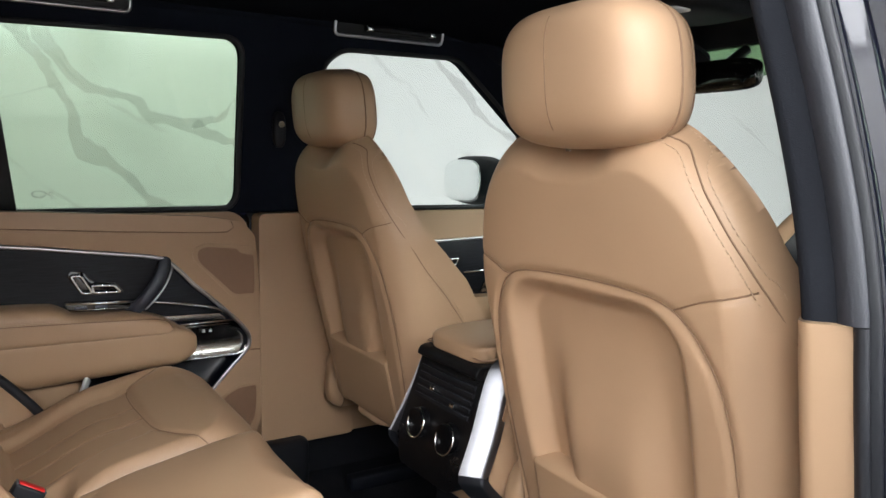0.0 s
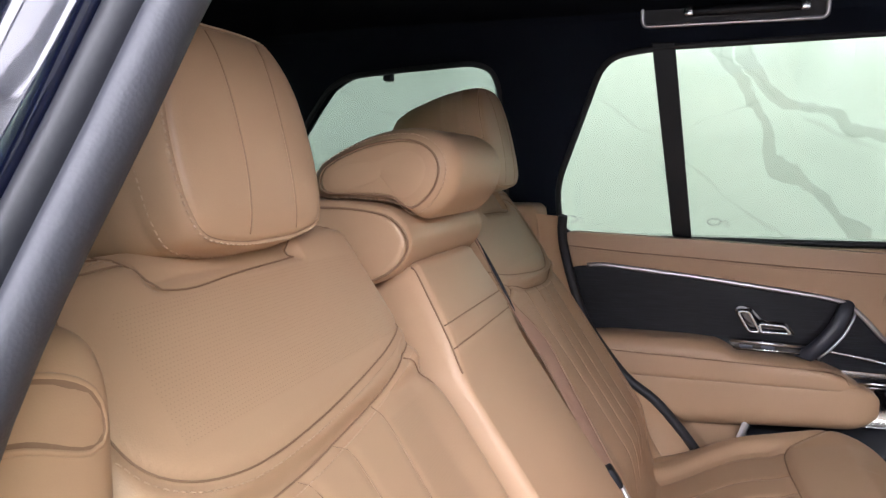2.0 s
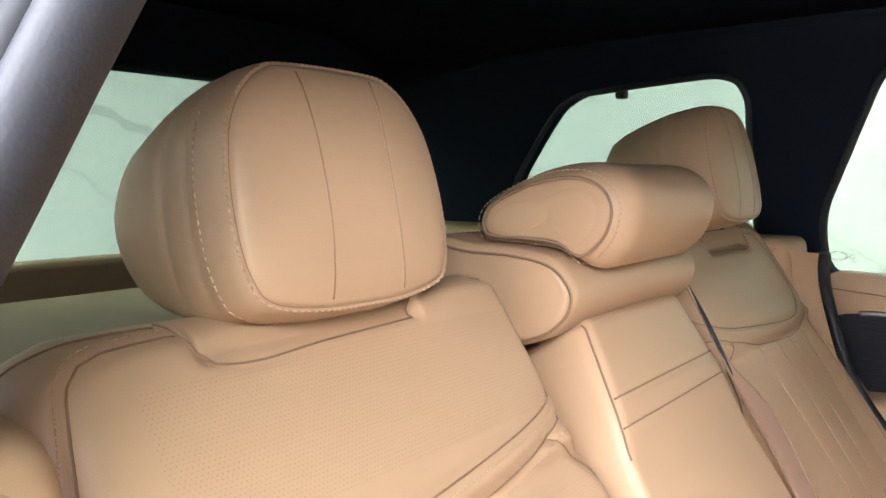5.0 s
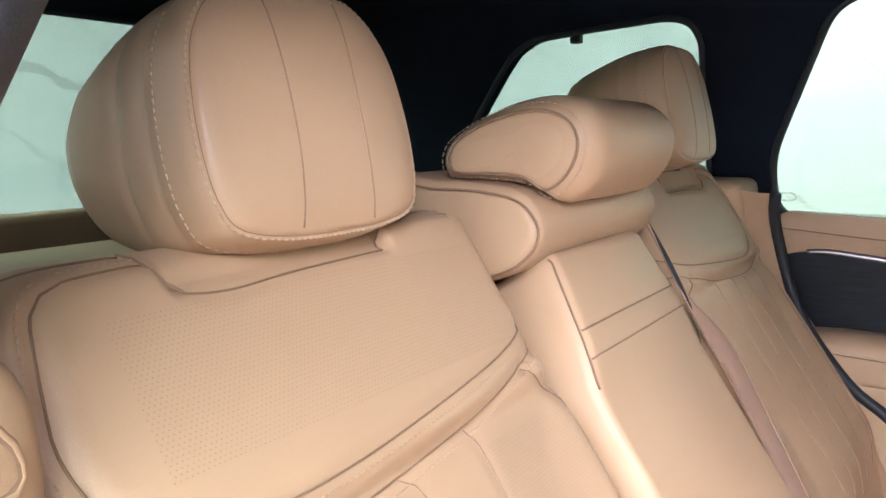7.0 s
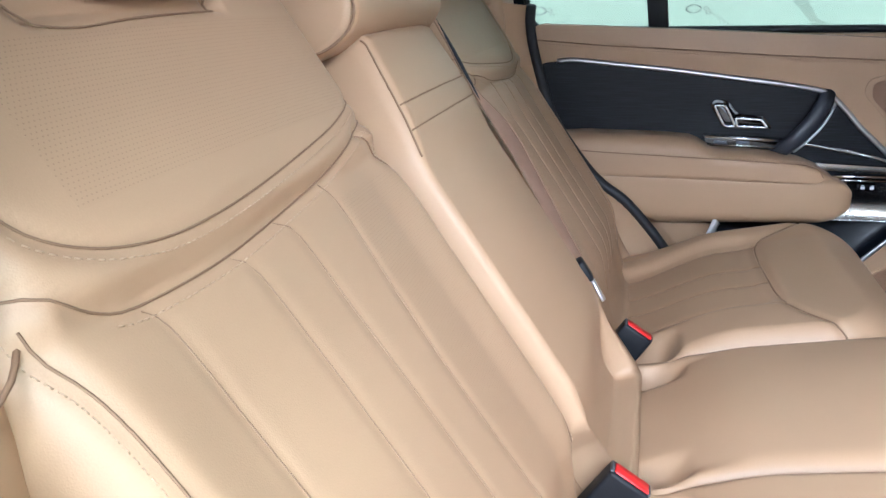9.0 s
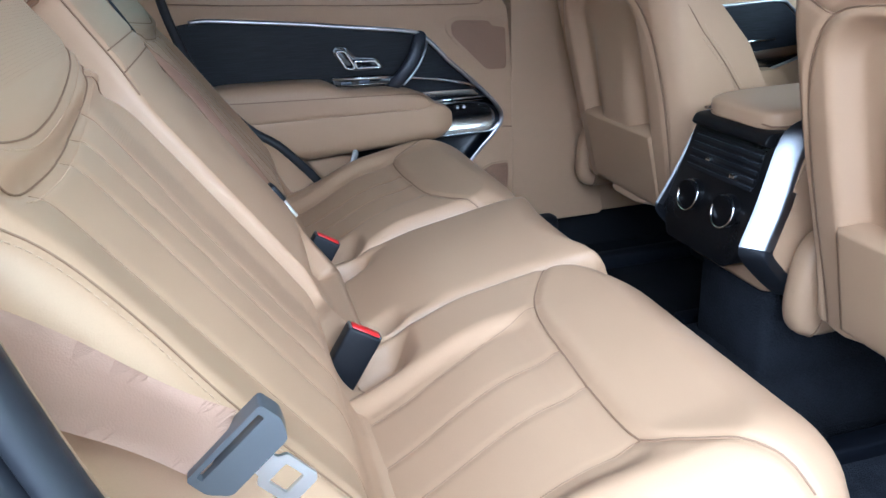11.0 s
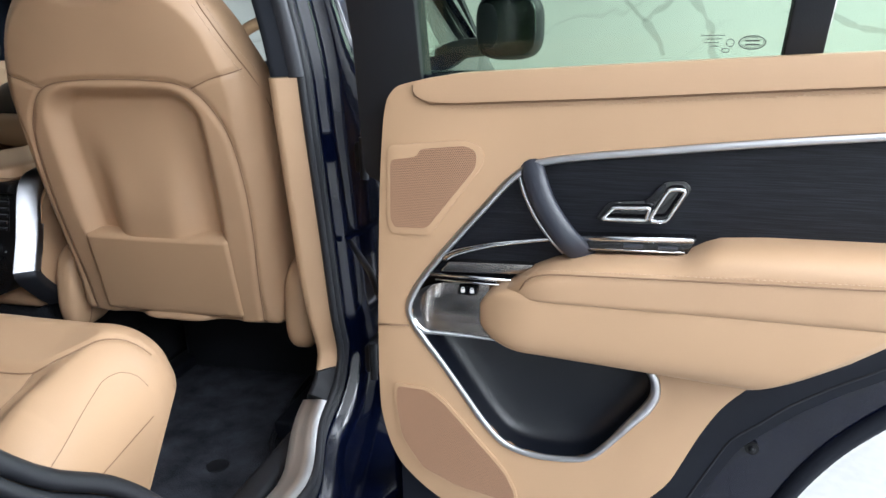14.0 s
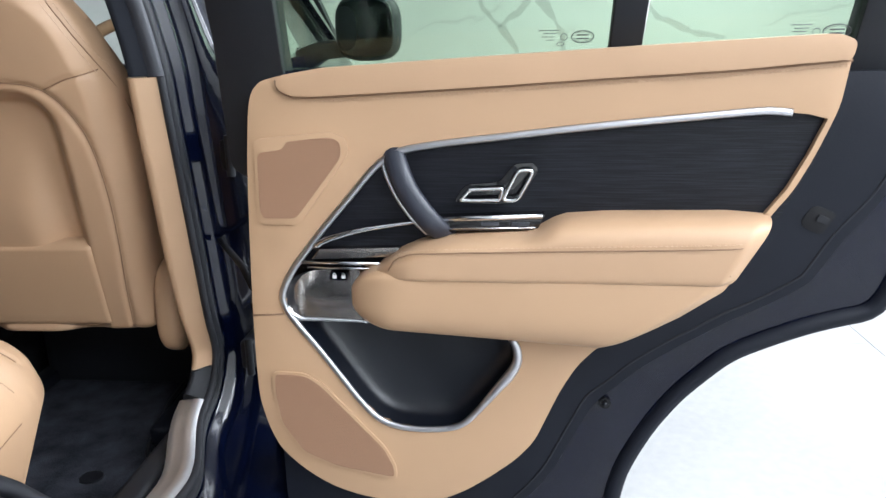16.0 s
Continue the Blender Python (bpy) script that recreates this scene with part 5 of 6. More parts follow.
def closed_left(u, w, z):
    """The far door's panel sits a little lower and reaches further forward below its window."""
    k = min(max((1.21 - z) / 0.05, 0.0), 1.0)
    fore = float(np.interp(u, [0.0, 0.104, 0.128, 0.234, 0.30, 0.384, 0.48, 0.85], [0.0, 0.072, 0.088, 0.222, 0.29, 0.386, 0.488, 0.86]))
    low = float(np.interp(z, [0.6, 0.90, 1.10, 1.15, 1.20], [0.02, 0.020, 0.016, 0.006, 0.0]))
    return Vector((-(u + (fore - u) * k), 0.745 - w, z - low))


OPEN = Vector((-0.06, -0.998, 0)).normalized()
FACE = Vector((OPEN.y, -OPEN.x, 0))
HINGE = Vector((-0.203, -0.855, 0))


def opened_right(u, w, z):
    return HINGE + OPEN * u + FACE * w + Vector((0, 0, z))


rear_door(closed_left, "closed rear door with tan panel, black wood insert and silver trim", False, 0.022)
rear_door(opened_right, "wide-open rear door with tan leather panel, black wood insert and navy edge", True, 0.0)

# ---------------------------------------------------------------- rear bench
RECLINE = Vector((-0.56, 0, 0.83))
BACK_AT = Vector((-0.638, 0, 0.881))


def smooth_line(pts, step=0.007):
    return [(v.x, v.y) for v in spline([(x, y, 0) for x, y in pts], step)]


def step01(t):
    t = np.clip(t, 0, 1)
    return t * t * (3 - 2 * t)


def flip(lines, s):
    return [[(x * s, y) for x, y in ln] for ln in lines]


def rear_place(bench, s):
    """The backrest and cushion of one outer place; s is 1 for the left of the car and -1 for its right."""
    U = [(0.523, 0.528), (0.548, 0.527), (0.570, 0.525), (0.583, 0.520), (0.591, 0.510), (0.595, 0.495), (0.600, 0.467), (0.603, 0.440), (0.596, 0.412), (0.579, 0.394), (0.550, 0.381),
         (0.505, 0.374), (0.432, 0.376), (0.325, 0.387), (0.250, 0.398), (0.204, 0.412), (0.182, 0.438),
         (0.166, 0.480), (0.160, 0.508), (0.178, 0.530), (0.22, 0.535)]
    notch = [(0.522, 0.545), (0.521, 0.528), (0.517, 0.513), (0.507, 0.504), (0.478, 0.500), (0.427, 0.503), (0.339, 0.507), (0.324, 0.512), (0.321, 0.548)]
    low = [(0.630, 0.394), (0.609, 0.381), (0.594, 0.369), (0.575, 0.359), (0.552, 0.353), (0.484, 0.350), (0.404, 0.355), (0.304, 0.366), (0.213, 0.388), (0.160, 0.41)]
    ribs = [[(0.551, 0.350), (0.546, 0.335), (0.543, 0.303), (0.541, 0.26), (0.532, 0.10), (0.525, -0.02)],
            [(0.470, 0.348), (0.461, 0.330), (0.457, 0.265), (0.455, 0.20), (0.450, -0.02)], [(0.411, 0.353), (0.399, 0.335), (0.396, 0.270), (0.393, 0.22), (0.388, 0.10), (0.380, -0.02)],
            [(0.330, 0.360), (0.323, 0.331), (0.328, 0.25), (0.330, 0.185), (0.328, 0.10), (0.320, -0.02)]]
    edge = [(0.233, 0.379), (0.190, 0.346), (0.168, 0.308), (0.162, 0.28), (0.164, 0.20), (0.174, 0.11), (0.184, 0.064), (0.200, -0.02)]
    edge2 = [(0.616, 0.370), (0.613, 0.352), (0.608, 0.330), (0.605, 0.290), (0.604, 0.25), (0.604, 0.15), (0.585, -0.02)]
    shoulder = [(0.630, 0.470), (0.628, 0.500), (0.622, 0.520), (0.611, 0.532), (0.589, 0.538), (0.555, 0.541), (0.527, 0.540)]
    soft = [smooth_line(x) for x in flip([U, low, edge, edge2], s)]
    faint = [smooth_line(x) for x in flip(ribs, s)]
    nt = smooth_line(flip([notch], s)[0])
    sh = smooth_line(flip([shoulder], s)[0])
    seams = [(soft[0], 0.0035, 0.006), (soft[1], 0.005, 0.007), (soft[2], 0.003, 0.006), (soft[3], 0.003, 0.006), (nt, 0.003, 0.005), (sh, 0.003, 0.005)] + [(r, 0.0012 if s < 0 else 0.0007, 0.0055) for r in faint]

    def shape(P, Q):
        c = np.abs(P) - 0.395
        crown = 0.012 * (1 - (c / 0.25) ** 2)
        bolster = 0.009 * step01((np.abs(c) - 0.14) / 0.07) * step01((0.40 - Q) / 0.1)
        upper = 0.012 * step01((Q - 0.355) / 0.02)
        sunk = -0.010 * ((np.abs(P) > 0.322) & (np.abs(P) < 0.517)) * step01((Q - 0.502) / 0.012)
        hollow = -0.075 * step01((0.212 - np.abs(P)) / 0.02) * step01((0.015 - Q) / 0.03)
        inset = -0.034 * step01((0.212 - np.abs(P)) / 0.055) * step01((Q - 0.335) / 0.045)
        return crown + bolster + upper + sunk + hollow + inset - 0.042 * step01((0.05 - Q) / 0.13)

    p = (0.134, 0.650) if s > 0 else (-0.632, -0.153)
    rolled = (0.040, 0.028, 0.028, 0.028) if s > 0 else (0.028, 0.040, 0.028, 0.028)
    back = Pad(BACK_AT + Vector((0.83, 0, 0.56)) * -0.026, (0, 1, 0), RECLINE, p, (-0.12, 0.553 if s < 0 else 0.572), 0.06, rolled, 0.13, seams, shape, step=0.0042)
    ob = back.build("backrest", LEATHER, bench, "tan leather backrest with curved stitched seams",
                    PERF, lambda a, b: (((np.abs(a) > 0.180) & (np.abs(a) < 0.318) & (b < 0.342)) | ((np.abs(np.abs(a) - 0.375) < 0.185) & (b > 0.405) & (b < 0.498))) * 1)
    back.welts([soft[0], soft[1], soft[2], soft[3], nt, sh], ob, 0.0008)
    back.welts(faint, ob, 0.0005, lift=0.0002)
    back.stitches([soft[0]], ob, 0.007 * s)
    back.stitches([soft[1][9:]], ob, 0.008 * s)
    back.stitches([soft[2]], ob, 0.008 * -s)
    back.stitches([soft[3]], ob, 0.006 * s, 0.0062)
    # cushion: q runs back from x = 0
    front = [(0.112, 0.305), (0.150, 0.345), (0.205, 0.385), (0.250, 0.407), (0.300, 0.416), (0.364, 0.420), (0.456, 0.424), (0.528, 0.420), (0.556, 0.393), (0.582, 0.356), (0.606, 0.327), (0.630, 0.317)]
    inner = [(0.250, 0.407), (0.272, 0.48), (0.284, 0.55), (0.292, 0.69)]
    outer_s = [(0.530, 0.419), (0.535, 0.50), (0.537, 0.60), (0.535, 0.69)]
    flank = [(0.645, 0.60), (0.640, 0.52), (0.628, 0.44), (0.624, 0.405), (0.630, 0.380), (0.642, 0.367), (0.652, 0.365)]
    rb = [[(0.352, 0.420), (0.364, 0.55), (0.382, 0.69)], [(0.427, 0.424), (0.438, 0.547), (0.450, 0.69)]]
    L = [smooth_line(x) for x in flip([front, inner, outer_s, flank], s)]
    R = [smooth_line(x) for x in flip(rb, s)]

    def cshape(P, Q):
        c = np.abs(P) - 0.41
        dish = -0.013 * step01((Q - 0.40) / 0.05) * step01((0.165 - np.abs(c)) / 0.03)
        nose = -0.012 * step01((0.33 - Q) / 0.1)
        wing = 0.008 * step01((np.abs(P) - 0.52) / 0.08)
        hollow = -0.042 * step01((0.245 - np.abs(P)) / 0.05) * step01((Q - 0.55) / 0.05)
        return dish + nose + wing + hollow + 0.016 - 0.045 * step01((Q - 0.47) / 0.20)

    pc = (0.147, 0.676) if s > 0 else (-0.664, -0.147)
    rolls = (0.022, 0.085, 0.072, 0.03) if s > 0 else (0.085, 0.022, 0.072, 0.03)
    cushion = Pad((0, 0, 0.937), (0, 1, 0), (-1, 0, -0.20), pc, (0.245, 0.76), (0.122, 0.03), rolls, 0.28,
                  [(L[0], 0.004, 0.006), (L[1], 0.002, 0.004), (L[2], 0.002, 0.004), (L[3], 0.002, 0.005)] + [(r, 0.0016, 0.0045) for r in R], cshape, step=0.0045, tuck=0.12)
    cb = cushion.build("seat_cushion", LEATHER, bench, "tan leather seat cushion with dished ribbed centre")
    cushion.welts(L[:1], cb, 0.0011)
    side = (0.6755 if s > 0 else 0.6635) * s
    cushion.welts([[(side, q) for q in np.linspace(0.385, 0.60, 24)]], cb, 0.0008)
    cushion.welts(L[1:] + R, cb, 0.0006, lift=0.0004)


bench = tagged(empty("rear_bench", (-0.5, 0, 0.49)), "tan leather three-place rear bench with ribbed cushions", "car seat")
rear_place(bench, -1)
rear_place(bench, 1)
mid = Pad((0, 0, 0.944), (0, 1, 0), (-1, 0, -0.20), (-0.146, 0.146), (0.250, 0.76), 0.03, (0.022, 0.022, 0.085, 0.03), 0.28,
          [], lambda P, Q: 0.009 - 0.010 * (P / 0.15) ** 2 - 0.045 * step01((Q - 0.47) / 0.20) - 0.042 * step01((np.abs(P) - 0.08) / 0.04) * step01((Q - 0.55) / 0.05), step=0.0055, tuck=0.07)
mid.build("centre_cushion", LEATHER, bench, "plain tan leather centre cushion")
# folded centre arm rest
arm = Pad(BACK_AT, (0, 1, 0), RECLINE, (-0.156, 0.128), (-0.09, 0.470), 0.018, 0.013, 0.14,
          [([(-0.135, 0.384), (0.112, 0.384)], 0.0030, 0.0035), ([(-0.135, 0.357), (0.112, 0.357)], 0.0030, 0.0035)],
          lambda P, Q: -0.004 + 0.010 * step01((Q - 0.30) / 0.08) + 0.006 * (1 - (P / 0.15) ** 2) - 0.07 * step01((np.abs(P) - 0.125) / 0.015) * step01((0.015 - Q) / 0.03) - 0.045 * step01((0.06 - Q) / 0.12),
          warp=lambda P, Q: (P * (1 - np.where(P < 0, 0.27, 0.10) * np.clip((Q - 0.335) / 0.135, 0, 1)), Q), step=0.005)
ar = arm.build("folded_arm_rest", LEATHER, bench, "folded tan leather centre arm rest")
arm.welts([[(p, q) for p in np.linspace(-0.148, 0.122, 60)] for q in (0.384, 0.357)], ar, 0.0010, lift=0.0006)
arm.welts([[(-0.1500, q) for q in np.linspace(0.33, 0.460, 40)]], ar, 0.0012)
prof = [(v.x, v.z) for v in spline([(-1.08, 0, 1.335), (-1.00, 0, 1.338), (-0.945, 0, 1.336), (-0.905, 0, 1.326), (-0.885, 0, 1.298), (-0.897, 0, 1.266), (-0.945, 0, 1.240), (-1.08, 0, 1.22)], 0.008, True)]
part("centre_back", extrude_profile(prof, -0.152, 0.168, 0.014), LEATHER, bench, "tan leather centre back above the arm rest")
part("seam", tube([(x * 0.985 - 0.014, -0.1525, 1.285 + (z - 1.285) * 0.86) for x, z in prof], 0.0014, 5, True, up=(0, 1, 0)), SEAM, bench)


def rear_headrest(bench, x, y, z, size, label):
    """An outer headrest leaning back: a crowned front face, a stitched band round it and a tapering back."""
    lean = radians(13)
    up, fore = Vector((-math.sin(lean), 0, math.cos(lean))), Vector((math.cos(lean), 0, math.sin(lean)))
    origin = Vector((x - 0.030, y, z))
    half = [(0.0, 0.0865), (0.046, 0.0850), (0.064, 0.0800), (0.083, 0.0640), (0.097, 0.0390), (0.1035, 0.0050), (0.1045, -0.0300), (0.1000, -0.0600), (0.0865, -0.0800), (0.046, -0.0885), (0.0, -0.0900)]
    corner = [(v.x * size, v.y * size) for v in spline([(p, q, 0) for p, q in half] + [(-p, q, 0) for p, q in half[-2:0:-1]], 0.0025, True)]
    turn = np.array([math.atan2(q, p) for p, q in corner])
    reach = np.array([math.hypot(p, q) for p, q in corner])
    order = np.argsort(turn)
    turn, reach = turn[order], reach[order]
    rings = [(0.0, 0.046), (0.3, 0.0452), (0.5, 0.0437), (0.7, 0.0410), (0.82, 0.0382), (0.89, 0.0358), (0.918, 0.0338), (0.93, 0.0312), (0.942, 0.0328), (0.965, 0.0290), (0.985, 0.0200), (0.998, 0.0060), (1.0, -0.0020),
             (0.994, -0.0040), (1.003, -0.0070), (1.005, -0.022), (0.998, -0.032), (0.986, -0.0345), (0.997, -0.037), (0.99, -0.060), (0.965, -0.085), (0.92, -0.108), (0.83, -0.130), (0.68, -0.145), (0.45, -0.153), (0.0, -0.157)]
    scale, height = [r[0] for r in rings[:13]], [r[1] for r in rings[:13]]

    def at(p, q, h):
        return origin + Vector((0, p, 0)) + up * q + fore * h

    def around(angle):
        return float(np.interp(angle, turn, reach, period=math.tau))

    def on_face(p, q, lift=0.0004):
        share = math.hypot(p, q) / around(math.atan2(q, p))
        return at(p, q, float(np.interp(share, scale, height)) + lift)

    def skin(rows):
        bm = bmesh.new()
        n = 128
        grid = []
        for s, h in rows:
            if s == 0:
                grid.append([bm.verts.new(at(0, 0, h))] * n)
                continue
            ring = []
            for i in range(n):
                a = math.tau * i / n
                k = min(max((-h - 0.035) / 0.06, 0.0), 1.0) * 0.75
                oval = 1 / math.hypot(math.cos(a) / (0.103 * size), math.sin(a) / (0.089 * size))
                r = (around(a) * (1 - k) + oval * k) * s
                ring.append(bm.verts.new(at(math.cos(a) * r, math.sin(a) * r, h)))
            grid.append(ring)
        for g, k in zip(grid[:-1], grid[1:]):
            for i in range(n):
                j = (i + 1) % n
                face = [g[i], k[i], k[j], g[j]]
                bm.faces.new([v for m, v in enumerate(face) if v not in face[:m]])
        bmesh.ops.recalc_face_normals(bm, faces=bm.faces)
        return bm

    h = part("headrest", skin(rings[7:]), LEATHER, bench, label)
    f = part("front_face", skin(rings[:8]), LEATHER, h)
    bmesh_line = [math.tau * i / 120 for i in range(120)]
    part("seam", tube([on_face(math.cos(a) * around(a) * 0.93, math.sin(a) * around(a) * 0.93, -0.0002) for a in bmesh_line], 0.0011, 5, True, up=fore), SEAM, f)
    for k in (-1, 1):
        part("seam", tube([on_face(k * (0.036 - 0.004 * math.cos(q * 16)), q, -0.0002) for q in np.linspace(-0.0785 * size, 0.0745 * size, 20)], 0.0009, 5, up=fore), SEAM, f)
    for share in (0.955, 0.9985):
        sewn(spline([on_face(math.cos(a) * around(a) * share, math.sin(a) * around(a) * share, 0.0006) for a in bmesh_line], 0.0062, True), h, 0.0008)
    # black box added as the shade between headrest and backrest
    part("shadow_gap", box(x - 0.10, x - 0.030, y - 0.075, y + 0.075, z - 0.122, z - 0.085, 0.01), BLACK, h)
    for dy in (-0.055, 0.055):
        part("post", tube([(x - 0.06, y + dy, z - 0.08), (x - 0.075, y + dy, 1.24)], 0.006, 10), CHROME, h, "chrome headrest post")
    return h


rear_headrest(bench, -0.930, -0.395, 1.394, 1.0, "tan leather headrest with piped face")
rear_headrest(bench, -0.922, 0.402, 1.422, 1.04, "tan leather headrest with piped face")
prof = [(v.x, v.z) for v in spline([(-1.014, 0, 1.342), (-1.012, 0, 1.376), (-0.955, 0, 1.407), (-0.895, 0, 1.418), (-0.858, 0, 1.406), (-0.843, 0, 1.378), (-0.853, 0, 1.343), (-0.882, 0, 1.319), (-0.912, 0, 1.334), (-0.96, 0, 1.338)], 0.006, True)]
ch = part("centre_headrest", extrude_profile(prof, -0.130, 0.120, 0.036, 0.006), LEATHER, bench, "low tan leather centre headrest with stitched side panel")
mcx, mcz = -0.925, 1.368
part("side_panel", extrude_profile([(mcx + (x - mcx) * 0.80, mcz + (z - mcz) * 0.74) for x, z in prof], -0.1295, -0.118, 0.004, n=4), LEATHER_SOFT, ch)
part("seam", tube([(mcx + (x - mcx) * 0.815, -0.1290, mcz + (z - mcz) * 0.755) for x, z in prof], 0.0014, 5, True, up=(0, 1, 0)), SEAM, ch)
for f, y, nm in ((0.90, -0.126, "stitching"), (1.0, -0.095, "stitching")):
    bm = bmesh.new()
    ln = [Vector((mcx + (x - mcx) * f * 1.006, y, mcz + (z - mcz) * f * 1.006)) for x, z in prof]
    for i in range(0, len(ln) - 1):
        tube([ln[i], ln[i].lerp(ln[i + 1], 0.62)], 0.0006, 4, bm=bm, up=(0, 1, 0))
    tagged(part(nm, bm, THREAD, ch), "pale thread stitching", kind="stuff")

# ---------------------------------------------------------------- front seats


def front_seat(xo, yc, xh, yh, zh, wide, high, taper, label):
    """xo is where the shell stands, yc the middle of the seat; xh, yh and zh place its headrest."""
    seat = tagged(empty("front_seat", (0.3, yc, 0.49)), label, "car seat", group="front seats")
    shell = smooth_line([(-0.198, 0.055), (-0.206, 0.25), (-0.198, 0.40), (-0.180, 0.465), (-0.142, 0.512), (-0.07, 0.526), (0.07, 0.526), (0.142, 0.512), (0.180, 0.465), (0.198, 0.40), (0.206, 0.25), (0.198, 0.055)])
    wing = [smooth_line([(k * 0.146, 0.512), (k * 0.190, 0.528), (k * 0.236, 0.536)]) for k in (-1, 1)]
    ridge = [[(k * p, q) for p, q in smooth_line([(0.150, 0.694), (0.176, 0.688), (0.203, 0.672), (0.222, 0.630), (0.230, 0.598), (0.2385, 0.545), (0.2455, 0.505)])] for k in (-1, 1)]

    def shape(P, Q):
        side = np.hypot(np.maximum(np.abs(P) - 0.085, 0), np.maximum(Q - 0.446, 0))
        d = 0.062 - side
        bowl = -0.030 * step01((d + 0.012) / 0.036) * step01((Q - 0.03) / 0.05)
        dome = 0.029 * np.exp(-(P / 0.084) ** 6) * step01((0.47 - Q) / 0.20)
        return bowl + dome + 0.020 * (1 - (np.abs(P) / 0.27) ** 4)

    back = Pad((xo, yc, 0.700), (0, -1, 0), (-0.215, 0, 0.977), (-0.248, 0.248), (0.045, 0.705), (0.03, 0.12), (0.042, 0.042, 0.015, 0.045),
               lambda P, Q: np.interp(Q, [0.0, 0.28, 0.38, 0.45, 0.51, 0.57, 0.68], [0.22, 0.185, 0.152, 0.112, 0.076, 0.060, 0.052]),
               [(shell, 0.005, 0.005)] + [(w, 0.003, 0.004) for w in wing] + [(r, 0.003, 0.006) for r in ridge], shape,
               warp=lambda P, Q: (P * (1 - taper * step01((Q - 0.48) / 0.25) - 0.07 * step01((0.40 - Q) / 0.30)), Q - 0.020 * np.exp(-(P / 0.085) ** 4) * step01((Q - 0.60) / 0.09)), step=0.0042)
    bk = back.build("seat_back", LEATHER, seat, "tan leather seat back with moulded rear shell")
    back.welts([shell] + wing, bk, 0.0011)
    n, b = back.n, back.b
    for k, line in zip((-1, 1), ridge):
        wall = [back.o + b * q + n * h + back.a * (k * 0.2482) for q, h in ((0.468, -0.044), (0.426, -0.062), (0.36, -0.097), (0.302, -0.122), (0.22, -0.155))]
        top = [back.at(p, q, 0.0008) for p, q in line]
        way = spline(top[::3] + wall, 0.0075)
        part("seam", tube(way, 0.0011, 5, up=(0, 1, 0)), SEAM, bk)
        for d in (-0.006, 0.006):
            edge = [back.at(p + d * k, q + d * 0.5, 0.0005) for p, q in line[:-3]]
            edge += [v + Vector((d * 0.8, k * -0.0004, d * 0.9)) for v in spline(wall[1:], 0.0075)]
            sewn(spline(edge[::2], 0.0068), bk, 0.0006, False)
    # map pocket
    pk = Pad((xo, yc, 0.700), (0, -1, 0), (-0.215, 0, 0.977), (-0.158, 0.158), (0.062, 0.238), 0.008, (0.012, 0.012, 0.008, 0.006), 0.05,
             [([(-0.12, 0.05), (-0.105, 0.078), (0.105, 0.078), (0.12, 0.05)], 0.002, 0.004)], lambda P, Q: 0.021 + 0.004 * (1 - (P / 0.16) ** 2), step=0.006)
    pk.build("map_pocket", VINYL, seat, "tan moulded map pocket")
    # front of the backrest and cushion
    dx = xo - 0.10
    part("seat_front", squircle(0.20 + dx, yc, 0.93, 0.07, 0.232, 0.23, 4, 12, lambda c: Vector((c.x - c.z * 1.5, c.y * (1 - 0.2 * max(c.z - 0.4, 0)), c.z))), LEATHER_SOFT, seat)
    part("seat_base", squircle(0.45 + dx, yc, 0.80, 0.30, 0.26, 0.11, 4, 10), LEATHER, seat, "tan leather seat cushion")
    part("seat_frame", box(0.36 + dx, 0.66 + dx, yc - 0.20, yc + 0.20, 0.49, 0.74, 0.02), BLACK, seat)
    for k in (-1, 1):
        part("seat_rail", box(0.10 + dx, 0.75 + dx, yc + k * 0.19 - 0.02, yc + k * 0.19 + 0.02, 0.49, 0.53, 0.006), DARKEDGE, seat, "black seat rail")
        hc = part("hinge_cover", squircle(0.135 + dx, yc + k * 0.252, 0.790, 0.070, 0.030, 0.090, 3.0, 10, lambda c: Vector((c.x + 0.15 * c.z, c.y, c.z))), VINYL, seat, "tan moulded hinge cover")
        part("cover_joint", tube(belt_round(0.135 + dx, yc + k * 0.252, 0.790, 0.070, 0.0305, 0.091, 3.0, lambda c: Vector((c.x + 0.15 * c.z, c.y, c.z)), -0.35), 0.0012, 5, True, up=(1, 0, 0)), SEAM, hc)

    # headrest: deep back, a band and the front pad
    def tilt(c):
        return Vector((c.x - 0.10 * c.z, c.y * (1 - 0.05 * max(-c.x, 0)) * (1 - 0.04 * max(c.z, 0)), c.z * (1 - 0.05 * max(-c.x, 0))))

    size = (xh, yh, zh, 0.0625, wide, high)
    h = part("headrest", squircle(*size, 3.5, 18, tilt), LEATHER, seat, "tan leather headrest")
    for at in (0.22, 0.66):
        part("seam", tube(belt_round(*size, 3.5, tilt, at), 0.0015, 5, True, up=(1, 0, 0)), SEAM, h)
    for d in (0.016,):
        line = []
        for z in np.linspace(-0.93, 0.93, 21):
            s = (1 + abs(d) ** 3.5 + abs(z) ** 3.5) ** (1 / 3.5)
            c = tilt(Vector((-1, d, z)) / s)
            line.append(Vector((xh + c.x * 0.0627, yh + c.y * wide, zh + c.z * high)))
        part("seam", tube(line, 0.0007, 5, up=(0, 1, 0)), SEAM, h)
    # black block added for the dark shaded gap below the headrest
    part("headrest_gap_shade", squircle(xh + 0.045, yh, zh - 0.088, 0.020, 0.078, 0.012, 4, 6), BLACK, seat)
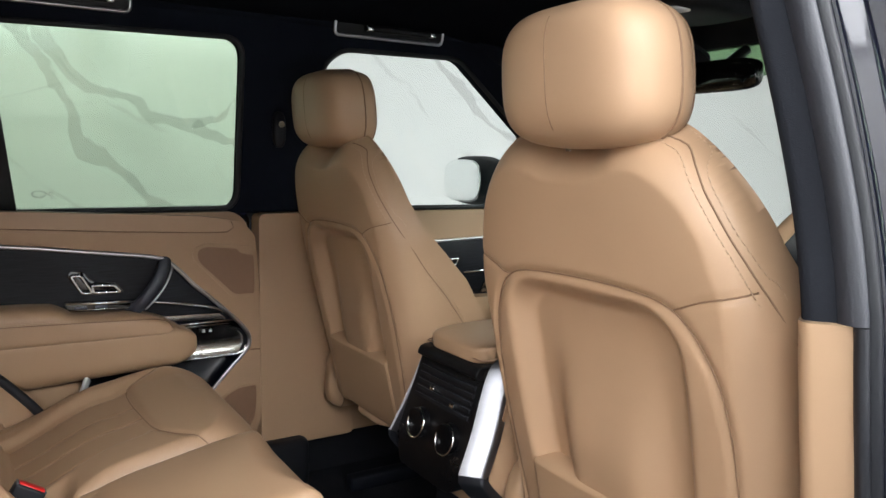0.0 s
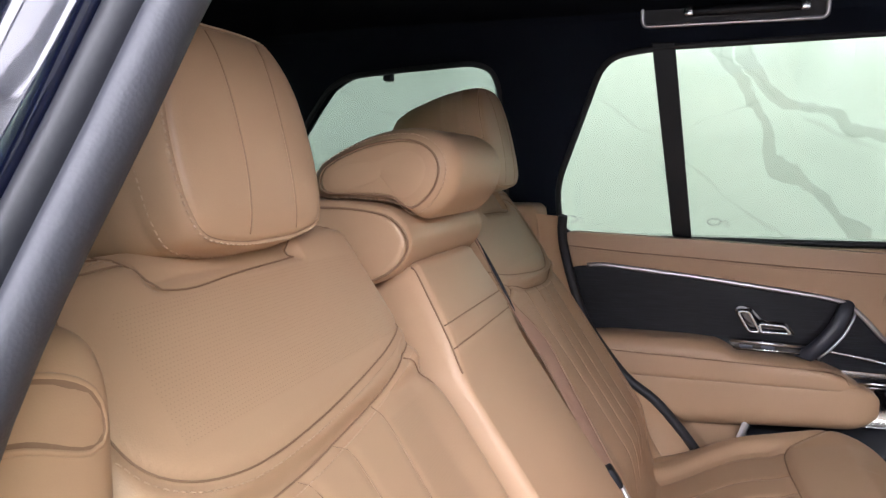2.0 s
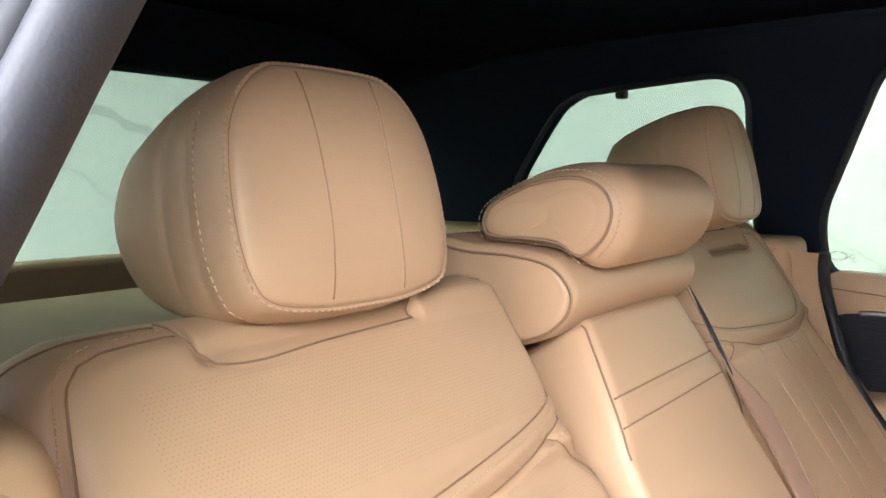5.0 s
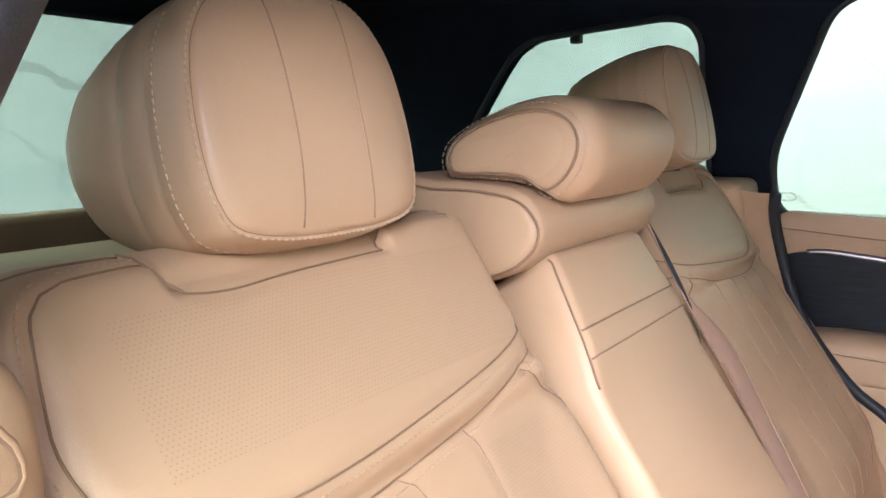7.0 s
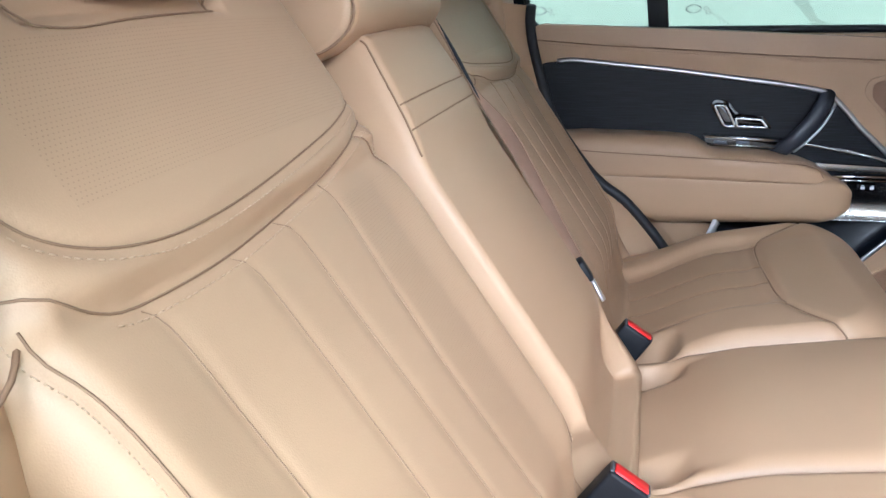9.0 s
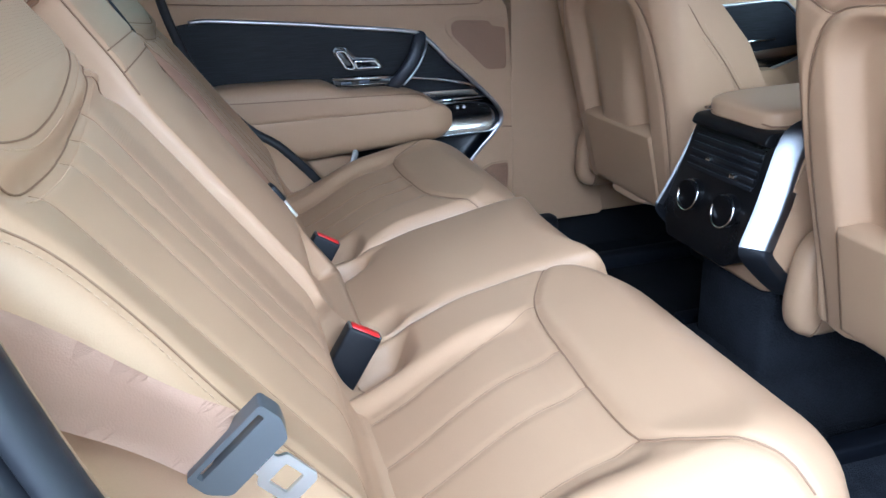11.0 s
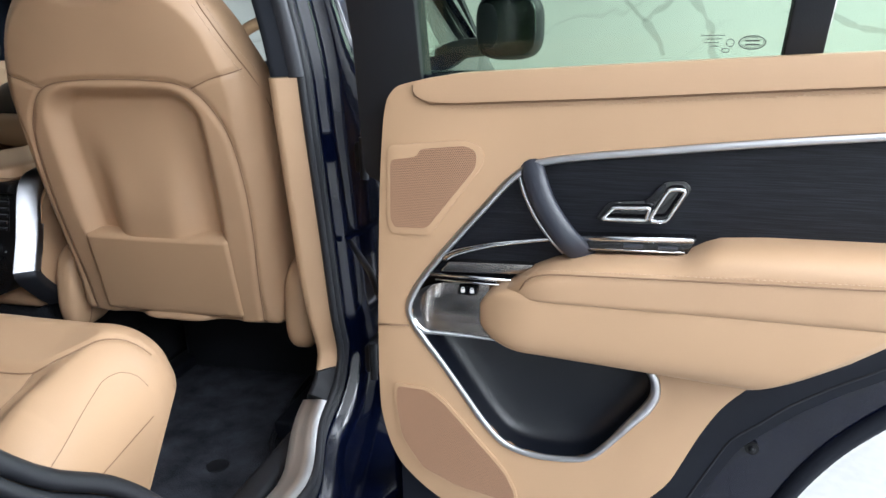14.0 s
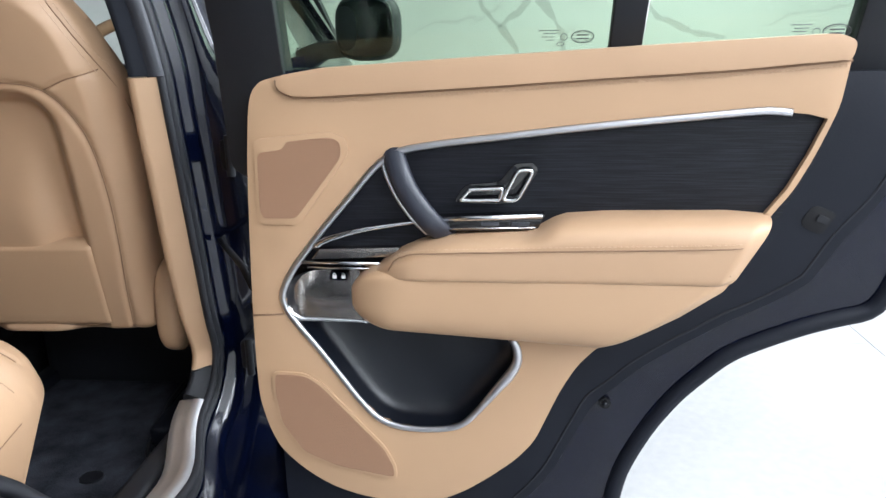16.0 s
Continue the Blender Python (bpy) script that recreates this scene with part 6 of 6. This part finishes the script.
    for dy in (-0.055, 0.055):
        part("post", tube([(xh + 0.015, yh + dy, zh - 0.05), (xh + 0.04, yh + dy, zh - 0.13)], 0.006, 10), CHROME, h, "chrome headrest post")
    return seat


front_seat(0.082, -0.424, -0.070, -0.458, 1.443, 0.119, 0.079, 0.27, "tan leather driver seat with moulded back shell and map pocket")
front_seat(0.132, 0.434, 0.006, 0.434, 1.454, 0.135, 0.082, 0.22, "tan leather passenger seat with moulded back shell and map pocket")

# ---------------------------------------------------------------- centre console
console = tagged(empty("centre_console", (0.2, 0, 0.49)), "centre console with tan lid, silver side fins and black rear vents", "console")
part("console_foot", box(0.07, 0.80, -0.10, 0.10, 0.49, 0.76, 0.02, 2), CARPET, console)
part("console_body", box(0.045, 0.80, -0.115, 0.115, 0.745, 0.985, 0.02, 3), VINYL, console, "tan console side")
lid = part("console_lid", squircle(0.300, 0, 1.0245, 0.255, 0.096, 0.0185, 7, 18, lambda c: Vector((c.x, c.y, c.z - 0.25 * max(-c.x, 0) ** 6))), LEATHER, console, "tan leather console lid")
part("lid_seam", tube([(0.300 + 0.2555 * x, 0.0965 * y, 1.016) for x, y in rounded([(-0.985, -0.985), (0.985, -0.985), (0.985, 0.985), (-0.985, 0.985)], 0.12)], 0.0015, 5, True), SEAM, lid)


def on_console(u, w, z):
    return Vector((0.012 + 0.30 * (z - 0.875) - w, u, z))


face = [(-0.118, 0.842), (-0.085, 0.795), (0.085, 0.795), (0.118, 0.842), (0.100, 1.006), (-0.100, 1.006)]
part("vent_panel", plate(rounded(face, 0.010), on_console, -0.07, 0.0, 0.006), PANELBLACK, console, "satin black rear panel", sharp=50)
part("panel_brow", extrude_profile([(v.x, v.z) for v in spline([(0.036, 0, 0.988), (0.034, 0, 1.000), (0.046, 0, 1.008), (0.080, 0, 1.006), (0.080, 0, 0.984)], 0.004, True)], -0.098, 0.098, 0.003), RECESS, console, "dark brow above the vents")
part("vent_well", plate(rounded([(-0.092, 0.914), (0.092, 0.914), (0.087, 0.978), (-0.087, 0.978)], 0.006), on_console, -0.02, 0.0012, 0), RECESS, console, "dark vent opening", sharp=50)
for k in range(5):
    z = 0.921 + 0.0123 * k
    slat = part("vent_slat", plate(rounded([(-0.088, z - 0.0035), (0.088, z - 0.0035), (0.088, z + 0.0030), (-0.088, z + 0.0030)], 0.001), on_console, -0.004, 0.0042, 0.0015), BLACK, console, sharp=50)
    part("slat_edge", tube([on_console(-0.086, 0.0045, z + 0.0024), on_console(0.086, 0.0045, z + 0.0024)], 0.0006, 5, up=(1, 0, 0)), DARKMETAL, slat)
for u, z in ((0.032, 0.941), (-0.040, 0.930)):
    part("vent_tab", plate(rounded([(u - 0.006, z - 0.003), (u + 0.006, z - 0.003), (u + 0.006, z + 0.003), (u - 0.006, z + 0.003)], 0.001), on_console, 0.002, 0.0075, 0.001), CHROME, console, "small chrome vent tab", sharp=50)
for y in (-0.052, 0.046):
    z = 0.877
    k = part("knob", tube([on_console(y, -0.005, z), on_console(y, 0.013, z)], 0.0265, 32, up=(0, 1, 0)), PANELBLACK, console, "black rotary knob with chrome ring", sharp=40)
    part("knob_ring", tube([on_console(y + 0.0262 * math.cos(a), 0.0125, z + 0.0250 * math.sin(a)) for a in np.linspace(0, math.tau, 37)[:-1]], 0.0022, 6, True, up=(1, 0, 0)), CHROME, k, "chrome ring")
for sgn in (-1, 1):
    # a bent flat ribbon: its face looks back and outwards, its lower end is dark
    side = [(v.x, v.z) for v in spline([(0.150, 0, 1.022), (0.105, 0, 1.024), (0.072, 0, 1.014), (0.050, 0, 0.985), (0.018, 0, 0.905), (-0.012, 0, 0.842)], 0.01)]
    foot = [(v.x, v.z) for v in spline([(-0.012, 0, 0.842), (-0.012, 0, 0.832), (0.002, 0, 0.812), (0.035, 0, 0.778), (0.062, 0, 0.755)], 0.008)]

    def ribbon(line, y0, y1, thick):
        """The ribbon splays out downwards; its outer edge lies further forward."""
        bm = bmesh.new()
        rows = []
        for i, (x, z) in enumerate(line):
            (ax, az), (bx, bz) = line[max(i - 1, 0)], line[min(i + 1, len(line) - 1)]
            t = Vector((bx - ax, bz - az)).normalized()
            nx, nz, m = t.y, -t.x, thick
            ring = [(y0, 0, 0), (y0 + (y1 - y0) * 0.08, m * 0.28, 0.0), (y1 - (y1 - y0) * 0.08, m * 0.28, 0.024), (y1, 0, 0.026), (y1, -m, 0.026), (y0, -m, 0)]
            flare = 0.13 * max(1.005 - max(z, 0.83), 0)
            rows.append([bm.verts.new((x + nx * h + fwd, sgn * (y + flare), z + nz * h)) for y, h, fwd in ring])
        for p, q in zip(rows[:-1], rows[1:]):
            for k in range(6):
                bm.faces.new((p[k], p[(k + 1) % 6], q[(k + 1) % 6], q[k]))
        bm.faces.new(rows[0])
        bm.faces.new(rows[-1])
        return bm

    fin = part("side_fin", ribbon(side, 0.097, 0.128, 0.012), FINMETAL, console, "satin silver side fin", sharp=30)
    part("fin_foot", ribbon(foot, 0.0975, 0.1275, 0.0115), DARKMETAL, fin, "dark lower end of the fin", sharp=30)
    cheek = [(0.17, 1.010), (0.100, 1.002), (0.075, 0.975), (0.045, 0.895), (0.022, 0.838), (0.040, 0.806), (0.085, 0.762), (0.30, 0.74), (0.30, 1.0)]
    part("side_cheek", plate(rounded(cheek, 0.006), lambda u, w, z: Vector((u, sgn * (0.118 + w), z)), -0.02, 0.020, 0.004), VINYL, console, "tan leather console cheek", sharp=50)

# ---------------------------------------------------------------- buckles and belts
for y in (-0.178, 0.182):
    b = tagged(empty("belt_buckle", (-0.63, y, 0.78)), "black seat belt buckle with red release button", "seat belt", group="belt buckles")
    m = pose(-0.606, y, 0.838, 0, 33, 0)
    part("buckle_body", box(-0.0235, 0.0235, -0.0125, 0.0125, -0.085, 0.0, 0.004, 3, m=m), BLACK, b)
    part("buckle_stalk", box(-0.012, 0.012, -0.004, 0.004, -0.16, -0.08, 0.002, 1, m=m), BLACK, b)
    part("button", box(-0.019, 0.021, -0.008, 0.008, -0.004, 0.0022, 0.0015, 1, m=m), RED, b, "red release button")
    for k in (-0.0215, 0.0215):
        part("button_end", box(k - 0.002, k + 0.002, -0.009, 0.009, -0.003, 0.0012, 0.001, 1, m=m), GREY, b)
sb = tagged(empty("seat_belt", (-0.80, -0.66, 1.0)), "tan seat belt webbing with grey clasp and steel tongue", "seat belt")
bm = bmesh.new()
line = spline([(-0.98, -0.672, 1.20), (-0.90, -0.670, 1.145), (-0.83, -0.668, 1.090), (-0.760, -0.662, 1.030)], 0.01)
rows = []
for i, p in enumerate(line):
    rows.append([bm.verts.new(p + Vector((0.5, 0, 0.85)) * k * 0.0245 + Vector((0, 0.003 * math.sin(i * 0.5) * k, 0))) for k in (-1, -0.5, 0, 0.5, 1)])
for a, b in zip(rows[:-1], rows[1:]):
    for k in range(4):
        bm.faces.new((a[k], a[k + 1], b[k + 1], b[k]))
bmesh.ops.solidify(bm, geom=bm.faces, thickness=0.0015)
part("webbing", bm, WEBBING, sb, "tan woven webbing")
cx, cz = Vector((-0.757, 0, -0.653)), Vector((0.653, 0, -0.757))
m = Matrix.Translation((-0.749, -0.662, 1.027)) @ Matrix((cx, cz.cross(cx), cz)).transposed().to_4x4()


def on_clasp(u, w, z):
    return m @ Vector((u * 0.9, w * 1.15, z * 0.95))


part("clasp", plate(rounded([(-0.034, -0.014), (0.034, -0.014), (0.0345, 0.002), (0.026, 0.015), (-0.026, 0.015), (-0.0345, 0.002)], 0.0035), on_clasp, -0.0065, 0.0065, 0.0028,
     holes=(rounded([(-0.0285, -0.0105), (0.0285, -0.0105), (0.0285, -0.006), (-0.0285, -0.006)], 0.0015),)), GREY, sb, "blue-grey plastic clasp", sharp=50)
part("tongue", plate(rounded([(-0.008, 0.014), (0.008, 0.014), (0.009, 0.022), (0.0145, 0.025), (0.0145, 0.050), (0.010, 0.053), (-0.010, 0.053), (-0.0145, 0.050), (-0.0145, 0.025), (-0.009, 0.022)], 0.002), on_clasp, -0.0012, 0.0012, 0.0006,
     holes=(rounded([(-0.0085, 0.029), (0.0085, 0.029), (0.0085, 0.044), (-0.0085, 0.044)], 0.002),)), STEEL, sb, "bright steel tongue", sharp=50)
cb = tagged(empty("seat_belt", (-0.72, 0.16, 0.86)), "tan centre seat belt with black clasp beside the arm rest", "seat belt")
UPOFF = Vector((0.83, 0, 0.56))


def strap(way, breadth, lift):
    """Woven webbing along a line; breadth and lift change along it."""
    bm = bmesh.new()
    n = len(way) - 1
    rows = []
    for i, p in enumerate(way):
        t = i / n
        rows.append([bm.verts.new(p + UPOFF * (lift(t) + 0.002 * math.sin(math.pi * k)) + Vector((0.20, 0.95, 0.13)) * breadth(t) * k) for k in (0.0, 0.25, 0.5, 0.75, 1.0)])
    for p, q in zip(rows[:-1], rows[1:]):
        for k in range(4):
            bm.faces.new((p[k], p[k + 1], q[k + 1], q[k]))
    edges = [[r[k].co.copy() for r in rows] for k in (0, 4)]
    bmesh.ops.solidify(bm, geom=bm.faces, thickness=0.0016)
    return bm, edges


line = spline([(-0.945, 0.158, 1.318), (-0.905, 0.157, 1.262), (-0.855, 0.152, 1.176), (-0.82, 0.143, 1.115), (-0.76, 0.137, 1.010), (-0.715, 0.128, 0.935)], 0.012)
bm, edges = strap(line, lambda t: float(np.interp(t, [0, 0.38, 0.52, 1.0], [0.004, 0.010, 0.042, 0.036])), lambda t: float(np.interp(t, [0, 0.4, 0.6, 1.0], [0.012, 0.013, 0.021, 0.022])))
web = part("webbing", bm, WEBBING, cb, "tan woven webbing")
for e in edges:
    part("webbing_edge", tube(e, 0.0009, 5), SEAM, web)
k = len(line) // 2
# black bar puts the shadow under the belt's twist into the shape
part("twist_shade", tube([p + UPOFF * 0.012 + Vector((0.001, 0.004, 0.002)) for p in line[3:k]], lambda t: 0.0006 + 0.0030 * math.sin(math.pi * t) ** 1.5, 6), BLACK, web, "black bar as the shade under the twisted webbing")
bm, edges = strap(spline([(-0.700, 0.132, 0.925), (-0.684, 0.136, 0.885), (-0.664, 0.150, 0.835)], 0.008), lambda t: 0.020 - 0.008 * t, lambda t: 0.016)
# same tan webbing; its shade is put in as the darker seam colour
part("webbing", bm, SEAM, cb, "shaded lower webbing")
part("clasp", box(-0.009, 0.009, -0.014, 0.014, -0.016, 0.016, 0.004, 2, m=pose(-0.686, 0.130, 0.942, 0, -33, 12)), BLACK, cb, "black plastic clasp")
part("tongue", box(-0.002, 0.002, -0.007, 0.007, -0.034, 0.0, 0.001, 1, m=pose(-0.673, 0.139, 0.928, -14, -33, 0)), STEEL, cb, "bright steel tongue")
bt = part("belt_tongue", box(-0.013, 0.013, -0.004, 0.004, -0.02, 0.02, 0.003, 2, m=pose(-0.47, 0.715, 0.84, 20, 0, 60)), WHITE)
tagged(bt, "pale seat belt tongue hanging by the far door", "seat belt")

# ---------------------------------------------------------------- roof handles
for x0, x1 in ((-0.690, -0.365), (0.098, 0.400)):
    g = tagged(empty("grab_handle", ((x0 + x1) / 2, 0.63, 1.67)), "folded black roof grab handle in a silver recess", "grab handle", group="roof handles")

    def on_rail(u, w, z):
        return Vector((u, 0.655 - 0.25 * (z - 1.67) - w, z))

    part("recess", plate(rounded([(x0, 1.648), (x1, 1.648), (x1, 1.692), (x0, 1.692)], 0.012), on_rail, -0.03, 0.028, 0.004), BLACK, g, sharp=50)
    part("silver_rim", tube([on_rail(u, 0.028, z) for u, z in rounded([(x0, 1.648), (x1, 1.648), (x1, 1.692), (x0, 1.692)], 0.012)], 0.004, 6, True, up=(0, 1, 0)), SATIN, g, "satin silver rim")
    part("bar", tube(spline([on_rail(x0 + 0.08, 0.028, 1.672), on_rail(x0 + 0.11, 0.042, 1.668), on_rail(x1 - 0.06, 0.042, 1.668), on_rail(x1 - 0.04, 0.028, 1.672)], 0.01), 0.009, 10), BLACK, g)
    for u in (x0 + 0.085, x1 - 0.04):
        part("bracket", box(u - 0.008, u + 0.008, 0.605, 0.64, 1.660, 1.682, 0.003), CHROME, g)

# ---------------------------------------------------------------- floor mat
mat_ob = part("floor_mat", plate(rounded([(-0.20, -0.672), (-0.134, -0.670), (-0.045, -0.665), (-0.010, -0.652), (0.030, -0.612), (0.072, -0.597), (0.152, -0.588), (0.235, -0.563), (0.44, -0.55), (0.44, -0.20), (-0.20, -0.20)], 0.03), lambda u, w, z: Vector((u, z, w)), 0.488, 0.502, 0), MATCLOTH, sharp=50)
tagged(mat_ob, "black carpet floor mat behind the driver seat", "floor mat")
part("mat_edge", tube([(u, z, 0.502) for u, z in rounded([(-0.20, -0.672), (-0.134, -0.670), (-0.045, -0.665), (-0.010, -0.652), (0.030, -0.612), (0.072, -0.597), (0.152, -0.588), (0.235, -0.563), (0.44, -0.55), (0.44, -0.20), (-0.20, -0.20)], 0.03)], 0.005, 6, True), BLACK, mat_ob)
part("mat_fixing", tube([(-0.05, -0.545, 0.500), (-0.05, -0.545, 0.505)], 0.021, 24), BLACK, mat_ob, "round black mat fixing", sharp=40)

# ---------------------------------------------------------------- front of the cabin
dash = tagged(empty("dashboard", (1.0, 0, 0.7)), "dark dashboard with tan lower edge and central screen", "dashboard")
part("dash_top", squircle(1.05, 0, 1.06, 0.28, 0.76, 0.12, 4, 12), BLACK, dash)
part("dash_face", squircle(0.90, 0, 1.00, 0.14, 0.74, 0.07, 4, 12), VINYL, dash)
part("screen", box(0.745, 0.765, -0.16, 0.16, 0.98, 1.16, 0.008, m=None), SCREEN, dash, "dark curved central screen")
wheel = tagged(empty("steering_wheel", (0.62, -0.43, 1.08)), "tan leather steering wheel", "steering wheel")
wm = pose(0.58, -0.41, 1.15, 0, -65, 0)
part("rim", tube([wm @ Vector((0.185 * math.cos(a), 0.185 * math.sin(a), 0)) for a in np.linspace(0, math.tau, 49)[:-1]], 0.015, 10, True, up=wm.to_3x3() @ Vector((0, 0, 1))), LEATHER, wheel)
part("hub", squircle(0.60, -0.41, 1.145, 0.03, 0.09, 0.07, 3, 8), BLACK, wheel)
for sgn, cy, who in ((1, 0.975, "passenger"), (-1, -0.957, "driver")):
    lm = tagged(empty("door_mirror", (0.72, cy, 1.2)), who + " side door mirror with black housing", "mirror", group="door mirrors")
    part("housing", squircle(0.755, cy, 1.285, 0.055, 0.125 if sgn > 0 else 0.082, 0.080, 3.2, 12), BLACK, lm, "gloss black mirror housing")
    part("mirror_glass", squircle(0.693 if sgn > 0 else 0.700, cy, 1.285, 0.006, 0.112 if sgn > 0 else 0.073, 0.068, 3.6, 8, lambda c: Vector((c.x + (3.6 * c.y if sgn < 0 else 0.6 * c.y), c.y, c.z))), MIRROR if sgn > 0 else DIMMIRROR, lm)
    part("arm", plate(rounded([(0.770, 1.205), (0.900, 1.215), (0.905, 1.255), (0.850, 1.258), (0.770, 1.240)], 0.008), lambda u, w, z: Vector((0.735 + w, sgn * u, z)), 0.0, 0.06, 0.006), BLACK, lm, "black mirror arm", sharp=50)
fd = tagged(empty("front_door", (0.5, 0.78, 0.6)), "closed front passenger door with tan panel and black insert", "car door")
part("door_panel", plate(rounded([(0.10, 0.60), (0.10, 1.205), (1.0, 1.205), (1.0, 0.60)], 0.03), lambda u, w, z: Vector((u, 0.76 - w, z)), -0.04, 0.0, 0.008), VINYL, fd, sharp=50)
part("dark_insert", plate(rounded([(0.12, 0.98), (0.12, 1.11), (0.72, 1.12), (0.85, 1.0), (0.70, 0.94)], 0.02), lambda u, w, z: Vector((u, 0.76 - w, z)), -0.01, 0.004, 0.002), WOOD, fd, sharp=50)
part("silver_trim", tube(spline([(0.12, 0.757, 1.113), (0.50, 0.757, 1.118), (0.70, 0.757, 1.122), (0.745, 0.757, 1.105), (0.80, 0.757, 1.05), (0.852, 0.757, 0.998), (0.80, 0.757, 0.972), (0.70, 0.757, 0.944)], 0.01), 0.0045, 6, up=(0, 1, 0)), SATIN, fd, "satin silver trim line")
part("handle_loop", tube([(u, 0.748, z) for u, z in rounded([(0.470, 1.046), (0.480, 1.062), (0.540, 1.064), (0.532, 1.047)], 0.004)], 0.003, 6, True, up=(0, 1, 0)), CHROME, fd, "chrome door release loop")
part("bright_strip", tube([(0.56, 0.750, 1.022), (0.70, 0.750, 1.024)], 0.0036, 6, up=(0, 1, 0)), CHROME, fd, "chrome strip")
part("metal_panel", plate(rounded([(0.62, 0.958), (0.71, 0.955), (0.80, 0.985), (0.79, 1.005), (0.64, 0.995)], 0.008), lambda u, w, z: Vector((u, 0.752 - w, z)), -0.004, 0.003, 0.002), PANELMETAL, fd, "brushed metal panel", sharp=50)
part("arm_rest", plate(rounded([(0.12, 0.86), (0.12, 0.96), (0.70, 0.95), (0.75, 0.86)], 0.02), lambda u, w, z: Vector((u, 0.76 - w, z)), -0.01, 0.06, 0.02), LEATHER, fd, sharp=50)
part("lower_b_pillar", plate(rounded([(-0.060, 0.60), (-0.060, 1.21), (0.11, 1.21), (0.20, 0.60)], 0.02), lambda u, w, z: Vector((u, 0.79 - w, z)), -0.02, 0.050, 0.02), VINYL, car, "tan lower pillar trim", sharp=50)

# ---------------------------------------------------------------- floor tiles
TILE = 1.2
tile_mesh = None
nx, ny = int((X1 - X0 + 0.4) / TILE) + 1, int((Y1 - Y0 + 0.4) / TILE) + 1
for i in range(nx):
    for j in range(ny):
        if tile_mesh is None:
            first = part("tile", box(-TILE / 2 + 0.0015, TILE / 2 - 0.0015, -TILE / 2 + 0.0015, TILE / 2 - 0.0015, -0.012, 0.0, 0.001, 1), FLOORTILE, ground, smooth=False)
            tile_mesh = first.data
            ob = first
        else:
            ob = new("tile", tile_mesh)
            ob.parent = ground
        ob.location = (X0 - 0.2 + (i + 0.5) * TILE, Y0 - 0.2 + (j + 0.5) * TILE, 0.0)
